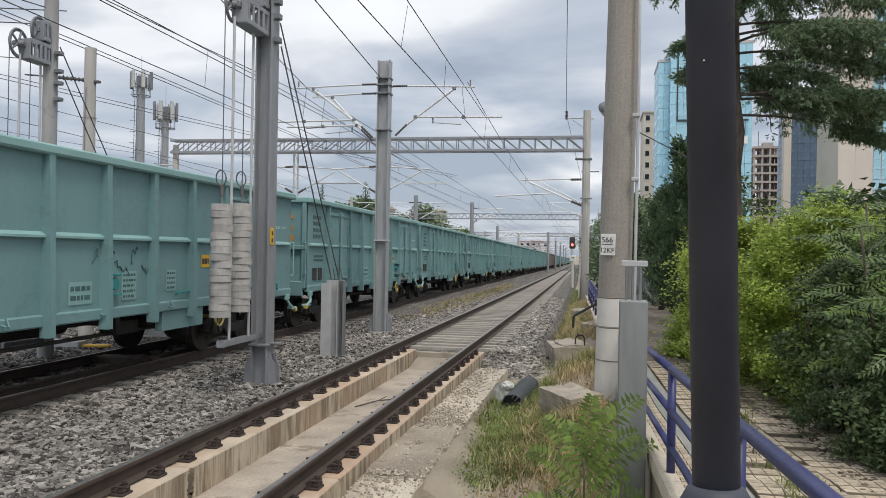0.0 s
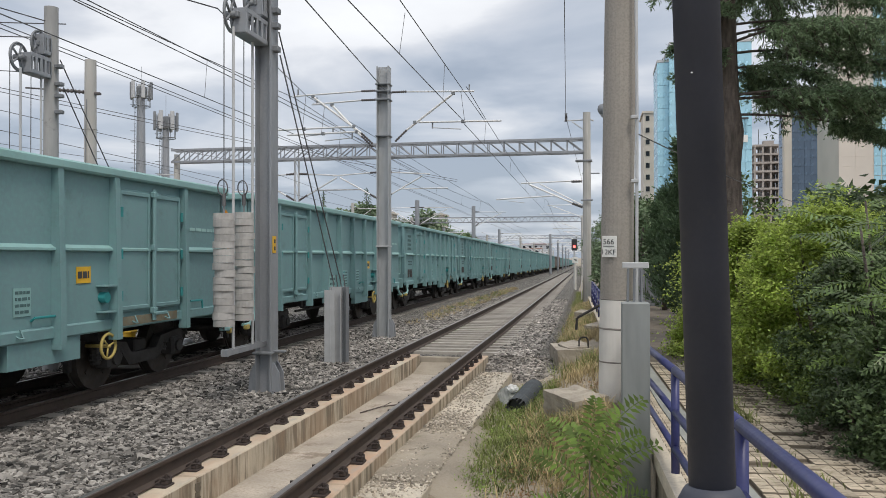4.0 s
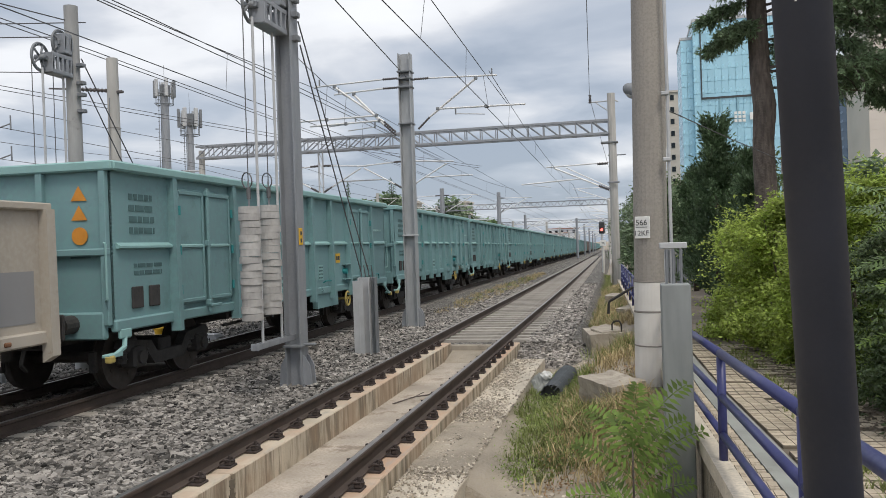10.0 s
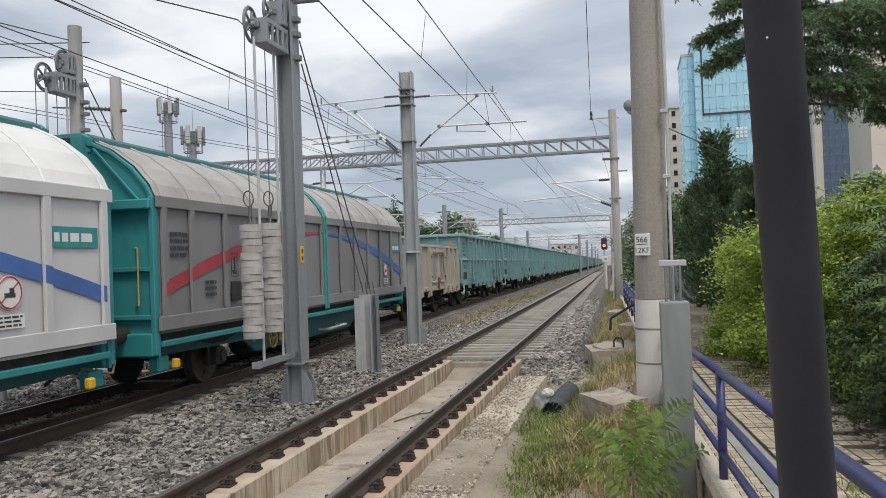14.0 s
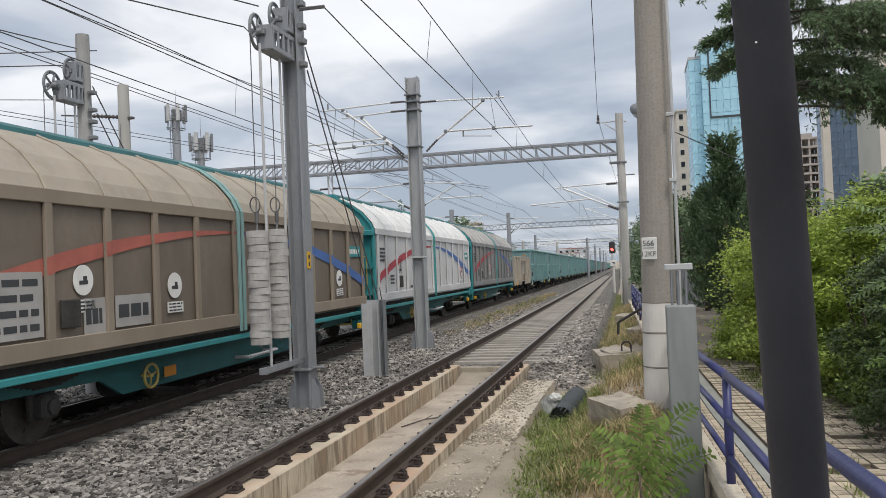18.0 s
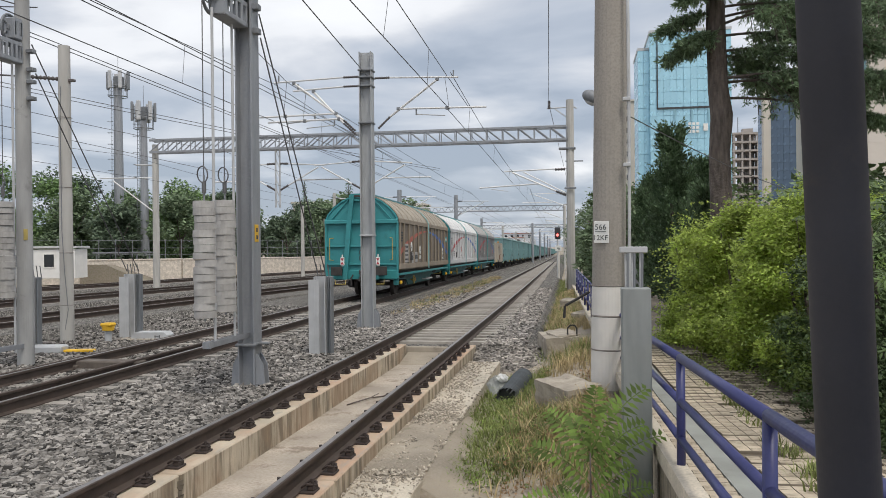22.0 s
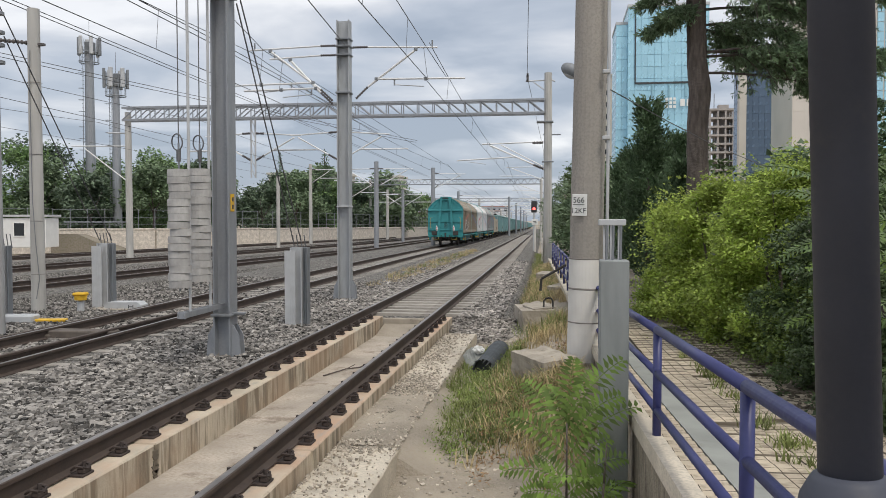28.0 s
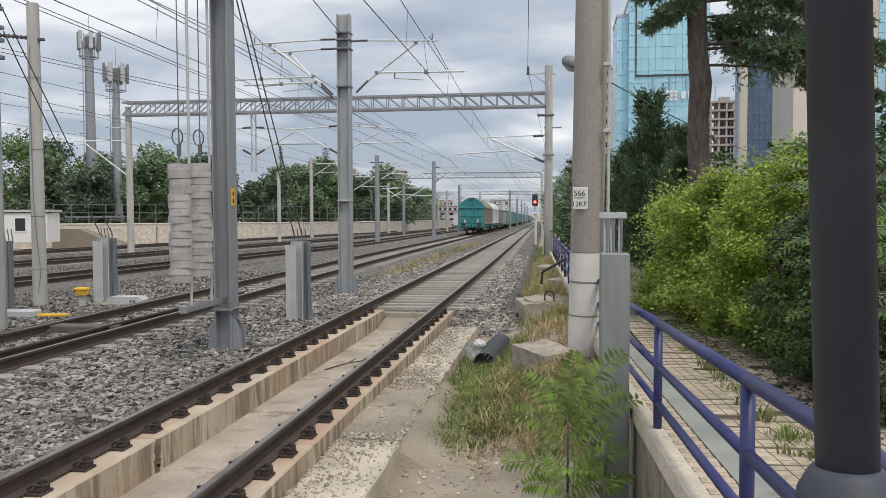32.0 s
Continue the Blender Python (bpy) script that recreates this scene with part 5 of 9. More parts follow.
def place_train():
    """All wagons in order from the tail: thing, length over buffers, whether its wheels are seen turning."""
    brown = slide_wagon(M_TANL, M_TAN, M_TANR, M_REDT, "grimy brown sliding-wall wagon with teal end and tail boards", True)
    white = slide_wagon(M_WHITEW, M_WHITEW, M_WHITER, M_REDS, "silver-white sliding-wall wagon with red and blue arc")
    grey = slide_wagon(M_GREYW, M_GREYW, M_GREYR, M_REDS, "grey sliding-wall wagon with red and blue arc")
    low = low_wagon()
    teal = gondola(M_TEAL, M_TEALP, "faded teal high-sided open bogie wagon")
    rust = gondola(M_BROWNW, M_BROWNW, "rust-brown high-sided open bogie wagon")
    seq = [(brown, 14.55, 1), (white, 14.55, 1), (grey, 14.55, 1), (low, 9.25, 1), (teal, 14.04, 1)]
    for i in range(1, 40):
        src = rust if i in (15, 16, 17) else teal
        if i == 15:
            seq.append((rust, 14.04, 0))
        else:
            far = copy_thing(src, pose(0, 0, 0))
            seq.append((far, 14.04, 1 if i < 8 else 0))
            if i > 12:
                # fittings too small to tell apart on wagons that stay far off
                for o in far.children_recursive:
                    if o.name.split(".")[0] in ("rope_hook", "valve_shelf", "valve_knob", "hinge", "tie_hook", "relay_valve", "card_box", "worn_sill", "step_tip"):
                        bpy.data.objects.remove(o)
    # scrawled paint strokes on one wagon's wall
    tagged_wagon = seq[8][0]
    rnd = random.Random(17)
    for y0, z0, n in ((-0.85, 1.72, 3), (0.12, 1.70, 2)):
        for k in range(n):
            bm = BM()
            y, z = y0 + 0.26 * k, z0 + rnd.uniform(-0.05, 0.05)
            pts = [(1.438, y, z)]
            for q in range(6):
                y += rnd.uniform(-0.02, 0.08)
                z += rnd.uniform(-0.11, 0.11)
                pts.append((1.438, y, z))
            tube(bm, pts, 0.011, 5)
            part("paint_scrawl", bm, M_TEALINK, tagged_wagon, "dark hand-painted scrawl")
    # warning boards on the end walls that face the camera
    for wg, _, _ in seq[4:11]:
        y = -6.462
        for z in (2.78, 2.52):
            bm = BM()
            prism(bm, [(0.86, z - 0.09), (1.10, z - 0.09), (0.98, z + 0.11)], y - 0.004, y)
            part("warning_triangle", bm, M_ORANGE, wg, "orange warning triangle")
        bm = BM()
        rod(bm, (0.98, y, 2.22), (0.98, y - 0.005, 2.22), 0.12, n=18)
        part("warning_disc", bm, M_ORANGE, wg, "orange round warning sign")
        for z in (2.02, 1.94):
            bm = BM()
            box(bm, (0.98, y - 0.002, z), (0.30, 0.004, 0.035))
            part("lettering_bar", bm, M_TEALINK, wg)
    return seq


TRAIN = place_train()
TAIL_T = (-4, 0, 3, 6, 8, 10, 12, 14, 17, 19, 22, 25, 30, 32, 36)
TAIL_Y = (-130.0, -105.6, -87.2, -68.8, -56.55, -44.15, -31.6, -19.3, -0.8, 11.5, 29.7, 47.6, 77.3, 89.1, 112.7)


def tail_at(t):
    """Where the train's last buffers stand at t seconds (a smooth curve through the table)."""
    T, Y = TAIL_T, TAIL_Y
    i = max(k for k in range(1, len(T) - 2) if T[k] <= t or k == 1)
    h = T[i + 1] - T[i]
    u = (t - T[i]) / h
    m0 = (Y[i + 1] - Y[i - 1]) / (T[i + 1] - T[i - 1]) * h
    m1 = (Y[i + 2] - Y[i]) / (T[i + 2] - T[i]) * h
    return (2 * u**3 - 3 * u**2 + 1) * Y[i] + (u**3 - 2 * u**2 + u) * m0 + (3 * u**2 - 2 * u**3) * Y[i + 1] + (u**3 - u**2) * m1


def wagon_pose(y):
    a, b = line2(y - 4), line2(y + 4)
    c = (a + b) / 2
    d = b - a
    return pose(c.x, y, c.z, math.degrees(math.atan2(d.z, d.y)), 0, math.degrees(math.atan2(-d.x, d.y)))


def motions():
    off = 0.0
    for w, length, turning in TRAIN:
        mid = off + length / 2
        off += length
        walk(w, [(t, wagon_pose(tail_at(t) + mid)) for t in range(0, 33)])
        if turning:
            for o in [c for c in w.children if "axle" in c]:
                y = o["axle"]
                rows, t = [], 0.0
                while t < 32.001:
                    rows.append((t, pose(0, y, 0.46, -math.degrees(tail_at(t) / 0.46) % 360)))
                    t += 1 / 15
                walk(o, rows)


# ---------------------------------------------------------------- masts, gantry and wires
def h_post(bm, w, d, z0, z1, t=0.022):
    """A rolled H section: two flanges across x, a web along y."""
    a, b, c = w / 2, d / 2, t / 2
    prism(bm, [(-a, -b), (-a + t, -b), (-a + t, -c), (a - t, -c), (a - t, -b), (a, -b), (a, b), (a - t, b), (a - t, c), (-a + t, c), (-a + t, b), (-a, b)], z0, z1, "z")


def insulator(bm, a, b, r=0.034):
    a, b = Vector(a), Vector(b)
    n, m = 7, 10
    q = (b - a).to_track_quat("Z", "Y")
    rows = []
    for i in range(n):
        for k, s in ((0.12, 0.62), (0.4, 1.0), (0.6, 0.95), (0.88, 0.62)):
            c = a.lerp(b, (i + k) / n)
            rows.append([bm.verts.new(c + q @ Vector((r * s * math.cos(2 * math.pi * j / m), r * s * math.sin(2 * math.pi * j / m), 0))) for j in range(m)])
    for u, v in zip(rows, rows[1:]):
        for j in range(m):
            bm.faces.new((u[j], u[(j + 1) % m], v[(j + 1) % m], v[j]))
    bm.faces.new(rows[0][::-1])
    bm.faces.new(rows[-1])


def steel_mast(name, x, y, z0, top, w, d, label, turn=0.0, group="catenary masts", material=None):
    material = material or M_GALV
    m = thing(name, pose(x, y, z0, 0, 0, turn), label, "mast", group)
    bm = BM()
    h_post(bm, w, d, 0.0, top - z0)
    part("post", bm, material, m)
    bm = BM()
    box(bm, (0, 0, 0.02), (w + 0.22, d + 0.22, 0.04), 0.01)
    for sx in (-1, 1):
        for sy in (-1, 1):
            rod(bm, (sx * (w / 2 + 0.06), sy * (d / 2 + 0.06), 0.03), (sx * (w / 2 + 0.06), sy * (d / 2 + 0.06), 0.10), 0.02, n=6)
    part("base_plate", bm, M_GALVD, m)
    for s in (-1, 1):
        bm = BM()
        prism(bm, [(s * w / 2, 0.02), (s * (w / 2 + 0.14), 0.02), (s * (w / 2 + 0.11), 0.36), (s * (w / 2 + 0.03), 0.50), (s * w / 2, 0.52)], -d * 0.28, -d * 0.28 + 0.02)
        prism(bm, [(s * w / 2, 0.02), (s * (w / 2 + 0.14), 0.02), (s * (w / 2 + 0.11), 0.36), (s * (w / 2 + 0.03), 0.50), (s * w / 2, 0.52)], d * 0.28, d * 0.28 + 0.02)
        part("stiffener", bm, M_GALV, m)
    return m


def disc_stack(parent, x, y, z0, z1, r=0.172, n=16):
    """A column of notched round concrete weights on a rod."""
    h = (z1 - z0) / n
    rnd = random.Random(int(abs(x * 100)))
    for i in range(n):
        bm = BM()
        cx, cy = rnd.uniform(-0.012, 0.012), rnd.uniform(-0.012, 0.012)
        a = (x + cx, y + cy, z0 + i * h)
        k = r * rnd.uniform(0.96, 1.02)
        rod(bm, a, (a[0], a[1], a[2] + h * rnd.uniform(0.93, 0.975)), k, k * 0.985, n=20)
        part("weight", bm, M_WEIGHT, parent)
    bm = BM()
    rod(bm, (x, y, z0 - 0.05), (x, y, z1 + 0.35), 0.013, n=6)
    part("weight_rod", bm, M_GALVD, parent)


def pulley(parent, c, r, axis=(0.15, 1, 0)):
    bm = BM()
    ring(bm, c, axis, r, 0.022, 28, 6)
    ring(bm, c, axis, r * 0.86, 0.012, 24, 5)
    q = Vector(axis).normalized().to_track_quat("Z", "Y")
    for k in range(5):
        a = k * 2 * math.pi / 5
        rod(bm, c, Vector(c) + q @ Vector((r * math.cos(a), r * math.sin(a), 0)), 0.02, n=6)
    rod(bm, Vector(c) - q @ Vector((0, 0, 0.09)), Vector(c) + q @ Vector((0, 0, 0.09)), 0.055, n=12)
    part("pulley_wheel", bm, M_GALVD, parent, "spoked tensioning pulley wheel", smooth=True)


def tension_gear(m, ym, zb, dx, stacks, r, arm_z=0.62):
    """Brackets that reach along the line from the mast's face ym, each with a pulley wheel, and two stacks of weights (s, z0, z1) hung from them."""
    for k, (zz, ln) in enumerate(((zb, stacks[0][0] - r * 1.9 - ym), (zb + 0.42, max(0.2, stacks[1][0] - r * 1.9 - ym)))):
        y1 = -ym - ln
        for sx in (-0.11, 0.11):
            bm = BM()
            for z in (0.0, 0.30):
                box(bm, (dx * 0.3 + sx, -ym - ln / 2, zz + z), (0.022, ln, 0.07), 0.005)
            bars = 5 if k == 0 else 3
            for i in range(bars):
                box(bm, (dx * 0.3 + sx, -ym - ln * (i + 0.12) / (bars - 0.6), zz + 0.15), (0.02, 0.06, 0.25), 0.004)
            part("bracket_frame", bm, M_GALV, m, "slotted steel pulley bracket")
        bm = BM()
        for y in (-ym - 0.02, y1 + 0.02):
            box(bm, (dx * 0.3, y, zz + 0.15), (0.24, 0.03, 0.36), 0.006)
        box(bm, (dx * 0.3, -ym - ln / 2, zz - 0.035), (0.22, ln * 0.9, 0.012))
        part("bracket_end", bm, M_GALV, m)
        c = (dx - 0.02, -stacks[k][0] + 0.25, zz + 0.16 + 0.06 * (1 - k))
        pulley(m, c, 0.25, (1, 0.08, 0))
        bm = BM()
        rod(bm, (dx * 0.3, c[1], c[2]), c, 0.03, n=8)
        box(bm, (dx * 0.3, c[1] * 0.5 + y1 * 0.5, c[2]), (0.05, abs(c[1] - y1) + 0.08, 0.09), 0.01)
        part("axle", bm, M_GALVD, m)
    for k, (sy, z0, z1) in enumerate(stacks):
        disc_stack(m, dx, -sy, z0, z1, r, 16)
        bm = BM()
        rod(bm, (dx, -sy, z1 + 0.2), (dx, -sy, zb + 0.2 + 0.4 * k), 0.008, n=5)
        ring(bm, (dx - 0.02, -sy, z1 + 0.36), (0.5, 1, 0.1), 0.11, 0.010, 18, 5)
        rod(bm, (dx, -sy, z1 + 0.10), (dx, -sy, z1 + 0.26), 0.03, n=6)
        part("tension_cable", bm, M_WIRE, m)
        bm = BM()
        rod(bm, (dx + 0.06, -sy + r + 0.02, arm_z - 0.05), (dx + 0.06, -sy + r + 0.02, zb + 0.02), 0.021, n=8)
        part("guide_rod", bm, M_GALVL, m, "pale guide tube of the weights")
    ln = stacks[0][0] + 0.05
    bm = BM()
    for x in (0.03, 0.12):
        box(bm, (dx + x, -ln / 2 - 0.05, arm_z), (0.012, ln + 0.1, 0.08), 0.003)
    box(bm, (dx + 0.075, -ln - 0.06, arm_z), (0.11, 0.03, 0.10), 0.004)
    part("guide_arm", bm, M_GALV, m, "channel steel guide arm")


mast_a = steel_mast("tension_mast", -4.90, 11.5, -0.24, 6.9, 0.26, 0.29, "tall grey galvanised steel mast with pulleys and weights")
tension_gear(mast_a, 0.14, 5.42, -0.12, ((1.21, 1.165, 2.76), (0.56, 1.20, 2.805)), 0.150, 0.80)
for z in (5.36, 5.72, 5.95, 6.3):
    bm = BM()
    box(bm, (0.17, -0.02, z), (0.10, 0.14, 0.09), 0.01)
    part("bolt_lug", bm, M_GALVD, mast_a)
bm = BM()
box(bm, (0.136, -0.02, 2.33), (0.012, 0.13, 0.26), 0.004)
p = part("warning_plate", bm, M_YEL, mast_a, "yellow high-voltage warning plate")
bm = BM()
for z in (2.27, 2.38):
    box(bm, (0.144, -0.02, z), (0.004, 0.05, 0.06))
part("warning_mark", bm, M_INK, p)
bm = BM()
box(bm, (0, 0, 0.66), (0.32, 0.35, 0.04), 0.008)
box(bm, (0.22, -0.02, 0.68), (0.20, 0.10, 0.03), 0.006)
part("clamp_band", bm, M_GALVD, mast_a)

mast_b = steel_mast("cantilever_mast", -5.36, 20.2, -0.24, 6.87, 0.32, 0.30, "pale galvanised steel mast carrying cantilevers over two tracks", material=M_GALVM)
for z in (6.0, 6.4, 5.05, 6.22):
    bm = BM()
    box(bm, (0, 0, z + 0.24), (0.38, 0.34, 0.045), 0.01)
    part("clamp_band", bm, M_GALVD, mast_b)
bm = BM()
box(bm, (0, 0, 2.4), (0.36, 0.33, 0.04), 0.008)
part("clamp_band", bm, M_GALVL, mast_b)


def arm(parent, pts, r, material=None, name="cantilever_tube"):
    bm = BM()
    tube(bm, pts, r, 8)
    part(name, bm, material or M_TUBE, parent)


def cantilever(m, o, s, top, low, reach, contact):
    """A swivelling bracket on the mast's side s: top tie, stay, strut and steady arm, about the origin o of the mast."""
    def q(x, z, y=0.0):
        return (s * x, y, z - o)
    for ia, ib in ((q(0.22, top), q(0.62, top)), (q(0.30, low + 0.06), q(0.62, low + 0.36))):
        bm = BM()
        insulator(bm, ia, ib)
        part("insulator", bm, M_INSUL, m, "dark ribbed insulator")
    arm(m, [q(0.62, top), q(reach + 0.55, top - 0.06)], 0.022)
    arm(m, [q(0.62, low + 0.36), q(reach, top - 0.10)], 0.030)
    k = (contact + 0.02 - low - 0.36) / (top - 0.1 - low - 0.36)
    xm = 0.62 + (reach - 0.62) * max(0.15, k)
    arm(m, [q(xm, contact + 0.05), q(reach + 1.25, contact + 0.02)], 0.024)
    arm(m, [q(reach - 0.55, contact + 0.02, 0.02), q(reach - 0.55, contact - 0.12, 0.02)], 0.02, M_GALVD, "steady_bracket")
    arm(m, [q(reach - 0.55, contact - 0.10, 0.02), q(reach + 0.20, contact - 0.16, 0.02)], 0.013, M_GALVL, "steady_arm")
    arm(m, [q(reach + 0.2, top - 0.05), q(reach + 0.3, contact + 0.03)], 0.006, M_WIRE, "stay_wire")
    bm = BM()
    for x, z in ((reach, top - 0.09), (xm, contact + 0.05), (reach + 0.25, contact + 0.03)):
        box(bm, q(x, z), (0.09, 0.07, 0.09), 0.015)
    rod(bm, q(reach + 0.42, top - 0.05), q(reach + 0.42, top + 0.12), 0.02, n=6)
    part("clamp", bm, M_GALVD, m)


cantilever(mast_b, -0.24, 1, 6.20, 4.84, 1.85, 5.34)
cantilever(mast_b, -0.24, -1, 6.26, 4.80, 1.95, 5.28)
cantilever(mast_b, -0.24, -1, 6.02, 4.72, 1.42, 5.14)


def wire(pts, r=0.009, name="overhead_wire", label="thin dark overhead wire"):
    bm = BM()
    tube(bm, pts, r, 5)
    solid(name, bm, M_WIRE, label, "wire", "overhead wires", "structure")


def sag(a, b, d, n=8):
    a, b = Vector(a), Vector(b)
    return [a.lerp(b, i / n) - Vector((0, 0, 4 * d * (i / n) * (1 - i / n))) for i in range(n + 1)]


def overhead(x0, z0, spans, stag=0.2, mess=0.95, drop=True):
    """Contact wire and catenary with droppers over a track."""
    for i, (ya, yb) in enumerate(zip(spans, spans[1:])):
        sg = -stag if i % 2 else stag
        a, b = line(ya, x0 + sg, z0), line(yb, x0 - sg, z0)
        r = 0.009 if ya < 45 else 0.014
        wire([a, b], r, label="thin contact wire above the track")
        ca, cb = a + Vector((0.06, 0, mess)), b + Vector((0.06, 0, mess))
        cat = sag(ca, cb, 0.45, 10)
        wire(cat, r, label="sagging catenary wire above the track")
        if drop and ya < 60:
            bm = BM()
            for k in range(1, 10, 2):
                p = cat[k]
                q = a.lerp(b, k / 10)
                rod(bm, p, q, 0.005, n=4)
            solid("dropper", bm, M_WIRE, "thin droppers hanging from the catenary", "wire", "overhead wires", "structure")


overhead(T1 + 0.02, 5.33, [20.2, 60, 105, 150, 200], -0.09)
wire([(-2.85, -30, 5.35), (-3.12, 10, 5.34), (-3.19, 20.2, 5.33)], label="thin contact wire above the track")
wire([(-2.5, -14, 6.5), (-2.78, 2, 6.05), (-2.95, 12, 6.02), (-3.28, 20.2, 6.22)], label="sagging catenary wire above the track")
wire([(-3.28, 20.2, 6.22), (-3.22, 24, 6.02)], label="sagging catenary wire above the track")
wire([(-4.35, 11.5, 5.96), (-5.32, 20.2, 6.25)], 0.011)
for y_, top_ in ((4.0, 6.04), (8.5, 6.02), (13.0, 6.04), (17.0, 6.12)):
    wire([(-2.80 - 0.019 * y_, y_, top_), (-3.08 - 0.005 * y_, y_, 5.34)], 0.005, "dropper", "thin dropper hanging from the catenary")
overhead(T2 + 0.35, 5.22, [-30, 20.2, 60, 105, 150, 200])
overhead(-15.2, 5.3, [-5, 34, 75, 120, 170], drop=False)
overhead(-20.0, 5.3, [0, 34, 75, 120, 170], drop=False)
# tensioned tails that run down to the anchor masts
wire([(-5.62, 11.3, 5.75), (-16.5, -7.5, 6.15)], 0.011)
wire([(-5.50, 11.6, 6.15), (-16.3, -7.3, 6.5)], 0.011)
wire([(-5.62, 11.3, 5.75), (-7.5, 20.2, 6.2), (-7.9, 60, 5.7)], 0.009)
wire([(-4.72, 11.4, 5.95), (-4.35, 11.5, 5.98)], 0.03, "anchor_arm", "short steel arm at the mast head")
wire([(-1.49, 42, 9.15), (-0.55, 17, 9.25), (0.1, -6, 9.5)], 0.012)
wire([(-1.49, 42, 9.15), (-1.2, 80, 8.4), (-2.6, 140, 7.2)], 0.014)
for dx, dz in ((0, 0), (0.06, 0.12)):
    wire(sag((-26.0 + dx, 4.0, 8.2 + dz), (-9.0 + dx, 52, 6.8 + dz), 0.3), 0.012)
for dx, dz in ((0, 0), (0.10, 0.07)):
    wire([line(y, -14.5 + dx, 7.65 + dz) for y in (0, 20, 40, 70, 120, 200)], 0.013, label="pale twin feeder wire above the yard")
    wire([line(y, -8.6 + dx, 6.30 + dz) for y in (-4, 20, 40)], 0.011, label="pale twin feeder wire above the second track")
wire([(-35, 10, 7.2), (-9.9, 13.1, 6.0)], 0.011)
wire([(-35, 10.4, 7.5), (-9.7, 13.3, 6.3)], 0.011)

# stay cables from the tension mast to its stub column
for a, b in (((-4.72, 11.55, 5.40), (-4.88, 15.1, 1.42)), ((-4.72, 11.6, 5.05), (-5.02, 15.05, 1.42))):
    wire([a, b], 0.012, "stay_cable", "steel stay cable running down to a stub column")


def stub_column(x, y, z0, top, w, label, turn=0.0):
    """A short doubled H column with threaded rods at its head."""
    c = thing("stub_column", pose(x, y, z0, 0, 0, turn), label, "column", "stub columns")
    h = top - z0
    bm = BM()
    h_post(bm, w * 0.5, w * 0.55, 0, h, 0.02)
    part("flange_post", bm, M_GALVL, c)
    bm = BM()
    box(bm, (-w * 0.26, -w * 0.24, h * 0.49), (w * 0.46, 0.02, h * 0.94))
    part("face_plate", bm, M_GALVL if w > 0.4 else M_GALV, c, "pale stained face plate")
    bm = BM()
    for k in range(3):
        box(bm, (w * (0.30 + 0.10 * k), w * (0.1 - 0.12 * k), h * 0.5), (0.02, w * 0.4, h), 0.004)
    box(bm, (w * 0.38, -0.02, h * 0.5), (w * 0.26, 0.02, h))
    part("ribbed_post", bm, M_GALVD, c)
    for k in range(4):
        bm = BM()
        rod(bm, (-0.06 + 0.07 * k, 0.02 * k, h - 0.05), (-0.10 + 0.07 * k, 0.02 * k, h + 0.24), 0.011, n=6)
        part("threaded_rod", bm, M_WIRE, c)
    return c


stub_column(-4.95, 15.1, -0.26, 1.30, 0.46, "short grey steel stub column standing in ballast")
stub_column(-10.45, 17.6, -0.26, 1.28, 0.50, "short blue-grey steel stub column standing in ballast", 8)
stub_column(-11.25, 15.2, -0.26, 1.30, 0.34, "short dark grey steel stub column standing in ballast")


def concrete_mast(x, y, z0, top, r0, r1, label, material=None, lean=0.0):
    m = thing("concrete_mast", pose(x, y, z0, 0, lean, 0), label, "mast", "concrete masts")
    bm = BM()
    rod(bm, (0, 0, 0), (0, 0, top - z0), r0, r1, n=24)
    part("shaft", bm, material or M_MASTC, m, smooth=False)
    return m


mast_c = concrete_mast(-9.90, 13.15, -0.3, 6.58, 0.145, 0.125, "round grey concrete mast with pulleys and weights", M_MASTG)
tension_gear(mast_c, 0.13, 5.55, -0.06, ((1.01, 1.22, 2.945), (0.47, 1.34, 3.03)), 0.175, 0.45)
bm = BM()
box(bm, (0.10, -0.105, 2.45), (0.07, 0.012, 0.20), 0.003, pose(0, 0, 0, 0, 0, 42))
part("warning_plate", bm, M_YELD, mast_c, "faded yellow warning plate")
for z in (4.9, 5.2, 5.42, 5.75):
    bm = BM()
    box(bm, (0.21, -0.05, z), (0.14, 0.12, 0.07), 0.01)
    part("bolt_lug", bm, M_GALVD, mast_c)
wire([(-9.75, 13.2, 5.6), (-10.2, 17.5, 1.35)], 0.012, "stay_cable", "steel stay cable running down to a stub column")
wire([(-9.75, 13.3, 5.1), (-10.5, 17.5, 1.35)], 0.012, "stay_cable", "steel stay cable running down to a stub column")
wire([(-9.9, 13.2, 6.3), (-14.5, -2.0, 6.4)], 0.011)

mast_d = concrete_mast(-11.62, 16.85, -0.3, 6.55, 0.155, 0.13, "slim pale concrete mast", M_MASTL)
bm = BM()
insulator(bm, (-0.14, 0, 6.1), (-0.75, -0.15, 6.15), 0.05)
rod(bm, (-0.75, -0.15, 6.15), (-1.5, -0.3, 6.2), 0.02, n=6)
box(bm, (0.16, 0, 6.05), (0.2, 0.1, 0.06), 0.01)
part("side_arm", bm, M_INSUL, mast_d)
for z in (0.9, 2.1, 3.6, 5.2):
    bm = BM()
    ring(bm, (0, 0, z), (0, 0, 1), 0.152, 0.006, 24, 4)
    part("steel_band", bm, M_BAND, mast_d)
bm = BM()
tube(bm, [(0.05, -0.15, 0.35), (0.12, -0.13, 0.8), (0.06, -0.155, 1.6), (0.0, -0.155, 2.6), (-0.02, -0.15, 5.2), (0.0, -0.145, 5.9)], 0.009, 5)
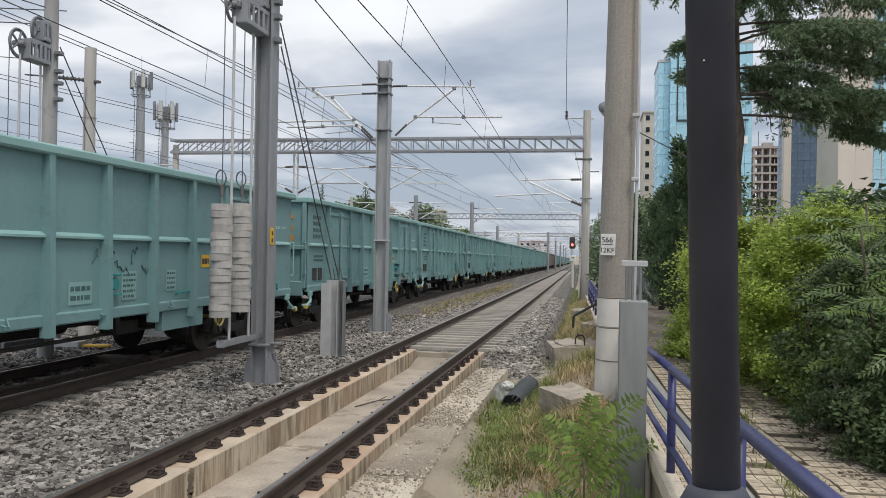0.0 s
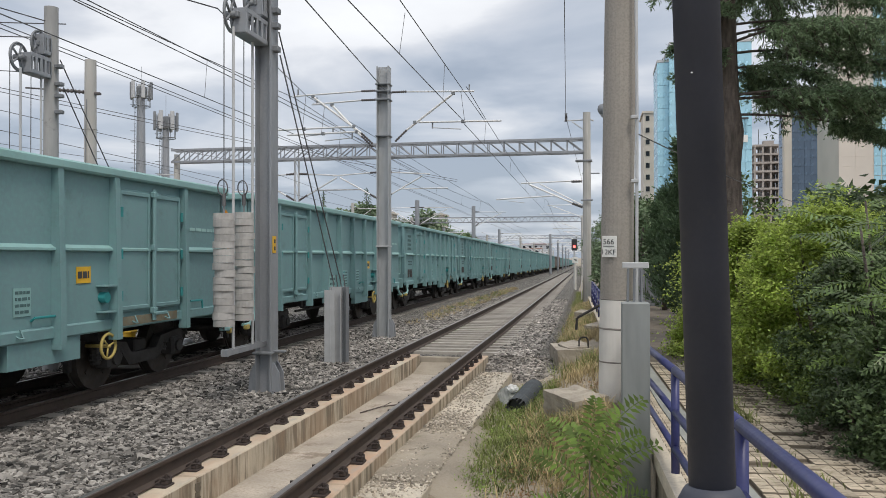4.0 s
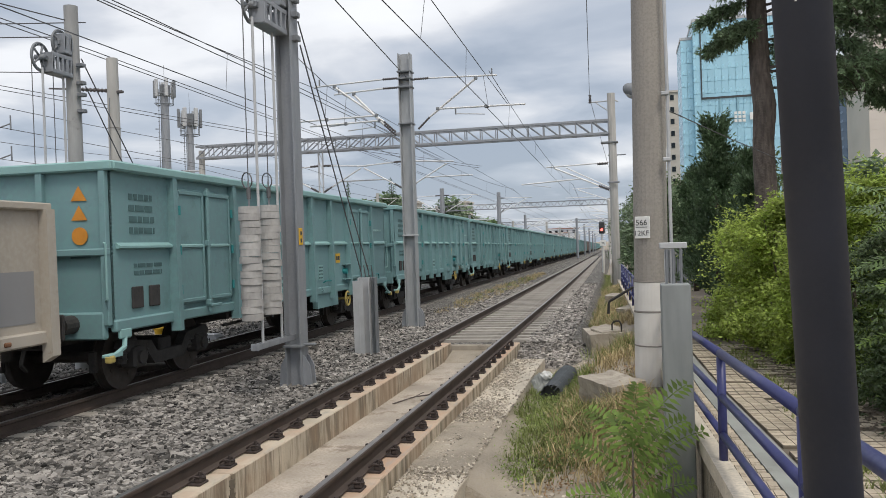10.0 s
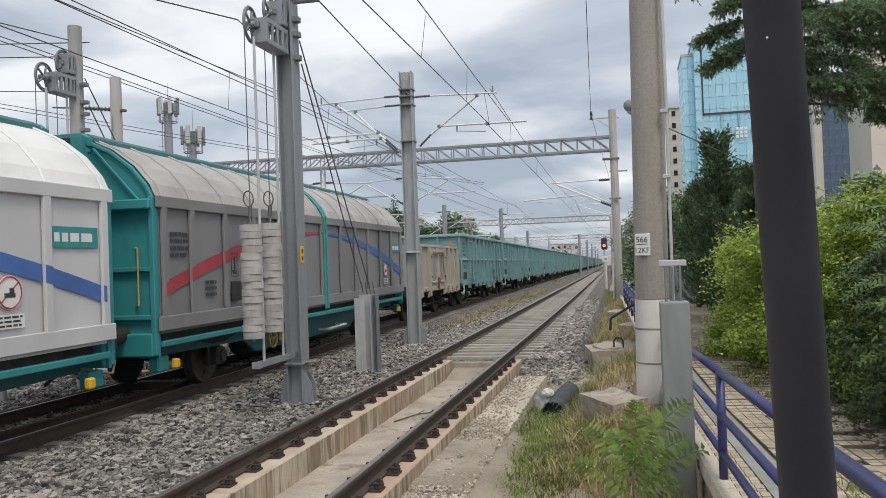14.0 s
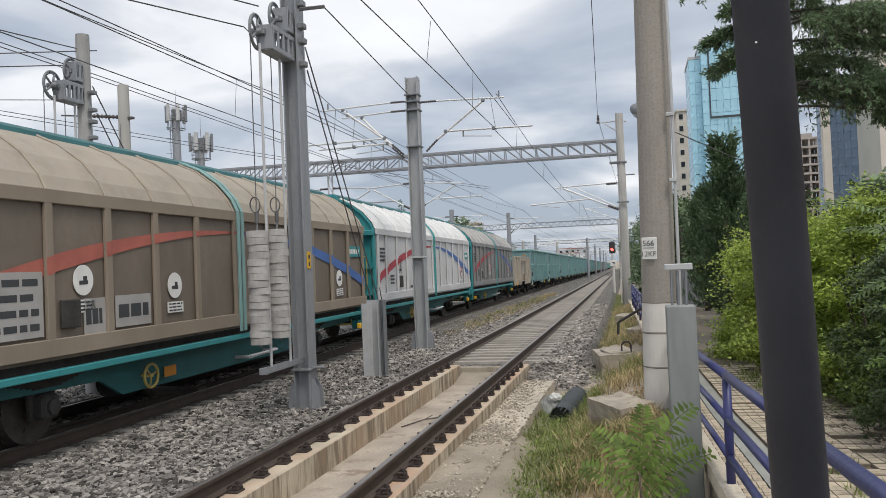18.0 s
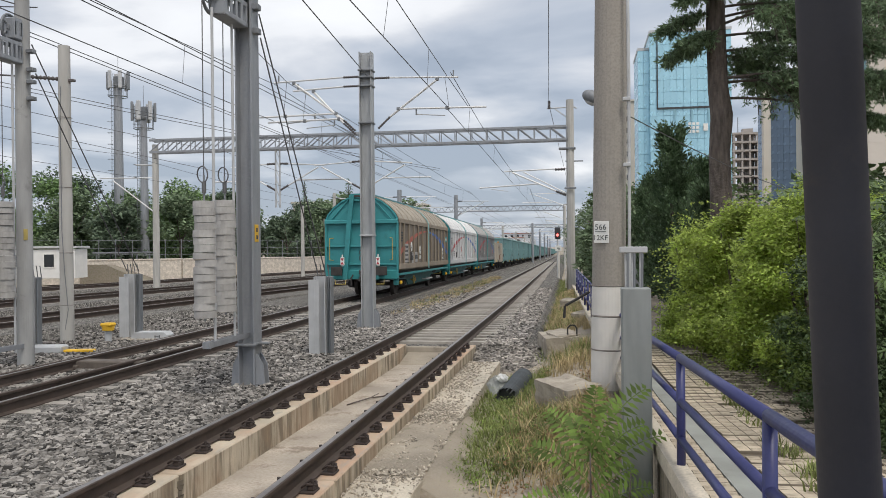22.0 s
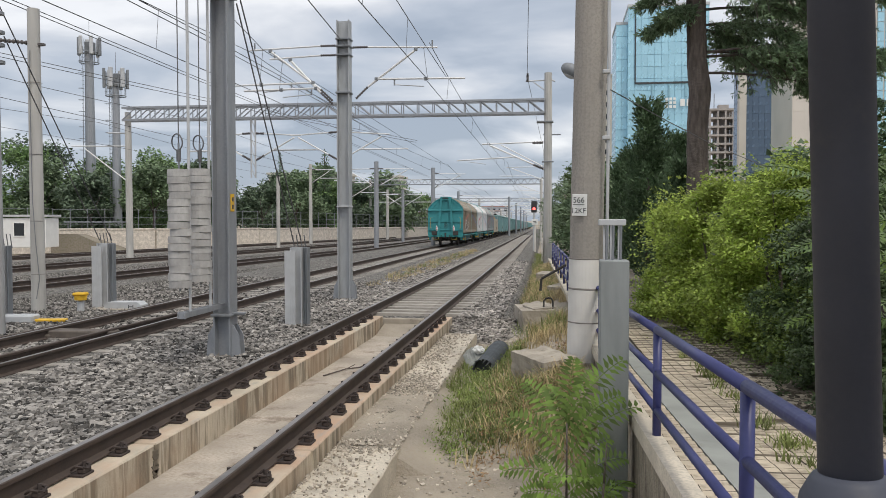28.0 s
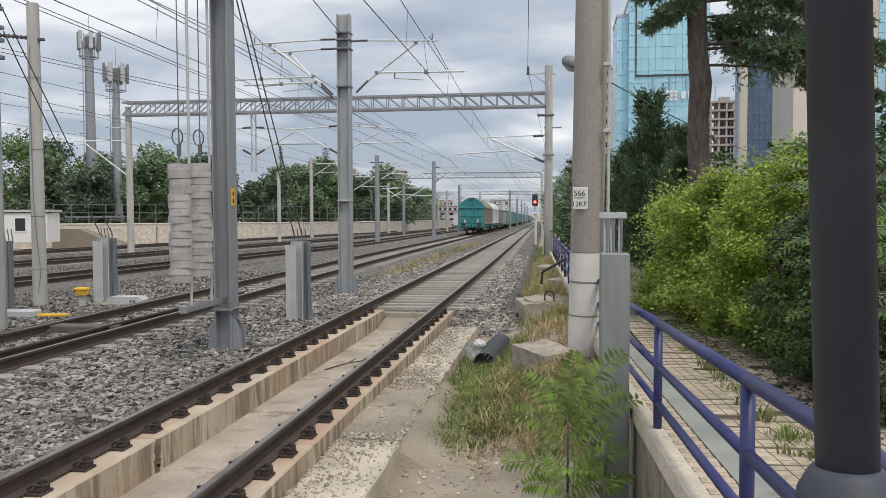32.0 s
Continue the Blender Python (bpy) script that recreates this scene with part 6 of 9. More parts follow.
part("earth_cable", bm, M_GALVD, mast_d)
wire([(-12.95, 16.5, 6.25), (-20, 15, 6.6)], 0.011)
wire([(-14.2, 12.8, 5.4), (-13.1, 13.3, 5.0)], 0.03, "side_arm", "pale cantilever tube at a concrete mast")


def far_mast(x, y, top, r, arms=(), material=None, name="line_mast"):
    z0 = -0.0085 * past(y) - 0.3
    m = thing(name, pose(x, y, z0), "distant pale line mast with cantilever arms", "mast", "line masts")
    bm = BM()
    rod(bm, (0, 0, 0), (0, 0, top - z0), r * 1.15, r, n=10)
    part("shaft", bm, material or M_MASTL, m)
    for s, reach in arms:
        h = top - z0
        k = 1.0 + max(0, y - 60) / 140
        arm(m, [(0, 0, h - 0.55), (s * (reach + 0.5), 0, h - 0.6)], 0.030 * k)
        arm(m, [(0, 0, h - 2.0), (s * reach, 0, h - 0.7)], 0.035 * k)
        arm(m, [(s * reach * 0.5, 0, h - 1.45), (s * (reach + 1.2), 0, h - 1.45)], 0.030 * k)
        for ia, ib in (((s * 0.15, 0, h - 0.55), (s * 0.55, 0, h - 0.56)), ((s * 0.12, 0, h - 1.95), (s * 0.5, 0, h - 1.6))):
            bm = BM()
            insulator(bm, ia, ib, 0.06)
            part("insulator", bm, M_INSUL, m)
    return m


# the lattice gantry over the yard
GY = 42.0


def gantry():
    g = thing("lattice_gantry", pose(0, 0, 0), "long grey lattice gantry beam spanning all the tracks", "gantry")
    xa, xb, zb, zt = -23.6, -0.60, 7.25, 7.92
    for dy in (-0.28, 0.28):
        bm = BM()
        box(bm, ((xa + xb) / 2, GY + dy, zt), (xb - xa, 0.10, 0.12), 0.01)
        box(bm, ((xa + xb) / 2, GY + dy, zb), (xb - xa, 0.10, 0.12), 0.01)
        part("chord", bm, M_GALV, g)
        n = 28
        for i in range(n):
            x = xa + (xb - xa) * i / n
            x2 = xa + (xb - xa) * (i + 1) / n
            bm = BM()
            up = i < n / 2
            rod(bm, (x, GY + dy, zb if up else zt), (x2, GY + dy, zt if up else zb), 0.035, n=6)
            rod(bm, (x2, GY + dy, zb), (x2, GY + dy, zt), 0.03, n=6)
            part("lattice_bar", bm, M_GALV, g)
    bm = BM()
    for i in range(29):
        x = xa + (xb - xa) * i / 28
        rod(bm, (x, GY - 0.28, zt), (x, GY + 0.28, zt), 0.025, n=5)
        rod(bm, (x, GY - 0.28, zb), (x, GY + 0.28, zb), 0.025, n=5)
    part("cross_bar", bm, M_GALV, g)
    for x, z in ((-16.2, 3.2), (-11.4, 3.0)):
        bm = BM()
        for d in (-0.12, 0.12):
            rod(bm, (x + d, GY, zb), (x + d, GY, zb - z), 0.045, n=6)
        for k in range(6):
            rod(bm, (x - 0.12, GY, zb - z * k / 6), (x + 0.12, GY, zb - z * (k + 1) / 6), 0.025, n=5)
        part("drop_post", bm, M_GALVL, g)
        for s in (1, -1):
            arm(g, [(x + s * 0.6, GY, zb - 0.82), (x + s * 2.7, GY, zb - 0.95)], 0.035)
            arm(g, [(x + s * 0.6, GY, zb - 2.0), (x + s * 2.3, GY, zb - 1.05)], 0.04)
            arm(g, [(x + s * 1.1, GY, zb - 1.72), (x + s * 3.7, GY, zb - 1.72)], 0.035)
            for ia, ib in (((x + s * 0.15, GY, zb - 2.25), (x + s * 0.62, GY, zb - 1.98)), ((x + s * 0.15, GY, zb - 0.8), (x + s * 0.62, GY, zb - 0.82))):
                bm = BM()
                insulator(bm, ia, ib, 0.07)
                part("insulator", bm, M_INSUL, g)
    return g


gantry()
mast_e = far_mast(-23.4, GY, 7.7, 0.17, (), M_MASTL, "gantry_mast")
arm(mast_e, [(0, 0, 6.3), (-3.4, 0, 6.35)], 0.03)
arm(mast_e, [(0, 0, 4.3), (-2.6, 0, 6.2)], 0.035)
arm(mast_e, [(0, 0, 7.0), (-1.2, 0, 7.05)], 0.04, M_GALVL)
mast_f = far_mast(-0.42, GY, 9.3, 0.20, (), M_MASTL, "gantry_mast")
for z, ln in ((6.20, 3.3),):
    arm(mast_f, [(0, 0, z + 0.05), (-ln - 0.1, 0, z - 0.05)], 0.035)
    arm(mast_f, [(0, 0, z - 1.45), (-ln + 0.3, 0, z - 0.1)], 0.045)
    arm(mast_f, [(0, 0, z - 1.35), (-ln + 0.9, 0.02, z - 0.1)], 0.03)
    arm(mast_f, [(-ln + 1.7, 0, z - 0.72), (-ln - 1.4, 0, z - 0.88)], 0.035)
    arm(mast_f, [(-ln - 0.8, 0, z - 0.95), (-ln + 0.1, 0, z - 1.08)], 0.015, M_GALVL)
for ia, ib in (((-0.25, 0, 6.2), (-0.8, 0, 6.19)), ((-0.22, 0, 4.85), (-0.75, 0, 5.08)), ((-1.05, 0, 9.3), (-1.05, 0, 9.75))):
    bm = BM()
    insulator(bm, ia, ib, 0.08)
    part("insulator", bm, M_INSUL, mast_f)
arm(mast_f, [(-1.15, 0, 9.35), (0.2, 0, 9.38), (0.35, 0, 9.3)], 0.035, M_GALVL)
arm(mast_f, [(-0.75, 0, 9.3), (0, 0, 8.75)], 0.025, M_GALVL)
bm = BM()
box(bm, (-0.15, 0, 7.25), (0.85, 0.5, 0.08), 0.01)
box(bm, (0.0, -0.3, 5.2), (0.6, 0.08, 0.08), 0.01)
box(bm, (0.2, 0, 6.6), (0.9, 0.06, 0.06), 0.01)
part("bracket", bm, M_GALVD, mast_f)
bm = BM()
box(bm, (-0.27, -0.2, 0.7), (0.05, 0.3, 1.2), 0.01)
part("white_strip", bm, M_LIME, mast_f)

yard = far_mast(-34.0, 37.8, 10.3, 0.17, (), M_MASTL)
for z in (7.6, 9.3):
    arm(yard, [(0, 0, z), (1.3, 0.3, z + 0.45)], 0.04, M_GALVD)
    arm(yard, [(1.3, 0.3, z + 0.1), (1.3, 0.3, z + 0.9)], 0.04, M_GALVD)
far_mast(-13.9, 62, 6.3, 0.17, ((1, 2.4), (-1, 2.2)), M_GALV)
far_mast(-11.4, 75, 6.6, 0.18, ((1, 2.6),), M_GALV)
far_mast(-23.3, 66, 5.4, 0.14, (), M_MASTL)
far_mast(-24.8, 80, 7.4, 0.16, ((1, 2.0),), M_MASTL)
far_mast(-18.2, 70, 5.6, 0.16, ((1, 2.2),), M_MASTL)
far_mast(-17.5, 92, 5.2, 0.16, ((1, 2.2), (-1, 2.0)), M_GALV)
far_mast(-21.0, 100, 5.5, 0.16, ((1, 2.2),), M_MASTL)
far_mast(-12.6, 105, 5.4, 0.17, ((1, 2.4),), M_GALV)
far_mast(-16.0, 118, 5.0, 0.17, ((1, 2.2),), M_MASTL)
far_mast(-19.8, 135, 5.0, 0.18, ((1, 2.2),), M_MASTL)
for i in range(9):
    y = 80 + 34 * i
    far_mast(line(y, 0.12).x, y, 7.95 - 0.0085 * past(y), 0.2, ((-1, 3.5),), M_MASTL)
for i in range(5):
    y = 140 + 40 * i
    far_mast(line(y, -6.0).x, y, 6.6 - 0.0085 * past(y), 0.2, ((1, 2.4), (-1, 2.4)), M_GALV)
    far_mast(line(y, -12.0).x, y + 9, 6.4 - 0.0085 * past(y), 0.2, ((-1, 2.4),), M_MASTL)
# farther gantries
for y, xa, xb, z in ((112, -26, -2.0, 6.6), (190, -30, -3.5, 5.9)):
    g = thing("lattice_gantry", pose(0, 0, 0), "distant grey lattice gantry beam over the tracks", "gantry")
    bm = BM()
    for zz in (z, z + 0.7):
        box(bm, ((xa + xb) / 2, y, zz), (xb - xa, 0.2, 0.12))
    part("chord", bm, M_GALV, g)
    bm = BM()
    n = 26
    for i in range(n):
        a, b = xa + (xb - xa) * i / n, xa + (xb - xa) * (i + 1) / n
        rod(bm, (a, y, z), ((a + b) / 2, y, z + 0.7), 0.05, n=5)
        rod(bm, ((a + b) / 2, y, z + 0.7), (b, y, z), 0.05, n=5)
    part("lattice", bm, M_GALV, g)
    bm = BM()
    for x in (xa, xb):
        rod(bm, (x, y, -2.5), (x, y, z + 0.8), 0.2, n=10)
    part("leg", bm, M_MASTL, g)


# the signal beside the main track
sg = thing("track_signal", pose(line(60, -0.98).x, 60, -0.6), "colour-light signal showing red on a slim post", "signal")
bm = BM()
rod(bm, (0, 0, 0), (0, 0, 2.9), 0.07, n=10)
part("post", bm, M_GALVL, sg)
bm = BM()
box(bm, (0, 0, 3.32), (0.42, 0.16, 0.86), 0.05)
part("backboard", bm, M_INK, sg, "black signal head")
bm = BM()
for z in (3.62, 3.42, 3.08):
    rod(bm, (0, -0.08, z), (0, -0.20, z), 0.10, n=14)
part("hood", bm, M_INK, sg)
bm = BM()
rod(bm, (0, -0.20, 3.18), (0, -0.21, 3.18), 0.10, n=16)
part("lamp", bm, M_REDLAMP, sg, "lit red lamp")
bm = BM()
box(bm, (0.05, -0.1, 2.2), (0.44, 0.03, 0.42), 0.01)
pl = part("number_board", bm, M_WHITE, sg)
bm = BM()
box(bm, (0.05, -0.118, 2.22), (0.2, 0.004, 0.06))
box(bm, (0.10, -0.118, 2.14), (0.16, 0.004, 0.04))
part("board_mark", bm, M_INK, pl)
bm = BM()
rod(bm, (0.05, 0, 0.0), (0.05, 0, 1.9), 0.09, n=8)
part("relay_post", bm, M_LIME, sg)

# boxes beside the switch
b = thing("point_machine", pose(-9.78, 17.35, -0.24, 0, 0, 6), "low pale grey point machine box beside the switch", "point machine")
bm = BM()
prism(bm, [(-0.42, 0.0), (0.42, 0.0), (0.42, 0.12), (0.34, 0.19), (-0.34, 0.19), (-0.42, 0.12)], -0.20, 0.20)
part("housing", bm, M_GALVL, b)
bm = BM()
box(bm, (0.14, -0.203, 0.09), (0.02, 0.004, 0.07))
box(bm, (0.24, -0.203, 0.09), (0.02, 0.004, 0.07))
box(bm, (0.19, -0.203, 0.09), (0.10, 0.004, 0.015))
part("housing_mark", bm, M_INK, b)
bm = BM()
box(bm, (-0.1, -0.06, 0.02), (1.2, 0.5, 0.06), 0.02)
part("bed_plate", bm, M_OLDC, b)
b = thing("point_machine", pose(-10.75, 14.75, -0.24, 0, 0, 10), "long pale grey point machine on the ballast", "point machine")
bm = BM()
box(bm, (0, 0, 0.10), (0.95, 0.34, 0.16), 0.03)
part("housing", bm, M_GALVL, b)
bm = BM()
box(bm, (0.75, 0.02, 0.06), (0.6, 0.2, 0.05), 0.01)
part("cover_bar", bm, M_YEL, b, "yellow cover bar")
b = thing("track_box", pose(-10.5, 16.7, -0.26), "yellow-capped track connection box on a grey post", "connection box")
bm = BM()
rod(bm, (0, 0, 0), (0, 0, 0.30), 0.075, n=12)
part("post", bm, M_GALVL, b)
bm = BM()
rod(bm, (0, 0, 0.30), (0, 0, 0.40), 0.13, 0.14, n=16)
box(bm, (0, 0, 0.43), (0.27, 0.27, 0.08), 0.03)
part("cap", bm, M_YEL, b)
b = thing("track_box", pose(-10.34, 11.58, -0.26), "yellow-capped track connection box on a grey post", "connection box")
bm = BM()
rod(bm, (0, 0, 0), (0, 0, 0.36), 0.085, n=12)
part("post", bm, M_GALVL, b)
bm = BM()
rod(bm, (0, 0, 0.36), (0, 0, 0.42), 0.13, 0.14, n=16)
box(bm, (0, 0, 0.46), (0.24, 0.24, 0.08), 0.03)
part("cap", bm, M_YEL, b)


# ---------------------------------------------------------------- the near side: poles, footway, railing
pole = thing("lamp_post", pose(0.3624, 0.8974, 0.2, -2.29, -1.32, 0), "charcoal painted steel lamp post with stepped collar", "post")
bm = BM()
rod(bm, (0, 0, 1.30), (0, 0, 5.5), 0.0337, 0.0423, n=48)
part("shaft", bm, M_POLE, pole, smooth=True)
bm = BM()
prof = [(0.0337, 1.368), (0.0395, 1.365), (0.0430, 1.360), (0.0535, 1.341), (0.0555, 1.332), (0.0555, 1.316), (0.0530, 1.308), (0.053, 0.06), (0.09, 0.05), (0.09, 0.0)]
n = 48
rowsv = [[bm.verts.new((r * math.cos(2 * math.pi * i / n), r * math.sin(2 * math.pi * i / n), z)) for i in range(n)] for r, z in prof]
for a, b in zip(rowsv, rowsv[1:]):
    for i in range(n):
        bm.faces.new((a[i], a[(i + 1) % n], b[(i + 1) % n], b[i]))
part("collar", bm, M_POLE, pole, smooth=True)
bm = BM()
rod(bm, (-0.0131, -0.0315, 1.985), (-0.0137, -0.0332, 1.985), 0.0014, n=8)
part("paint_speck", bm, M_WHITE, pole)
bm = BM()
prism(bm, [(0.0535 * math.cos(math.radians(a)), 0.0535 * math.sin(math.radians(a))) for a in range(200, 251, 5)] + [(0.0541 * math.cos(math.radians(a)), 0.0541 * math.sin(math.radians(a))) for a in range(250, 199, -5)], 1.20, 1.285, "z")
part("sticker", bm, M_WHITE, pole, "worn white paper sticker")

col = thing("steel_box_column", pose(0.46, 6.55, -0.75), "short dull grey steel box column with a pipe bracket", "column")
bm = BM()
box(bm, (0, 0, 1.14), (0.225, 0.22, 2.27), 0.008)
part("box_post", bm, M_COLUMN, col)
bm = BM()
for x in (-0.06, -0.01, 0.05):
    rod(bm, (x, 0.02, 2.2), (x + 0.005, 0.02, 2.55), 0.011, n=6)
part("threaded_rod", bm, M_GALVD, col)

mast_g = concrete_mast(0.375, 10.95, -0.35, 9.5, 0.222, 0.205, "thick round concrete mast with whitewashed foot", M_MASTC, 0.95)
for a, b in ((0.30, 0.815), (0.835, 1.26), (1.285, 1.66)):
    bm = BM()
    rod(bm, (0, 0, a), (0, 0, b), 0.2255, 0.2245, n=32)
    part("whitewash", bm, M_LIME, mast_g, "peeling whitewash coat")
for z in (0.82, 1.265, 1.665):
    bm = BM()
    ring(bm, (0, 0, z + 0.006), (0, 0, 1), 0.2235, 0.008, 32, 5)
    part("steel_band", bm, M_BAND, mast_g)
bm = BM()
box(bm, (-0.108, -0.222, 2.38), (0.20, 0.012, 0.285), 0.004, pose(0, 0, 0, 0, 0, -18))
plt = part("marker_plate", bm, M_WHITE, mast_g, "white kilometre marker plate")


def lettering(text, parent, m, size, material):
    cu = bpy.data.curves.new("lettering", "FONT")
    cu.body, cu.size, cu.extrude, cu.align_x = text, size, 0.001, "CENTER"
    tmp = bpy.data.objects.new("lettering", cu)
    scene.collection.objects.link(tmp)
    dg = bpy.context.evaluated_depsgraph_get()
    me = bpy.data.meshes.new_from_object(tmp.evaluated_get(dg))
    bpy.data.objects.remove(tmp)
    me.materials.clear()
    me.materials.append(material)
    ob = new("lettering", me)
    ob.parent = parent
    ob.matrix_basis = m
    return ob


face = pose(-0.108, -0.222, 2.38, 0, 0, -18)
lettering("566", plt, face @ pose(-0.01, -0.009, 0.03, 90), 0.105, M_INK)
lettering("12KF", plt, face @ pose(-0.01, -0.009, -0.105, 90), 0.095, M_INK)
bm = BM()
box(bm, (0, 0, 0), (0.15, 0.004, 0.008))
o = part("plate_line", bm, M_INK, plt)
o.matrix_basis = face @ pose(-0.01, -0.009, 0.005)
# conduit down the mast, behind the column
cd = thing("conduit", pose(0, 0, 0), "thin grey steel conduit on the concrete mast", "pipe")
bm = BM()
tube(bm, [(0.66, 10.72, 1.2), (0.67, 10.70, 3.75), (0.665, 10.70, 5.2), (0.68, 10.72, 9.0)], 0.022, 8)
part("tube", bm, M_GALVL, cd)
bm = BM()
for z in (2.9, 3.75):
    box(bm, (0.64, 10.70, z), (0.10, 0.08, 0.05), 0.008)
part("pipe_clip", bm, M_GALVL, cd)
bm = BM()
box(bm, (0.50, 7.4, 1.82), (0.24, 0.10, 0.055), 0.006)
for x in (0.43, 0.49, 0.56):
    rod(bm, (x, 7.4, 0.6), (x, 7.4, 1.85), 0.010, n=6)
part("crossbar", bm, M_GALVL, cd)

# street lamp head behind the mast
sl_ = thing("street_lamp", pose(0.50, 26.0, -0.4), "grey cobra-head street lamp on a thin pole", "street lamp")
bm = BM()
tube(bm, [(0.16, 0, 0), (0.14, 0, 6.5), (0.05, 0, 6.85), (-0.12, 0, 7.0)], 0.035, 8)
part("pole", bm, M_GALVL, sl_)
bm = BM()
bmesh.ops.create_uvsphere(bm, u_segments=14, v_segments=8, radius=1, matrix=Matrix.Translation((-0.05, 0, 6.92)) @ Matrix.Rotation(0.5, 4, "Y") @ Matrix.Diagonal((0.34, 0.20, 0.22, 1)))
part("lamp_head", bm, M_GALVD, sl_, smooth=True)
bm = BM()
bmesh.ops.create_uvsphere(bm, u_segments=14, v_segments=8, radius=1, matrix=Matrix.Translation((-0.06, 0, 6.86)) @ Matrix.Rotation(0.5, 4, "Y") @ Matrix.Diagonal((0.26, 0.16, 0.19, 1)))
part("lens", bm, M_GALVL, sl_, smooth=True)


def path_z(y):
    return 0.56 - 0.04 * y if y < 9 else max(0.20 - 0.012 * (y - 9), -0.25)


def edge_x(y):
    return 0.80 - 0.028 * y


def footway():
    f = thing("footway", pose(0, 0, 0), "cream paved footway with dirty joints beside the railing", "footway", kind="structure")
    ys = [-3 + 0.5 * i for i in range(0, 30)] + [13 + 2 * i for i in range(24)]
    for nm, a, b, dz, mt, lb in (("base", 0.01, 0.2, -0.03, M_BANK, "old dirty retaining edge"), ("bedding", 0.15, 3.6, -0.02, M_JOINT, "dark dirty bedding between the pavers"), ("kerb", -0.02, 0.10, 0.02, M_CONC, "worn cream kerb"), ("drain_cover", 0.30, 0.52, 0.012, M_GREYC, "smooth grey drain cover strip")):
        bm = BM()
        rows = []
        for y in ys:
            x, z = edge_x(y), path_z(y)
            rows.append([bm.verts.new(p) for p in ((x + a, y, z - (0.10 if nm == "kerb" else 1.1)), (x + a, y, z + dz), (x + b, y, z + dz), (x + b, y, z - (0.10 if nm == "kerb" else 1.1)))])
        for p, q in zip(rows, rows[1:]):
            for i in range(3):
                bm.faces.new((p[i], p[i + 1], q[i + 1], q[i]))
        part(nm, bm, mt, f, lb)
    rnd = random.Random(4)
    me = {}
    cells = []
    for i in range(0, 75):
        for j in range(0, 5):
            cells.append((i, j))
    # a pressed paver: nine raised squares with dirt-filled grooves
    bm = BM()
    bmesh.ops.create_grid(bm, x_segments=3, y_segments=2, size=0.5)
    for v in bm.verts:
        v.co = Vector((v.co.x * 0.298, v.co.y * 0.198, 0.014))
    before = list(bm.faces)
    rim = bmesh.ops.inset_individual(bm, faces=before, thickness=0.0055, depth=0.009)["faces"]
    for fc in rim:
        fc.material_index = 1
    edge = [e for e in bm.edges if e.is_boundary]
    ext = bmesh.ops.extrude_edge_only(bm, edges=edge)["geom"]
    for v in ext:
        if isinstance(v, bmesh.types.BMVert):
            v.co.z -= 0.04
    tile = mesh("tile", bm, M_PATH)
    tile.materials.append(M_JOINT)
    for i, j in cells:
        y = 1.2 + 0.2 * i
        if y > 13.5:
            continue
        x = edge_x(y) + 0.56 + 0.30 * j + 0.15
        if rnd.random() < 0.05 + 0.10 * (j > 2):
            continue
        o = new("tile", tile)
        o.parent = f
        o.matrix_basis = pose(x, y, path_z(y) - 0.018 + rnd.uniform(-0.006, 0.006), math.degrees(math.atan(-0.04)) + rnd.uniform(-0.8, 0.8), rnd.uniform(-0.8, 0.8), 1.6 + rnd.uniform(-0.8, 0.8))
    for i in range(0, 60):
        y = 1.3 + 0.21 * i
        o = new("tile", tile)
        o.parent = f
        o.matrix_basis = Matrix.Translation((edge_x(y) + 0.20, y, path_z(y) - 0.014)) @ Matrix.Diagonal((0.62, 1.05, 1, 1))


footway()


def litter_bank():
    """Soil and leaf litter spilling from under the hedge over the paving."""
    bm = BM()
    rows = []
    for i in range(76):
        y = 3.0 + 0.18 * i
        r = []
        for j in range(16):
            u = 1.28 + 0.14 * j
            x = edge_x(y) + u
            h = -0.012 + 0.04 * (u - 1.28) + 0.055 * noise.noise((x * 2.1, y * 1.3, 2)) + 0.02 * noise.noise((x * 7, y * 7, 5))
            r.append(bm.verts.new((x, y, path_z(y) + h)))
        rows.append(r)
    for p, q in zip(rows, rows[1:]):
        for j in range(15):
            bm.faces.new((p[j], p[j + 1], q[j + 1], q[j]))
    solid("soil_spill", bm, M_MULCH, "dark soil and leaf litter spilling over the footway", "soil", kind="structure")


litter_bank()


def railing():
    r = thing("footway_railing", pose(0, 0, 0), "navy blue tubular steel railing with three rails", "railing")
    def top(y):
        return 1.025 - 0.04 * (y - 7.2) if y < 9 else 0.953 - 0.006 * (y - 9)
    def xx(y):
        return edge_x(y) + 0.06
    ys = [1.0 - 2.35 * 1, 1.0, 3.35, 5.70, 8.05, 10.4, 12.75, 15.1, 17.5, 20, 22.5, 25, 27.5, 30, 32.5, 35]
    for d in (0.0, 0.30, 0.56):
        for a, b in zip(ys, ys[1:]):
            bm = BM()
            rod(bm, (xx(a), a, top(a) - d), (xx(b), b, top(b) - d), 0.031 if d == 0 else 0.026, n=16)
            part("rail_tube", bm, M_BLUE, r, smooth=True)
    for y in ys:
        bm = BM()
        rod(bm, (xx(y), y, path_z(y) - 0.05), (xx(y), y, top(y) - 0.02), 0.030, n=16)
        part("post", bm, M_BLUE, r, smooth=True)
    # bent end of an older rail
    bm = BM()
    tube(bm, [(0.22, 17.5, 0.86), (-0.30, 17.5, 0.56), (-0.32, 17.5, 0.30)], 0.028, 8)
    part("bent_rail_end", bm, M_BLACK, r, "bent dark rail end")


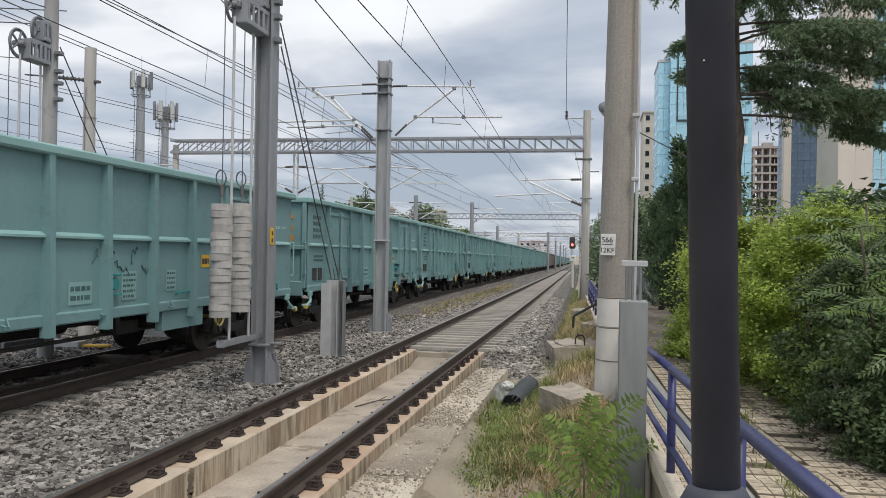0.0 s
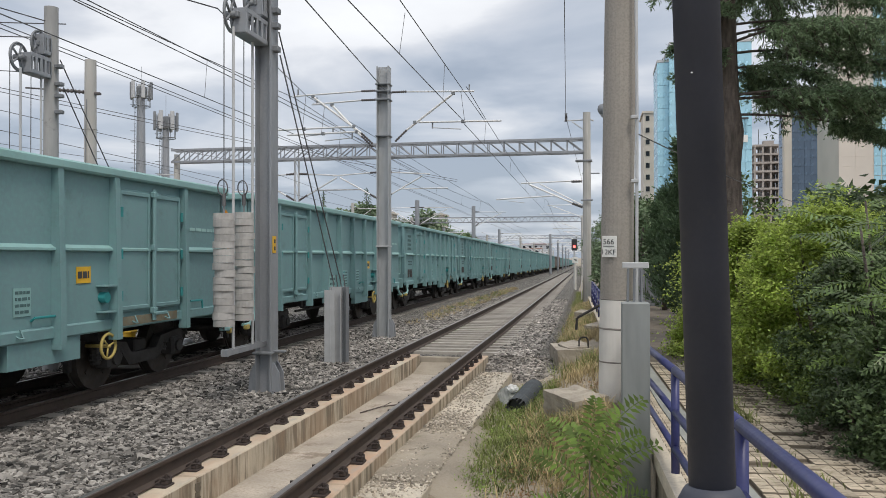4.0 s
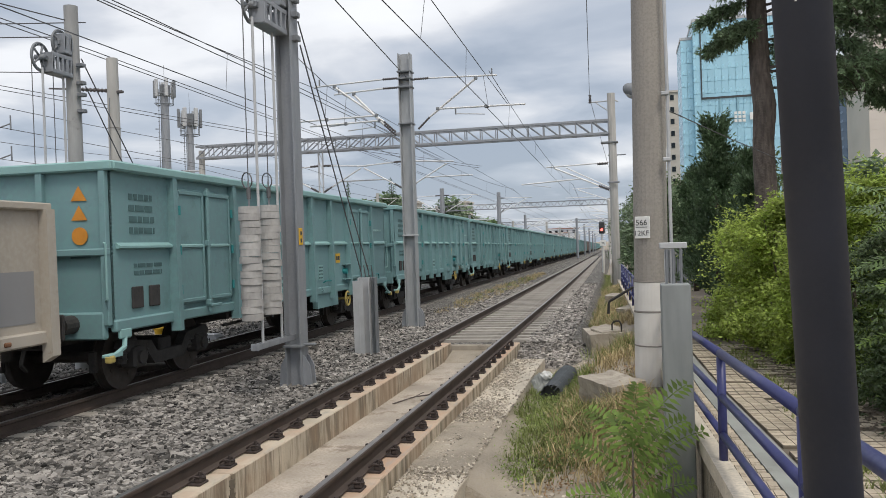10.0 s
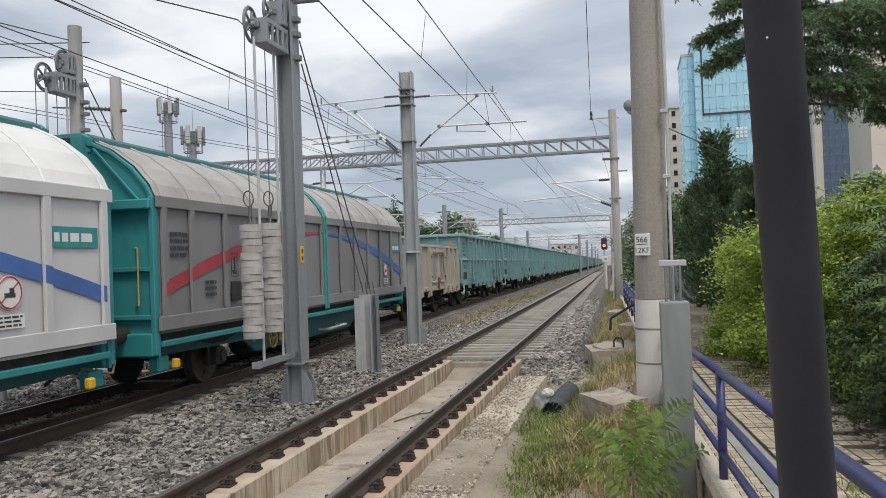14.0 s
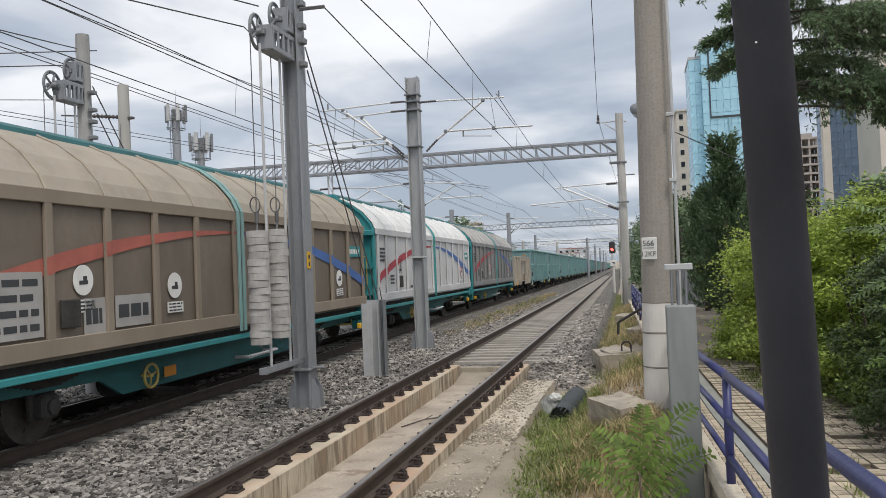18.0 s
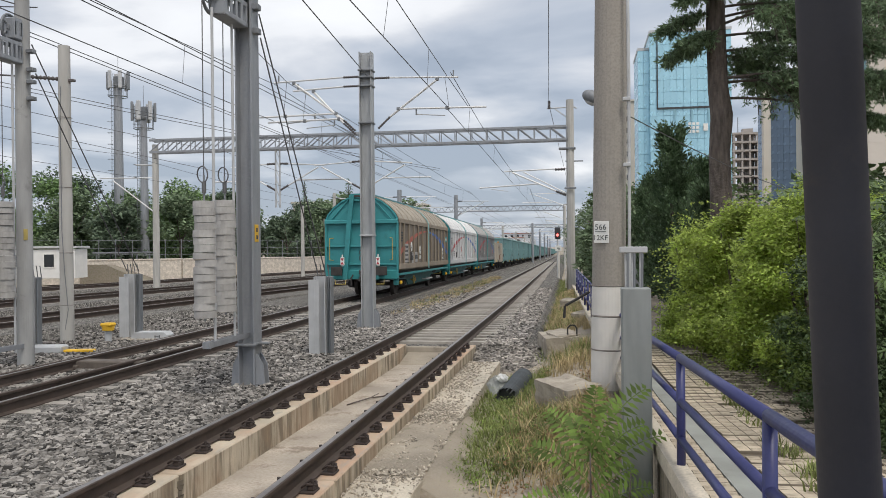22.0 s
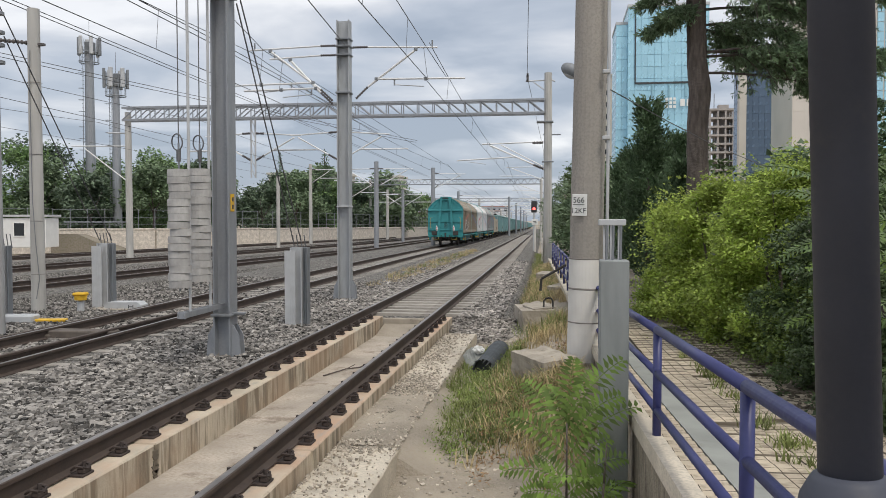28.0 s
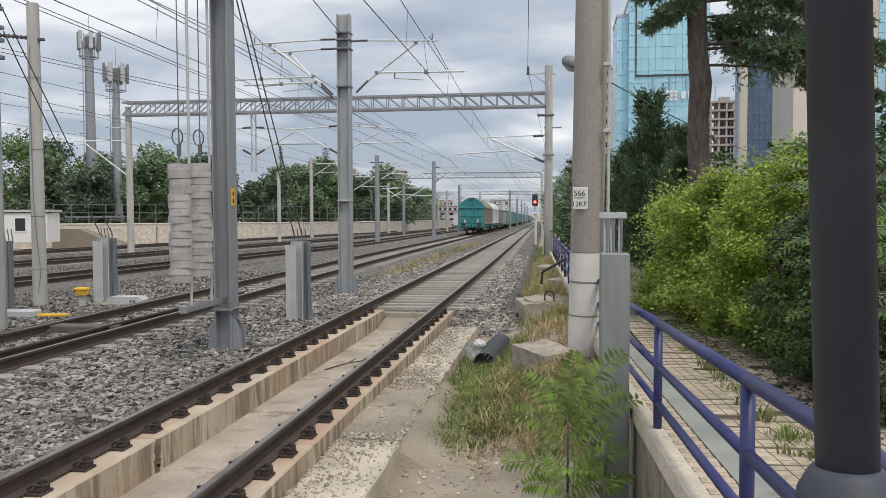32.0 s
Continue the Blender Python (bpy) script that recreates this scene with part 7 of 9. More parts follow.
railing()
lp = thing("steel_loop", pose(0, 0, 0), "bent dark steel loop set in a concrete block", "loop")
bm = BM()
tube(bm, [(-0.23, 16.3, -0.05), (-0.23, 16.3, 0.20), (-0.18, 16.3, 0.26), (-0.09, 16.3, 0.26), (-0.05, 16.3, 0.20), (-0.05, 16.3, -0.05)], 0.016, 8)
part("bar", bm, M_BLACK, lp)


def rubble(x, y, z, s, label, seed):
    bm = BM()
    bmesh.ops.create_cube(bm, size=1)
    bmesh.ops.subdivide_edges(bm, edges=list(bm.edges), cuts=7, use_grid_fill=True)
    for v in bm.verts:
        n3 = Vector(v.co) * 2.2 + Vector((seed * 3.1, 0, 0))
        v.co *= 1 + 0.07 * noise.noise(n3) + 0.06 * noise.noise(n3 * 2.7) + 0.035 * noise.noise(n3 * 7)
        v.co = Vector((v.co.x * s[0], v.co.y * s[1], v.co.z * s[2]))
    solid("concrete_block", bm, M_OLDC, label, "block", "concrete blocks", m=pose(x, y, z, 3, -4, 12 * seed))


rubble(-0.40, 16.6, -0.42, (0.66, 1.0, 0.95), "weathered concrete block half buried in the verge", 1)
rubble(-0.32, 16.5, 0.05, (0.5, 0.6, 0.07), "thin broken slab lying on a concrete block", 2)
rubble(-0.14, 10.75, -0.22, (0.54, 0.75, 0.56), "weathered concrete block half buried in the verge", 3)
rubble(0.35, 22.5, -0.25, (0.8, 0.9, 0.5), "pale concrete block beside the footway", 5)
rubble(-0.15, 28.5, -0.25, (0.7, 0.9, 0.4), "pale concrete block in dry grass", 6)

pp = thing("drain_pipe", pose(-1.08, 12.15, -0.42, 2, 0, -5), "dark corrugated drain pipe with a frayed mouth in the ditch", "pipe")
bm = BM()
n = 24
rowsv = []
for i in range(81):
    y = 1.6 * i / 80
    r = 0.150 + (0.008 if i % 4 < 2 else -0.006) + 0.02 * noise.noise((0, y * 2, 1))
    rowsv.append([bm.verts.new((r * math.cos(2 * math.pi * j / n), y, 0.9 * r * math.sin(2 * math.pi * j / n))) for j in range(n)])
for a, b in zip(rowsv, rowsv[1:]):
    for j in range(n):
        bm.faces.new((a[j], a[(j + 1) % n], b[(j + 1) % n], b[j]))
part("tube", bm, M_PIPE, pp, smooth=True)
bm = BM()
# black disc set in the tube in place of the shade inside it
rod(bm, (0, 0.10, 0), (0, 0.11, 0), 0.14, n=18)
part("mouth", bm, M_INK, pp)
rfr = random.Random(3)
for k in range(14):
    a = 2 * math.pi * k / 14
    bm = BM()
    p = Vector((0.148 * math.cos(a), 0.02, 0.135 * math.sin(a)))
    q = p + Vector((rfr.uniform(-0.03, 0.03), -rfr.uniform(0.06, 0.16), rfr.uniform(-0.05, 0.03)))
    rod(bm, p, q, 0.016, 0.004, n=5)
    part("frayed_strip", bm, M_INK, pp)
bm = BM()
bmesh.ops.create_icosphere(bm, subdivisions=3, radius=1)
for v in bm.verts:
    v.co = Vector((v.co.x * 0.085, v.co.y * 0.07, v.co.z * 0.06)) * (1 + 0.5 * noise.noise(v.co * 2.3))
solid("white_rubbish", bm, M_WHITE, "crumpled white scrap lying on the drain pipe", "litter", m=pose(-1.20, 12.75, -0.235, 20, 10, 30))
bm = BM()
bmesh.ops.create_grid(bm, x_segments=10, y_segments=8, size=0.5)
for v in bm.verts:
    v.co = Vector((v.co.x * 0.30, v.co.y * 0.42, 0.05 * noise.noise((v.co.x * 4, v.co.y * 4, 3)) - 0.25 * v.co.x * v.co.x))
bmesh.ops.solidify(bm, geom=list(bm.faces), thickness=0.012)
solid("torn_sheet", bm, M_GREYC, "torn grey plastic sheet leaning beside the drain pipe", "litter", m=pose(-1.30, 12.75, -0.33, 25, -25, 10))


# ---------------------------------------------------------------- plants
def leaf_cards(n, pts, rng, length, width, droop=0.35, heading=None):
    """Folded four-sided leaves at pts: vertices and faces."""
    a = rng.uniform(0, 6.283, n) if heading is None else heading
    e = rng.normal(-droop, 0.45, n)
    d = np.stack([np.cos(a) * np.cos(e), np.sin(a) * np.cos(e), np.sin(e)], -1)
    s = np.stack([-np.sin(a), np.cos(a), np.zeros(n)], -1)
    up = np.cross(s, d)
    roll = rng.normal(0, 0.5, n)[:, None]
    s = s * np.cos(roll) + up * np.sin(roll)
    L = (length * rng.uniform(0.6, 1.3, n))[:, None]
    W = (width * rng.uniform(0.6, 1.3, n))[:, None]
    k = up * 0.12 * L
    v = np.stack([pts, pts + d * L * 0.45 + s * W * 0.5 + k, pts + d * L, pts + d * L * 0.45 - s * W * 0.5 + k], 1)
    i = np.arange(n)[:, None] * 4
    f = np.concatenate([i + np.array([[0, 1, 2]]), i + np.array([[0, 2, 3]])], 0)
    return v.reshape(-1, 3), f


def blob_points(rng, n, blobs, shell=0.55):
    """Points in a set of (x, y, z, rx, ry, rz) clumps, thicker towards their skins."""
    b = np.array(blobs)
    vol = b[:, 3] * b[:, 4] * b[:, 5]
    pick = rng.choice(len(b), n, p=vol / vol.sum())
    d = rng.normal(size=(n, 3))
    d /= np.linalg.norm(d, axis=1, keepdims=True)
    r = (shell + (1 - shell) * rng.random(n)) ** 0.6
    return b[pick, :3] + d * r[:, None] * b[pick, 3:6] * rng.uniform(0.6, 1.3, (n, 1))


def crown(name, parent, material, n, blobs, length, width, seed, shell=0.55, droop=0.35):
    rng = np.random.default_rng(seed)
    p = blob_points(rng, n, blobs, shell)
    v, f = leaf_cards(n, p, rng, length, width, droop)
    ob = raw(name, v, f, material, parent)
    return tagged(ob, kind="stuff")


def clumps(rng, x, y, z0, z1, rx, ry, count, size):
    """Uneven clumps filling an upright crown."""
    out = []
    for _ in range(count):
        k = rng.random()
        s = size * rng.uniform(0.6, 1.25)
        w = math.sin(math.pi * min(0.95, 0.15 + 0.8 * k)) ** 0.6
        a = rng.uniform(0, 6.283)
        q = rng.uniform(0.2, 1.0) ** 0.5
        out.append((x + rx * w * q * math.cos(a), y + ry * w * q * math.sin(a), z0 + (z1 - z0) * k, s, s, s * 0.7))
    return out


def trunk(parent, pts, r0, r1, material=None, n=10, name="trunk"):
    bm = BM()
    k = len(pts) - 1
    for i in range(k):
        rod(bm, pts[i], pts[i + 1], r0 + (r1 - r0) * i / k, r0 + (r1 - r0) * (i + 1) / k, n=n)
    part(name, bm, material or M_BARK, parent, smooth=True)


def sprays(parent, blobs, count, size, seed, material):
    """Arching leafy shoots that break the outline of a shrub."""
    rng = np.random.default_rng(seed)
    b = np.array(blobs)[rng.integers(0, len(blobs), count)]
    a = rng.uniform(0, 6.283, count)
    e = rng.uniform(0.0, 1.3, count)
    d = np.stack([np.cos(a) * np.cos(e), np.sin(a) * np.cos(e), np.sin(e)], -1)
    base = b[:, :3] + d * b[:, 3:6] * 0.8
    ln = rng.uniform(0.2, 0.75, count)
    pts, head = [], []
    for i in range(9):
        k = (i + 1) / 9
        p = base + d * (ln * k)[:, None]
        p[:, 2] -= 0.45 * ln * k * k
        pts.append(p + rng.normal(0, 0.012, p.shape))
        head.append(a + (1.1 if i % 2 else -1.1) + rng.normal(0, 0.3, count))
    pts, head = np.concatenate(pts), np.concatenate(head)
    v, f = leaf_cards(len(pts), pts, rng, size * 0.85, size * 0.6, 0.2, head)
    tagged(raw("shoot_growth", v, f, material, parent), kind="stuff")


def bush(name, x, y, z0, top, rx, ry, n, seed, label, material, size=0.075, width=0.04, count=16):
    rng = np.random.default_rng(seed)
    b = thing(name, pose(0, 0, 0), label, "bush", "hedge bushes")
    for k in range(4):
        a = 1.57 * k + seed
        trunk(b, [(x, y, z0), (x + 0.3 * rx * math.cos(a), y + 0.3 * ry * math.sin(a), z0 + 0.5 * (top - z0)), (x + 0.55 * rx * math.cos(a), y + 0.55 * ry * math.sin(a), z0 + 0.85 * (top - z0))], 0.03, 0.008, name="stem", n=6)
    bl = clumps(rng, x, y, z0 + 0.05, top - 0.12, rx, ry, count, 0.25 * min(rx, top - z0))
    crown("foliage", b, material, n, bl, size, width, seed + 1)
    if material is M_LEAF or material is M_LEAFM:
        sprays(b, bl, 560, size, seed + 2, material)
    return b


for k, (x, y, z0, top, rx, ry, n, lf, sz, lb) in enumerate((
        (2.10, 14.6, -0.2, 2.15, 0.75, 1.2, 18000, M_LEAF, 0.066, "bright green creeper-covered shrub beside the footway"),
        (2.50, 12.6, -0.2, 2.50, 0.90, 1.2, 24000, M_LEAF, 0.070, "bright green leafy shrub beside the footway"),
        (2.85, 10.4, -0.1, 2.55, 0.95, 1.2, 26000, M_LEAF, 0.062, "green leafy shrub beside the footway"),
        (3.05, 8.5, 0.0, 2.25, 0.95, 1.2, 24000, M_LEAFD, 0.058, "dark green leafy shrub beside the footway"),
        (2.95, 6.8, 0.0, 1.65, 0.95, 1.1, 17000, M_LEAFD, 0.055, "dark green dense shrub beside the footway"),
        (3.45, 5.2, 0.1, 1.75, 0.95, 1.1, 12000, M_LEAFD, 0.055, "dark green dense shrub beside the footway"),
        (2.70, 9.6, -0.1, 1.20, 0.65, 1.6, 16000, M_LEAFM, 0.050, "low green growth under the shrubs"),
        (2.50, 7.2, -0.1, 1.00, 0.55, 1.3, 14000, M_LEAFD, 0.046, "dark low growth under the shrubs"),
        (2.40, 12.6, -0.2, 1.10, 0.55, 1.8, 17000, M_LEAF, 0.055, "low green growth under the shrubs"),
        (4.3, 9.8, -0.1, 2.75, 1.2, 2.2, 11000, M_LEAFD, 0.085, "dark green tall shrub behind the hedge"),
        (3.9, 12.8, -0.1, 2.75, 1.1, 1.8, 10000, M_LEAFD, 0.085, "dark green tall shrub behind the hedge"),
        (4.6, 6.6, -0.1, 2.6, 1.2, 1.8, 9000, M_LEAFD, 0.08, "dark green tall shrub behind the hedge"))):
    bush("shrub", x, y, z0, top, rx, ry, n, 11 + 2 * k, lb, lf, sz, sz * 0.62, 70)


def pinnate(parent, base, tip, pairs, length, width, material, seed, sag_=0.25, name="frond", face=(0, 0, 1.0)):
    """A feather-like leaf: a bowed stalk with paired leaflets."""
    rng = np.random.default_rng(seed)
    base, tip = np.array(base, float), np.array(tip, float)
    d = tip - base
    side = np.cross(d, face)
    side /= np.linalg.norm(side) + 1e-9
    ln = np.linalg.norm(d)
    vs, fs = [], []
    pts = []
    for i in range(pairs + 1):
        k = i / pairs
        pts.append(base + d * k + np.array((0, 0, sag_ * ln * (4 * k * (1 - k)) * 0.5)))
    for i in range(1, pairs + 1):
        t = pts[i] - pts[i - 1]
        t /= np.linalg.norm(t)
        size = length * math.sin(math.pi * (0.18 + 0.72 * i / (pairs + 1))) * rng.uniform(0.85, 1.1)
        for s in (-1, 1):
            o = side * s * 0.9 + t * 0.42 + np.array((0, 0, -0.22 + rng.normal(0, 0.08)))
            o /= np.linalg.norm(o)
            w = t * width * 0.5 * rng.uniform(0.8, 1.15)
            p = pts[i]
            j = len(vs)
            vs += [p, p + o * size * 0.35 + w, p + o * size, p + o * size * 0.35 - w * 0.8]
            fs += [(j, j + 1, j + 2), (j, j + 2, j + 3)]
    ob = raw(name, vs, fs, material, parent)
    bm = BM()
    tube(bm, [tuple(p) for p in pts], 0.004, 4)
    part("leaf_stalk", bm, material, ob)
    return ob


sapling = thing("tree_sapling", pose(0, 0, 0), "young green sapling with feathery compound leaves", "sapling")
trunk(sapling, [(0.09, 6.15, -0.75), (0.09, 6.15, -0.29), (0.09, 6.15, 0.3)], 0.013, 0.006, M_BARK, 8)
rnd = random.Random(8)
for i, (x, z, xt, yt, zt) in enumerate([(0.09, 0.3, 0.14, 6.2, 0.78), (0.09, 0.3, 0.5, 6.15, 0.79), (0.11, 0.21, 0.48, 6.1, 0.53), (0.1, 0.06, 0.61, 6.2, 0.43), (0.09, 0.06, -0.33, 6.15, 0.33), (0.08, -0.14, -0.39, 6.1, -0.07), (0.11, -0.16, 0.52, 6.15, 0.05), (0.08, 0.17, -0.24, 6.45, 0.54), (0.09, -0.3, 0.48, 6.1, -0.2), (0.08, -0.27, -0.23, 6.15, -0.25), (0.13, 0.06, 0.34, 6.4, 0.38), (0.09, 0.23, -0.06, 6.3, 0.54), (0.09, -0.07, 0.42, 6.35, 0.14), (0.09, -0.2, -0.13, 6.4, -0.02), (0.09, 0.27, 0.29, 6.35, 0.65), (0.1, -0.25, 0.34, 6.05, -0.05)]):
    pinnate(sapling, (x, 6.15, z), (xt, yt, zt), 12, 0.125, 0.038, M_SUMAC, 40 + i, 0.22, face=(0.1 * (i % 3 - 1), -1, 0.35))
sap2 = thing("tree_sapling", pose(0, 0, 0), "low feathery sapling leaning on the steel column", "sapling")
trunk(sap2, [(0.33, 6.0, -0.7), (0.36, 6.0, -0.1), (0.38, 6.0, 0.2)], 0.012, 0.005, M_BARK, 8)
for i in range(5):
    k = i / 8
    a = i * 2.4
    pinnate(sap2, (0.35, 6.0, -0.45 + 0.65 * k), (0.35 + 0.36 * math.cos(a), 5.95 + 0.3 * math.sin(a), -0.42 + 0.75 * k), 9, 0.13, 0.045, M_SUMAC, 70 + i)

# tall compound-leaved trees over the hedge
for tree, (cx, cy, zt, count) in enumerate(((2.28, 7.2, 2.30, 26), (2.40, 6.15, 2.40, 26), (2.68, 8.4, 2.60, 24))):
    ail = thing("compound_leaf_tree", pose(0, 0, 0), "slender leafy tree with long feathery leaves beside the hedge", "tree", "compound-leaved trees")
    trunk(ail, [(cx + 0.35, cy + 0.2, 0.0), (cx + 0.25, cy + 0.1, 1.1), (cx + 0.1, cy, zt - 0.15)], 0.03, 0.010)
    for i in range(count):
        k = i / (count - 1)
        a = i * 2.4 + tree
        z = 0.75 + (zt - 0.95) * k
        ln = rnd.uniform(0.48, 0.68)
        x0, y0 = cx + 0.30 - 0.25 * k + 0.06 * math.sin(i * 1.7), cy + 0.12 * (1 - k)
        tip = (x0 + ln * math.cos(a), y0 + 0.75 * ln * math.sin(a), z + rnd.uniform(-0.22, 0.20))
        pinnate(ail, (x0, y0, z), tip, 14, 0.112, 0.031, M_FROND if (i + tree) % 4 else M_SUMAC, 100 + 40 * tree + i, 0.25, face=(0.15 * math.sin(i), -0.55, 0.85))


def grass(name, n, place, h, material, label, seed):
    rng = np.random.default_rng(seed)
    p = place(n, rng)
    n = len(p)
    a = rng.uniform(0, 6.283, n)
    hh = h * rng.uniform(0.4, 1.3, n)
    lean = np.stack([np.cos(a), np.sin(a), np.zeros(n)], -1) * (hh * rng.uniform(0.2, 1.3, n))[:, None]
    s = np.stack([-np.sin(a), np.cos(a), np.zeros(n)], -1) * rng.uniform(0.003, 0.009, n)[:, None]
    up = np.zeros((n, 3))
    up[:, 2] = hh
    v = np.stack([p - s, p + s, p + lean * 0.35 + up * 0.6 + s * 0.7, p + lean * 0.35 + up * 0.6 - s * 0.7, p + lean + up], 1)
    i = np.arange(n)[:, None] * 5
    f = np.concatenate([i + np.array([[0, 1, 2]]), i + np.array([[0, 2, 3]]), i + np.array([[3, 2, 4]])], 0)
    ob = raw(name, v.reshape(-1, 3), f, material)
    tagged(ob, label, "grass", kind="stuff")


GROUND = bpy.data.objects["ground"]


def on_ground(pts):
    out = []
    for x, y in pts:
        hit, loc, _, _ = GROUND.ray_cast((x, y, 5), (0, 0, -1))
        out.append((x, y, loc.z if hit else -0.6))
    return np.array(out)


def tufts(boxes):
    """Blades gathered in tufts over rectangles x0, x1, y0, y1."""
    def place(n, rng):
        ar = np.array([(b[1] - b[0]) * (b[3] - b[2]) for b in boxes])
        c = max(1, n // 22)
        pick = rng.choice(len(boxes), c, p=ar / ar.sum())
        b = np.array(boxes)[pick]
        cx = b[:, 0] + (b[:, 1] - b[:, 0]) * rng.random(c)
        cy = b[:, 2] + (b[:, 3] - b[:, 2]) * rng.random(c)
        base = on_ground(np.stack([cx, cy], -1))
        p = np.repeat(base, 22, 0)
        p[:, :2] += rng.normal(0, 0.075, (len(p), 2))
        p[:, 2] -= 0.015
        return p
    return place


bpy.context.view_layer.update()
grass("verge_grass", 10500, tufts([(-1.45, 0.25, 8.1, 11.3), (-1.5, -0.6, 11.3, 14.5), (-0.9, -0.2, 9, 10.5)]), 0.115, M_GRASS, "patchy green grass on the verge", 5)
grass("dry_verge_grass", 17000, tufts([(-0.9, 0.3, 7.7, 12.5), (-0.6, 0.5, 13, 16.5), (-1.0, 0.3, 19, 40), (-0.2, 0.45, 9.5, 10.9)]), 0.19, M_STRAW, "dry straw-coloured grass on the verge", 6)
grass("far_verge_grass", 6000, tufts([(-0.8, 0.2, 14, 17), (-0.9, 0.1, 20, 36), (-1.6, -0.6, 36, 60)]), 0.24, M_GRASS, "weeds along the far verge", 7)


def weeds(name, n, boxes, material, label, seed):
    """Low broad-leaved weeds in clumps."""
    rng = np.random.default_rng(seed)
    p = tufts(boxes)(n, rng)
    p[:, 2] += rng.uniform(0.01, 0.20, len(p)) * rng.uniform(0.2, 1.0, len(p))
    v, f = leaf_cards(len(p), p, rng, 0.045, 0.020, -0.2)
    tagged(raw(name, v, f, material), label, "weeds", kind="stuff")


weeds("verge_weeds", 5200, [(-1.5, 0.1, 7.9, 11.6), (-1.45, -0.5, 11.4, 14.0)], M_LEAFM, "small-leaved green weeds among the grass", 61)
weeds("verge_weeds", 2600, [(-0.8, 0.3, 7.3, 10.2), (-0.5, 0.2, 10.5, 12.5)], M_RUSSET, "dried russet weeds among the grass", 62)


def between(x0, x1, y0, y1, z):
    def place(n, rng):
        c = n // 22
        cx, cy = rng.uniform(x0, x1, c), rng.uniform(y0, y1, c)
        d = cy - 25.0
        s = (d + np.sqrt(d * d + 100)) / 2 - 0.95
        base = np.stack([cx - 0.0175 * s, cy, z - 0.0085 * s], -1)
        p = np.repeat(base, 22, 0)
        p[:, :2] += rng.normal(0, 0.07, (len(p), 2))
        return p
    return place


grass("track_weeds", 3000, between(-6.0, -4.9, 24, 60, -0.22), 0.16, M_STRAW, "dry weeds growing between the tracks", 9)
grass("track_weeds", 1100, between(-5.9, -5.0, 28, 55, -0.22), 0.16, M_GRASS, "green weeds growing between the tracks", 10)
grass("footway_weeds", 900, lambda n, rng: (lambda y, x: np.stack([x, y, np.array([path_z(q) for q in y]) - 0.01], -1))(*(lambda c: (np.repeat(rng.uniform(4.5, 12.5, c), 22) + rng.normal(0, 0.06, c * 22), np.repeat(rng.uniform(1.45, 1.7, c), 22) + rng.normal(0, 0.05, c * 22)))(n // 22)), 0.10, M_GRASS, "weeds in the joints of the footway", 11)


# conifers
def needles(name, parent, material, base, way, length, per, L, W, rng, spread_=0.35):
    """Needle tufts along many short twigs: per narrow blades on each twig from base along way."""
    n = len(base)
    k = rng.random((n, per, 1))
    p = (base[:, None] + way[:, None] * length[:, None, None] * k).reshape(-1, 3)
    d = np.repeat(way, per, 0) + rng.normal(0, spread_, (n * per, 3))
    d /= np.linalg.norm(d, axis=1, keepdims=True)
    s = np.cross(d, rng.normal(size=d.shape))
    s /= np.linalg.norm(s, axis=1, keepdims=True)
    ll = (L * rng.uniform(0.6, 1.3, len(p)))[:, None]
    w = (W * rng.uniform(0.6, 1.3, len(p)))[:, None]
    v = np.stack([p, p + d * ll * 0.4 + s * w * 0.5, p + d * ll, p + d * ll * 0.4 - s * w * 0.5], 1)
    i = np.arange(len(p))[:, None] * 4
    f = np.concatenate([i + np.array([[0, 1, 2]]), i + np.array([[0, 2, 3]])], 0)
    tagged(raw(name, v.reshape(-1, 3), f, material, parent), kind="stuff")


def cypress(x, y, z0, top, r, seed, label, count=150):
    """A dense juniper: steep feathery boughs all the way up an uneven cone."""
    rng = np.random.default_rng(seed)
    t = thing("cypress", pose(0, 0, 0), label, "tree", "conifers")
    trunk(t, [(x, y, z0), (x, y, z0 + (top - z0) * 0.75)], 0.11, 0.03)
    h = top - z0
    k = rng.random(count) ** 0.85 * 0.86
    a = rng.uniform(0, 6.283, count)
    wide = r * np.minimum(1.0, (1.0 - k) ** 0.85 * 1.1) * rng.uniform(0.55, 1.2, count)
    rise = rng.uniform(0.25, 0.9, count) * (0.5 + 0.5 * (1 - k)) + 0.25
    base, way, ln = [], [], []
    for i in range(9):
        u = (i + 1.2) / 9.5
        p = np.stack([x + wide * u * np.cos(a), y + wide * u * np.sin(a), z0 + 0.15 + h * k + rise * u ** 1.6], -1)
        p[:, 2] = np.minimum(p[:, 2], top - 0.1 + rng.uniform(-0.25, 0.1, count))
        for q in (-1, 0, 1):
            b = a + q * 0.9 + rng.normal(0, 0.3, count)
            e = rng.uniform(0.5, 1.25, count)
            base.append(p + rng.normal(0, 0.03, p.shape))
            way.append(np.stack([np.cos(b) * np.cos(e), np.sin(b) * np.cos(e), np.sin(e)], -1))
            ln.append(rng.uniform(0.14, 0.34, count))
    needles("foliage", t, M_NEEDLE, np.concatenate(base), np.concatenate(way), np.concatenate(ln), 7, 0.12, 0.042, rng)


cypress(2.65, 24.0, -0.3, 5.35, 1.05, 31, "dark green feathery cypress")
cypress(3.85, 26.5, -0.3, 4.5, 1.05, 32, "dark green feathery cypress")
cypress(3.25, 21.5, -0.3, 3.3, 0.9, 34, "low dark green cypress beside the cedar trunk", 110)
cypress(2.5, 30.0, -0.3, 4.4, 1.0, 33, "dark green cypress farther along the footway", 110)


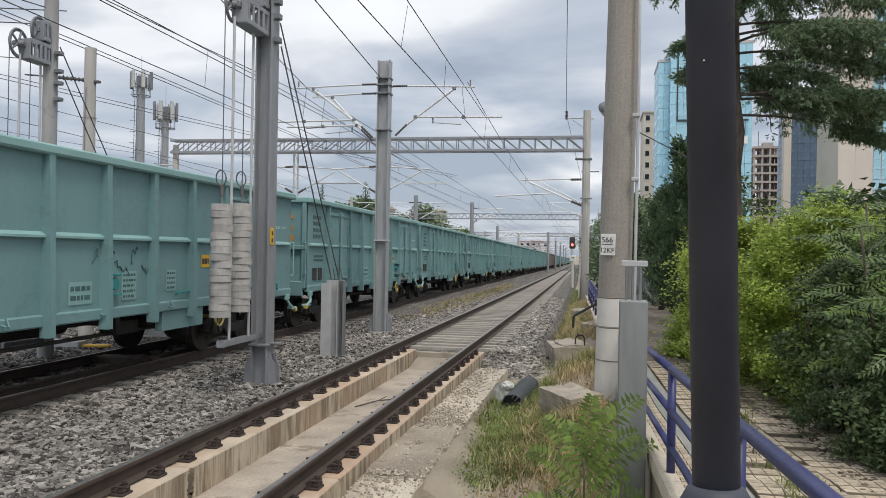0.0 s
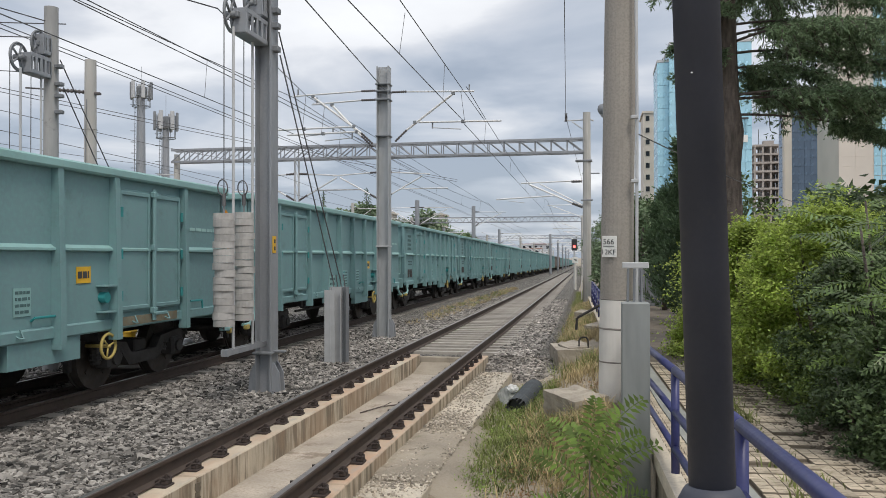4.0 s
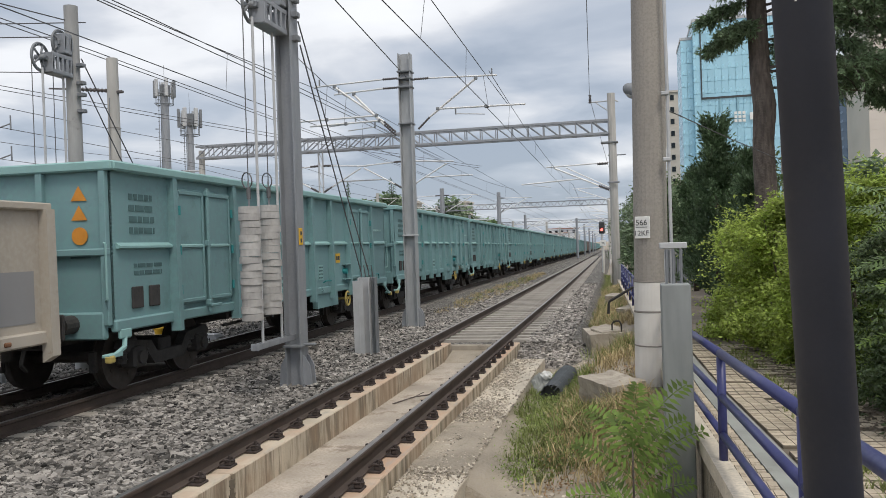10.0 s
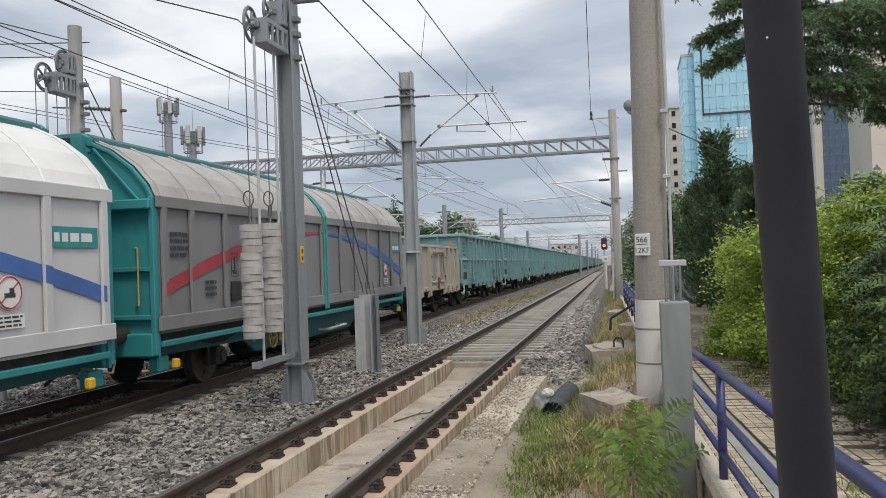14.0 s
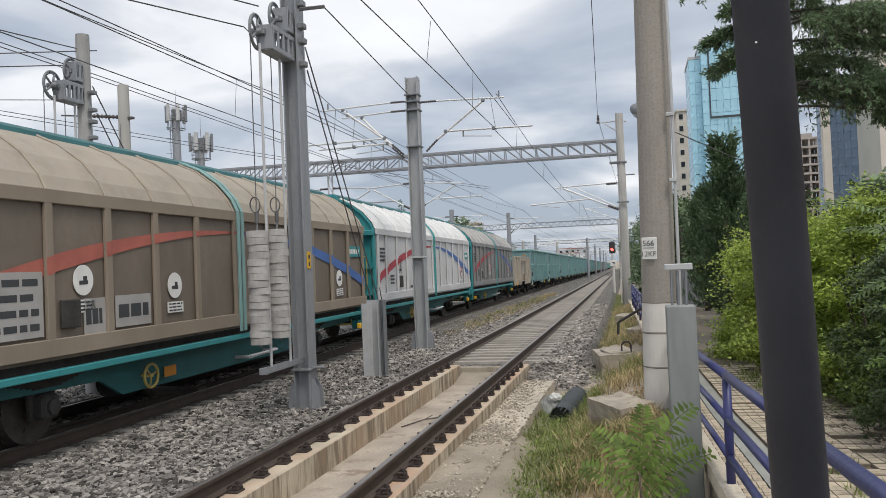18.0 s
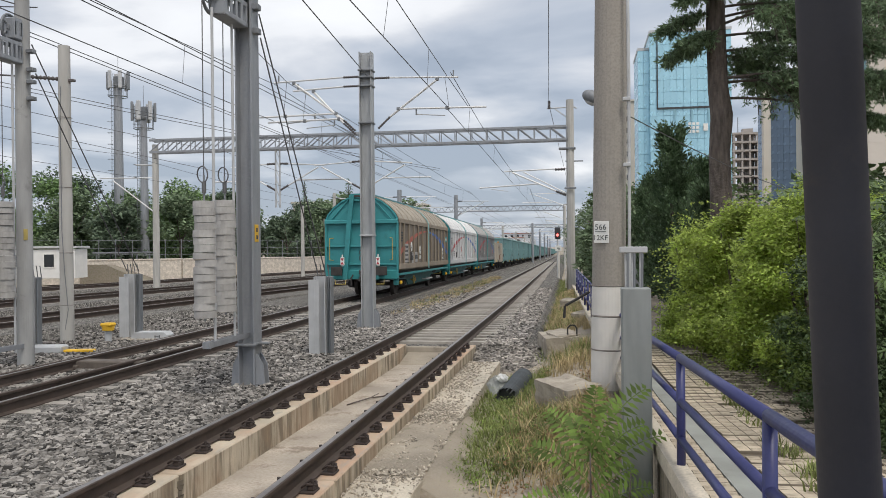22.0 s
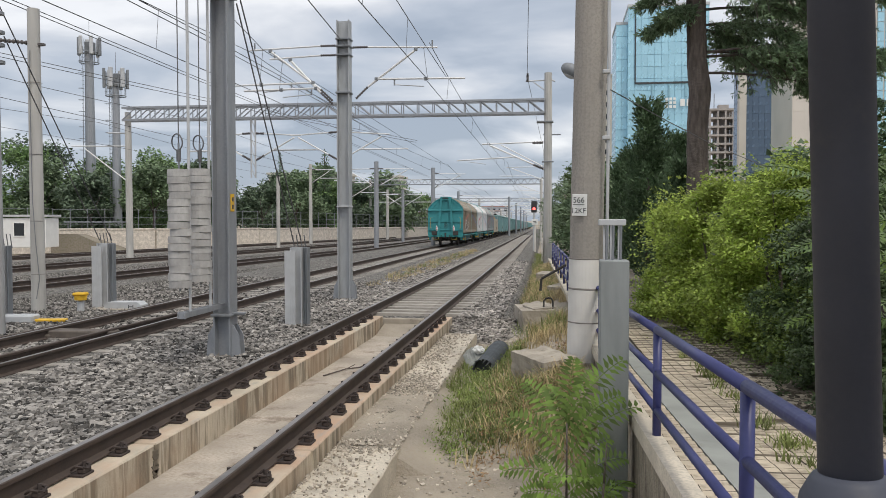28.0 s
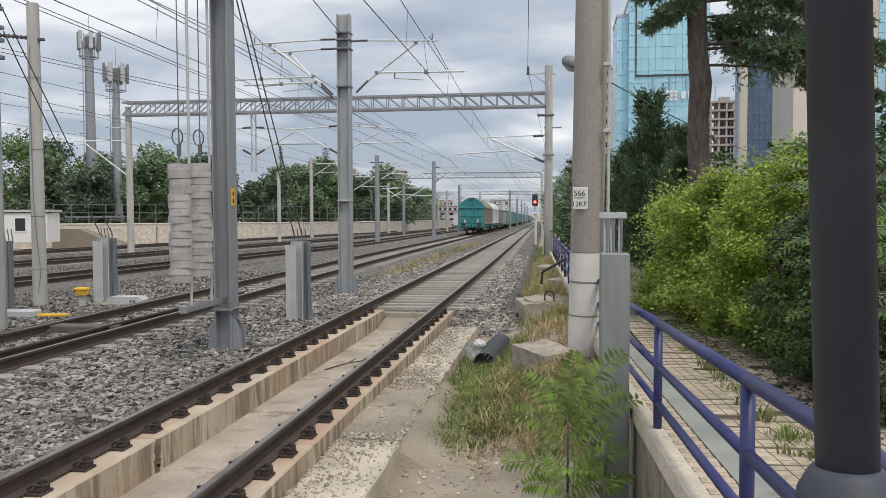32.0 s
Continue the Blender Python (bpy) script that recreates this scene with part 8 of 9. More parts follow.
def pine(x, y, z0, seed):
    """A cedar: level limbs with flat, drooping fans of twigs and open sky between them."""
    rng = np.random.default_rng(seed)
    t = thing("cedar_tree", pose(0, 0, 0), "tall dark cedar with rough bark and drooping boughs", "tree")
    top = 9.5
    bm = BM()
    pts = [(x + 0.06, y, z0), (x + 0.04, y, 1.0), (x + 0.02, y, 2.6), (x, y, 3.6), (x + 0.045, y, 4.3), (x - 0.02, y, 4.9), (x - 0.05, y, 6.0), (x - 0.08, y, top)]
    radii = (0.235, 0.215, 0.20, 0.19, 0.205, 0.18, 0.175, 0.11)
    n = 22
    rings = []
    dense = []
    for (p, ra), (q, rb) in zip(zip(pts, radii), zip(pts[1:], radii[1:])):
        m = max(2, int((q[2] - p[2]) / 0.07))
        for i in range(m):
            u = i / m
            dense.append((p[0] + (q[0] - p[0]) * u, p[2] + (q[2] - p[2]) * u, ra + (rb - ra) * u))
    for cx, cz, cr in dense:
        row = []
        for j in range(n):
            a = 2 * math.pi * j / n
            g = 1 + 0.07 * noise.noise((math.cos(a) * 3.2, math.sin(a) * 3.2, cz * 1.6)) + 0.06 * abs(noise.noise((math.cos(a) * 7, math.sin(a) * 7, cz * 4.5)))
            row.append(bm.verts.new((cx + cr * g * math.cos(a), y + cr * g * math.sin(a), cz)))
        rings.append(row)
    for p, q in zip(rings, rings[1:]):
        for j in range(n):
            bm.faces.new((p[j], p[(j + 1) % n], q[(j + 1) % n], q[j]))
    part("trunk", bm, M_BARK, t, smooth=True)
    for z, ln, deg, rise, droop, wide, k0 in (
            (4.92, 4.0, 1, 0.05, 0.15, 0.95, 0.14), (4.98, 3.1, -24, 0.06, 0.30, 0.85, 0.25), (5.02, 3.3, 24, 0.06, 0.25, 0.9, 0.2),
            (4.62, 3.3, 7, 0.02, 0.55, 0.45, 0.55), (5.50, 1.7, -14, 0.05, 0.30, 0.6, 0.1), (5.45, 1.8, 42, 0.05, 0.30, 0.6, 0.1),
            (6.15, 3.9, -4, 0.22, 0.30, 1.0, 0.15), (6.0, 3.1, -32, 0.20, 0.35, 0.9, 0.2), (6.35, 3.4, 22, 0.2, 0.3, 0.9, 0.2),
            (5.60, 0.95, 187, 0.08, 0.22, 0.42, 0.25), (5.80, 0.80, 214, 0.06, 0.22, 0.42, 0.25), (6.20, 1.05, 172, 0.1, 0.25, 0.45, 0.2), (6.6, 0.95, 226, 0.1, 0.25, 0.45, 0.2), (5.80, 3.0, 6, 0.1, 0.3, 0.8, 0.15),
            (6.9, 3.0, 2, 0.2, 0.3, 0.9, 0.15), (7.2, 2.4, 60, 0.2, 0.3, 0.8, 0.15), (7.0, 2.2, -70, 0.2, 0.3, 0.8, 0.15), (7.4, 1.2, 182, 0.2, 0.3, 0.7, 0.15),
            (7.6, 2.5, -20, 0.2, 0.3, 0.8, 0.1), (7.9, 2.0, 120, 0.2, 0.3, 0.7, 0.1), (8.3, 1.8, 250, 0.2, 0.3, 0.7, 0.1), (8.7, 1.5, 20, 0.2, 0.3, 0.6, 0.1)):
        a = radians(deg)
        fwd = np.array((math.cos(a), math.sin(a), 0.0))

        def limb(k):
            return np.array((x, y, z)) + fwd * (ln * k) + np.array((0, 0, rise * math.sin(math.pi * k) - droop * k * k))
        bm = BM()
        for i in range(8):
            rod(bm, tuple(limb(i / 8)), tuple(limb((i + 1) / 8)), 0.027 * (1 - 0.1 * i), 0.027 * (0.9 - 0.1 * i), n=7)
        b = part("bough", bm, M_BARK, t)
        base, way, length = [], [], []
        bm = BM()
        steps_ = max(12, int(ln * 10))
        for i in range(steps_):
            k = k0 + (1.0 - k0) * (i + rng.random()) / steps_
            for sd in (-1, 1):
                if rng.random() < 0.14:
                    continue
                h = a + sd * rng.uniform(0.55, 1.35)
                lt = wide * (1.08 - 0.66 * k) * rng.uniform(0.5, 1.1)
                dr = rng.uniform(0.30, 0.95)
                p0 = limb(k)
                tw = np.array((math.cos(h), math.sin(h), rng.uniform(-0.05, 0.18)))
                last = p0
                for j in range(7):
                    u = (j + 1) / 7
                    p = p0 + tw * lt * u - np.array((0, 0, dr * lt * u * u))
                    if j % 2 == 0:
                        rod(bm, tuple(last), tuple(p), 0.009, n=3)
                        last = p
                    for q in (-1, 1, rng.choice((-1, 1))):
                        g = h + q * rng.uniform(0.4, 1.1)
                        e = rng.uniform(-1.25, 0.15)
                        base.append(p)
                        way.append((math.cos(g) * math.cos(e), math.sin(g) * math.cos(e), math.sin(e)))
                        length.append(rng.uniform(0.10, 0.26) * (1.15 - 0.4 * u))
        tagged(part("twig_growth", bm, M_BARK, b), kind="stuff")
        needles("needles", b, M_CEDAR, np.array(base), np.array(way), np.array(length), 9, 0.085, 0.022, rng, 0.45)


pine(2.66, 16.0, -0.3, 51)


def broadleaf(x, y, z0, top, r, seed, n=4500, label="leafy green deciduous tree beyond the yard", size=0.55, material=None, group="yard trees"):
    rng = np.random.default_rng(seed)
    t = thing("broadleaf_tree", pose(0, 0, 0), label, "tree", group)
    trunk(t, [(x, y, z0), (x + 0.1, y, z0 + 0.45 * (top - z0))], 0.16, 0.08)
    for k in range(3):
        a = 2.1 * k + seed
        trunk(t, [(x + 0.1, y, z0 + 0.4 * (top - z0)), (x + 0.5 * r * math.cos(a), y + 0.5 * r * math.sin(a), z0 + 0.75 * (top - z0))], 0.08, 0.03, name="limb", n=6)
    bl = clumps(rng, x, y, z0 + 0.06 * (top - z0), top - 0.3, r, r, 26, r * 0.42)
    crown("foliage", t, material or M_WOOD, n, bl, size, size * 0.6, seed, 0.45, 0.2)


# trees along the right beyond the cypresses
for i, (x, y, top, r) in enumerate(((1.9, 40, 4.6, 1.6), (2.6, 48, 5.5, 2.2), (1.6, 58, 5.0, 1.9), (3.4, 66, 7, 2.6), (1.8, 78, 6, 2.2), (5.5, 36, 5.6, 2.0), (6.5, 24, 4.0, 1.8), (7.5, 17, 4.6, 2.0), (1.0, 96, 6, 2.6), (0.4, 120, 6, 3.0))):
    broadleaf(x, y, -0.6 - 0.0085 * past(y), top, r, 200 + i, 5000, "green tree beside the far footway", 0.28, M_LEAFD if i % 2 else M_WOOD, "footway trees")
bush("shrub", 5.2, 12.5, 0.0, 3.3, 1.2, 2.0, 7000, 20, "dark tall shrub behind the hedge", M_NEEDLE, 0.12, 0.04)
bush("shrub", 6.4, 10.5, 0.0, 3.0, 1.4, 1.6, 7000, 21, "dark tall shrub behind the hedge", M_NEEDLE, 0.12, 0.04)
fr = thing("mesh_fence", pose(0, 0, 0), "dull grey sheet fence behind the cypress", "fence")
for i in range(8):
    bm = BM()
    box(bm, (1.55 + 0.9 * i, 33.0, 0.65), (0.86, 0.04, 1.5), 0.01)
    for k in range(6):
        box(bm, (1.2 + 0.9 * i + 0.14 * k, 32.97, 0.65), (0.04, 0.03, 1.48))
    part("panel", bm, M_GALVD, fr)


# ---------------------------------------------------------------- beyond the yard
def cell_tower(x, y, top, r, label, seed):
    t = thing("cell_tower", pose(x, y, -1.0), label, "tower", "cell towers")
    h = top + 1.0
    bm = BM()
    rod(bm, (0, 0, 0), (0, 0, h - 1.5), r, r * 0.7, n=14)
    part("monopole", bm, M_GALV, t)
    bm = BM()
    for s in (-0.22, 0.22):
        rod(bm, (-r - 0.25, s, 1), (-r * 0.7 - 0.25, s, h - 1.5), 0.035, n=5)
    z = 1.0
    while z < h - 1.5:
        rod(bm, (-r - 0.24, -0.22, z), (-r - 0.24, 0.22, z), 0.025, n=4)
        ring(bm, (-r - 0.45, 0, z), (0, 0, 1), 0.32, 0.02, 10, 4) if int(z * 2) % 3 == 0 else None
        z += 0.45
    part("ladder", bm, M_GALVD, t)
    bm = BM()
    for zz in (h - 3.4, h - 2.2):
        ring(bm, (0, 0, zz), (0, 0, 1), 1.05, 0.05, 16, 5)
        for k in range(4):
            a = k * 1.57
            rod(bm, (0, 0, zz), (1.05 * math.cos(a), 1.05 * math.sin(a), zz), 0.04, n=5)
    for k in range(8):
        a = k * 0.785
        rod(bm, (1.05 * math.cos(a), 1.05 * math.sin(a), h - 3.4), (1.05 * math.cos(a), 1.05 * math.sin(a), h - 0.8), 0.035, n=5)
    part("platform", bm, M_GALVD, t)
    for k in range(6):
        a = k * 1.047 + seed
        bm = BM()
        box(bm, (1.2 * math.cos(a), 1.2 * math.sin(a), h - 1.5), (0.28, 0.42, 2.1), 0.05, Matrix.Rotation(a, 4, "Z"))
        part("antenna_panel", bm, M_GALVL if k % 3 else M_GALVD, t)
    bm = BM()
    box(bm, (0.1, 0, h - 1.7), (0.9, 0.9, 1.4), 0.05)
    part("radio_unit", bm, M_GALVD, t)
    bm = BM()
    rod(bm, (0, 0, h - 1.6), (0, 0, h + 1.4), 0.02, n=5)
    part("lightning_rod", bm, M_WIRE, t)


cell_tower(-54.0, 88.5, 23.4, 0.62, "tall grey cell tower with ladder and antenna panels", 0.2)
cell_tower(-47.6, 83.0, 18.6, 0.5, "grey cell tower with cylindrical antenna cage", 0.6)

cab = thing("site_cabin", pose(-40.5, 56.0, -0.5, 0, 0, 12), "white flat-roofed site cabin with two windows", "cabin")
bm = BM()
box(bm, (0, 0, 1.3), (5.6, 2.4, 2.2), 0.03)
part("body", bm, M_CABIN, cab)
bm = BM()
box(bm, (0, 0, 2.56), (5.9, 2.7, 0.16), 0.02)
part("roof", bm, M_GALVL, cab)
for x in (-1.4, 0.9):
    bm = BM()
    box(bm, (x, -1.215, 1.55), (0.75, 0.04, 0.95), 0.01)
    wn = part("window", bm, M_WIN, cab)
    bm = BM()
    for dx in (-0.4, 0.4):
        box(bm, (x + dx, -1.23, 1.55), (0.06, 0.06, 1.05))
    for dz in (-0.5, 0.5):
        box(bm, (x, -1.23, 1.55 + dz), (0.86, 0.06, 0.06))
    part("window_frame", bm, M_WHITE, wn)

shed = thing("cable_shed", pose(-46, 76, -0.8), "small open shed with grey roof and fence", "shed")
bm = BM()
box(bm, (0, 0, 2.3), (5.0, 3, 0.15), 0.02)
part("roof", bm, M_GALVD, shed)
for x in (-2.2, 2.2):
    for y in (-1.2, 1.2):
        bm = BM()
        rod(bm, (x, y, 0), (x, y, 2.3), 0.08, n=6)
        part("leg", bm, M_GALVD, shed)


def stone_wall():
    w = thing("stone_wall", pose(0, 0, 0), "long pale rubble stone boundary wall with fence on top", "wall", kind="structure")
    pts = [(-95.0, 28.0), (-50.0, 54.0), (-44.0, 66.0), (-36.5, 70.0), (-27.8, 86.0), (-24.5, 105), (-22.6, 130), (-23.5, 180)]
    for (xa, ya), (xb, yb) in zip(pts, pts[1:]):
        a, b = Vector((xa, ya, 0)), Vector((xb, yb, 0))
        n = max(2, int((b - a).length / 6))
        for i in range(n):
            p, q = a.lerp(b, i / n), a.lerp(b, (i + 1) / n)
            d = q - p
            bm = BM()
            zb = -0.0085 * past(p.y) - 0.9
            box(bm, (0, 0, 1.05), (d.length - 0.02, 0.5, 2.1), 0.03)
            box(bm, (0, 0, 2.15), (d.length - 0.02, 0.62, 0.14), 0.03)
            o = part("wall_bay", bm, M_STONEW, w)
            o.matrix_basis = Matrix.Translation(((p.x + q.x) / 2, (p.y + q.y) / 2, zb)) @ Matrix.Rotation(math.atan2(d.y, d.x), 4, "Z")
            bm = BM()
            for k in range(3):
                rod(bm, (-d.length / 2 + d.length * k / 3, 0, 2.2), (-d.length / 2 + d.length * k / 3, 0, 4.0), 0.035, n=5)
            for z in (2.6, 3.2, 3.9):
                rod(bm, (-d.length / 2, 0, z), (d.length / 2, 0, z), 0.015, n=4)
            f = part("fence_bay", bm, M_GALVD, w)
            f.matrix_basis = o.matrix_basis


stone_wall()
bm = BM()
prism(bm, [(-60, -1.2), (-60, 0.2), (-20, 0.6), (-4, 0.5), (0, -1.2)], 0, 5)
solid("earth_mound", bm, M_EARTH, "low bare earth mound below the trees", "mound", kind="structure", m=pose(-37.5, 66, 0, 0, 0, 4))

rng0 = np.random.default_rng(77)
left = [(-78, 92, 11.5, 5), (-70, 88, 12.0, 5), (-63, 90, 11.5, 4.5), (-58, 95, 9.5, 4), (-66, 80, 9, 4), (-75, 78, 9.5, 4), (-51, 86, 7.5, 3.2), (-46, 88, 9.2, 3.6), (-41.5, 92, 8.6, 3.4), (-52, 100, 9.5, 4), (-85, 80, 11, 5), (-90, 95, 12, 5), (-56, 82, 8, 3.6), (-60, 84, 9.5, 4), (-49, 80, 6.5, 3), (-44, 84, 7.5, 3.2), (-54, 92, 9, 4),
        (-36, 96, 6.0, 3.2), (-33, 100, 7.4, 3.2), (-30, 106, 7.0, 3.0), (-27.5, 112, 6.6, 3.0), (-38, 110, 7.2, 3.6), (-26.8, 122, 6.0, 3.0), (-26.5, 135, 6.0, 3.2), (-27, 150, 6, 3.4), (-28, 170, 6.5, 3.8), (-42, 120, 8.5, 4.2)]
for i, (x, y, top, r) in enumerate(left):
    broadleaf(x, y, -1.0, top, r, 300 + i, 4400, size=0.50, material=(M_WOOD, M_WOODL, M_WOODD)[i % 3])
for i in range(16):
    broadleaf(-105 + 5.2 * i + rng0.uniform(-1, 1), 128 + rng0.uniform(-8, 8), -1.2, 8.5 + rng0.uniform(-1.5, 2.5), 4.6, 340 + i, 2600, "distant leafy tree behind the yard", 0.9)
for i, (x, y, top) in enumerate(((-30.3, 104, 11.2), (-33.8, 118, 9.5), (-49, 140, 14))):
    rng = np.random.default_rng(400 + i)
    t = thing("spruce", pose(0, 0, 0), "slim dark conifer rising above the trees", "tree", "conifers")
    trunk(t, [(x, y, -1), (x, y, top - 0.5)], 0.14, 0.04)
    bl = [(x, y, z, 1.7 * (1 - (z + 1) / (top + 1.3)) + 0.15, 1.7 * (1 - (z + 1) / (top + 1.3)) + 0.15, 0.3) for z in np.arange(1.0, top, 0.55)]
    crown("foliage", t, M_NEEDLE, 3500, bl, 0.5, 0.12, 400 + i, 0.3, 0.5)


def block(name, x, y, w, d, top, floors, bays, wall, label, z0=-3.0, turn=0.0, group="far buildings", glass=None):
    """A plain building with storeys of separate windows."""
    b = thing(name, pose(x, y, z0, 0, 0, turn), label, "building", group)
    h = top - z0
    bm = BM()
    box(bm, (0, 0, h / 2), (w, d, h))
    part("wall", bm, wall, b)
    bm = BM()
    box(bm, (0, 0, h + 0.2), (w + 0.6, d + 0.6, 0.4))
    part("roof", bm, M_ROOFT if wall is M_HAZE else wall, b)
    bm = BM()
    box(bm, (0, 0, 0), (w / bays * 0.45, 0.12, h / floors * 0.42))
    win = mesh("window", bm, glass or M_WIN)
    for i in range(floors):
        for j in range(bays):
            o = new("window", win)
            o.parent = b
            o.matrix_basis = pose(-w / 2 + w * (j + 0.5) / bays, -d / 2 - 0.03, h * (i + 0.55) / floors)
    return b


# far town round the line's end
rt = np.random.default_rng(5)
for i in range(26):
    y = 300 + rt.uniform(0, 260)
    x = -8.9 * y / 325 - 4 + (i - 13) * 8.5 + rt.uniform(-3, 3)
    if abs(x + 0.0275 * y + 3) < 14:
        x -= 24
    top = 1.5 + rt.uniform(0, 6) + (y - 300) * 0.015
    block("apartment_house", x, y, 11 + rt.uniform(0, 7), 10, top, 4, 5, M_HAZE, "distant apartment house, paled for haze", -6)
block("apartment_house", -39.0, 190, 6, 8, 11.5, 5, 4, M_STUCCO, "cream apartment house above the yard trees", -3)
block("apartment_house", -46, 150, 14, 10, 10, 4, 5, M_STUCCO, "cream house with terrace beyond the trees", -3)
block("apartment_house", 14.5, 190, 9, 12, 33.5, 14, 5, M_STUCCO, "tall cream apartment block beside the glass tower", -3)


def curtain_wall(name, x, y, w, d, z0, top, cols, rows, glass, label, turn=0.0, mull=True):
    """A tower clad in separate glass panels with thin mullions."""
    b = thing(name, pose(x, y, z0, 0, 0, turn), label, "building", "office towers")
    h = top - z0
    bm = BM()
    box(bm, (0, 0, h / 2), (w - 0.3, d - 0.3, h))
    part("core", bm, M_MULL if glass is M_GLASSB else M_GLASSD, b)
    for side in (0, 1):
        ww = w if side == 0 else d
        nc = cols if side == 0 else max(2, int(cols * d / w))
        cw, ch = ww / nc, h / rows
        bm = BM()
        box(bm, (0, 0, 0), (cw - 0.05, 0.08, ch - 0.07))
        pane = mesh("pane", bm, glass)
        for i in range(rows):
            if z0 + ch * i < 7.5:
                continue
            for j in range(nc):
                o = new("pane", pane)
                o.parent = b
                u = -ww / 2 + cw * (j + 0.5)
                if side == 0:
                    o.matrix_basis = pose(u, -d / 2 + 0.1, ch * (i + 0.5))
                else:
                    o.matrix_basis = pose(-w / 2 + 0.1, u, ch * (i + 0.5), 0, 0, -90)
    bm = BM()
    box(bm, (0, 0, h + 0.25), (w + 0.1, d + 0.1, 0.5))
    part("parapet", bm, M_GALVL, b)
    return b


gt = curtain_wall("glass_tower", 20.3, 160, 14.5, 12, -3, 40.8, 12, 20, M_GLASSB, "tall light blue glass office tower")
curtain_wall("glass_tower", 12.6, 161, 3.2, 11, -3, 38.0, 3, 19, M_GLASSB, "lower light blue glass wing of the office tower")
bm = BM()
z = 26.8
box(bm, (0.3, -6.15, z + 3), (12.6, 0.1, 0.35))
box(bm, (-5.9, -6.15, z + 10), (0.2, 0.1, 14))
part("reveal", bm, M_INK, gt, "dark reveal line on the facade")
for k in range(4):
    bm = BM()
    box(bm, (-2.8 + 3.0 * k, -6.12, z + 1.6), (0.35, 0.10, 2.4), 0.05)
    part("column", bm, M_MULL, gt)
bm = BM()
for k in range(3):
    for q in range(3):
        box(bm, (-0.2 + 0.7 * k, -6.25, z - 1.4 + 0.7 * q), (0.5, 0.1, 0.5))
for k in range(4):
    box(bm, (2.6 + 1.15 * k, -6.25, z - 0.7), (0.8, 0.1, 1.3))
part("sign_shape", bm, M_WHITE, gt, "white emblem and lettering shapes")
dk = curtain_wall("glass_tower", 49.5, 205, 11.0, 14, -3, 40, 8, 22, M_GLASSD, "dark slate-blue glass office block")
bm = BM()
box(bm, (-6.4, -6.5, 22), (1.6, 2, 44))
part("edge_strip", bm, M_STUCCO, dk, "cream stone edge strip")
bg = thing("office_block", pose(52.3, 158, -3), "tall cream stone office block with upright blue glazed strips", "building", "office towers")
bm = BM()
box(bm, (0, 0, 26), (22, 14, 52))
part("wall", bm, M_STUCCO, bg)
bm = BM()
for i in range(29):
    for j in (0, 1, 3, 4, 6, 7):
        box(bm, (-11 + 2.75 * (j + 0.5), -7.03, 1.7 * i + 2.5), (2.73, 0.10, 1.685))
tagged(part("stone_cladding", bm, M_STONEP, bg, "pale stone cladding"), kind="stuff")
bm = BM()
box(bm, (0, 0, 0), (1.1, 0.10, 1.62), 0.02)
pane = mesh("pane", bm, M_GLASSB)
for i in range(7, 29):
    for u in (-4.78, -3.47, 3.47, 4.78):
        o = new("pane", pane)
        o.parent = bg
        o.matrix_basis = pose(u, -7.06, 1.7 * i + 2.5)
cn = thing("unfinished_tower", pose(58.5, 305, -3), "unfinished concrete tower with open floors", "building", "office towers")
for k in range(15):
    bm = BM()
    box(bm, (0, 0, 3.05 * k + 1), (9.0, 9, 0.7))
    part("floor_slab", bm, M_RAW, cn)
bm = BM()
for x in (-4, -1.3, 1.3, 4):
    for y in (-4, 0, 4):
        box(bm, (x, y, 22), (0.6, 0.6, 44))
box(bm, (1.5, 2, 23), (3.5, 3, 46))
part("frame_column", bm, M_RAW, cn)
bm = BM()
box(bm, (6.5, 0, 20), (4, 8, 43))
part("stair_core", bm, M_STUCCO, cn)
bm = BM()
rod(bm, (-2, 0, 44), (-2, 0, 50), 0.15, n=5)
part("site_mast", bm, M_GALVD, cn)
wire(sag((0.7, 10.9, 3.55), (9.0, 30, 3.3), 0.25), 0.008)

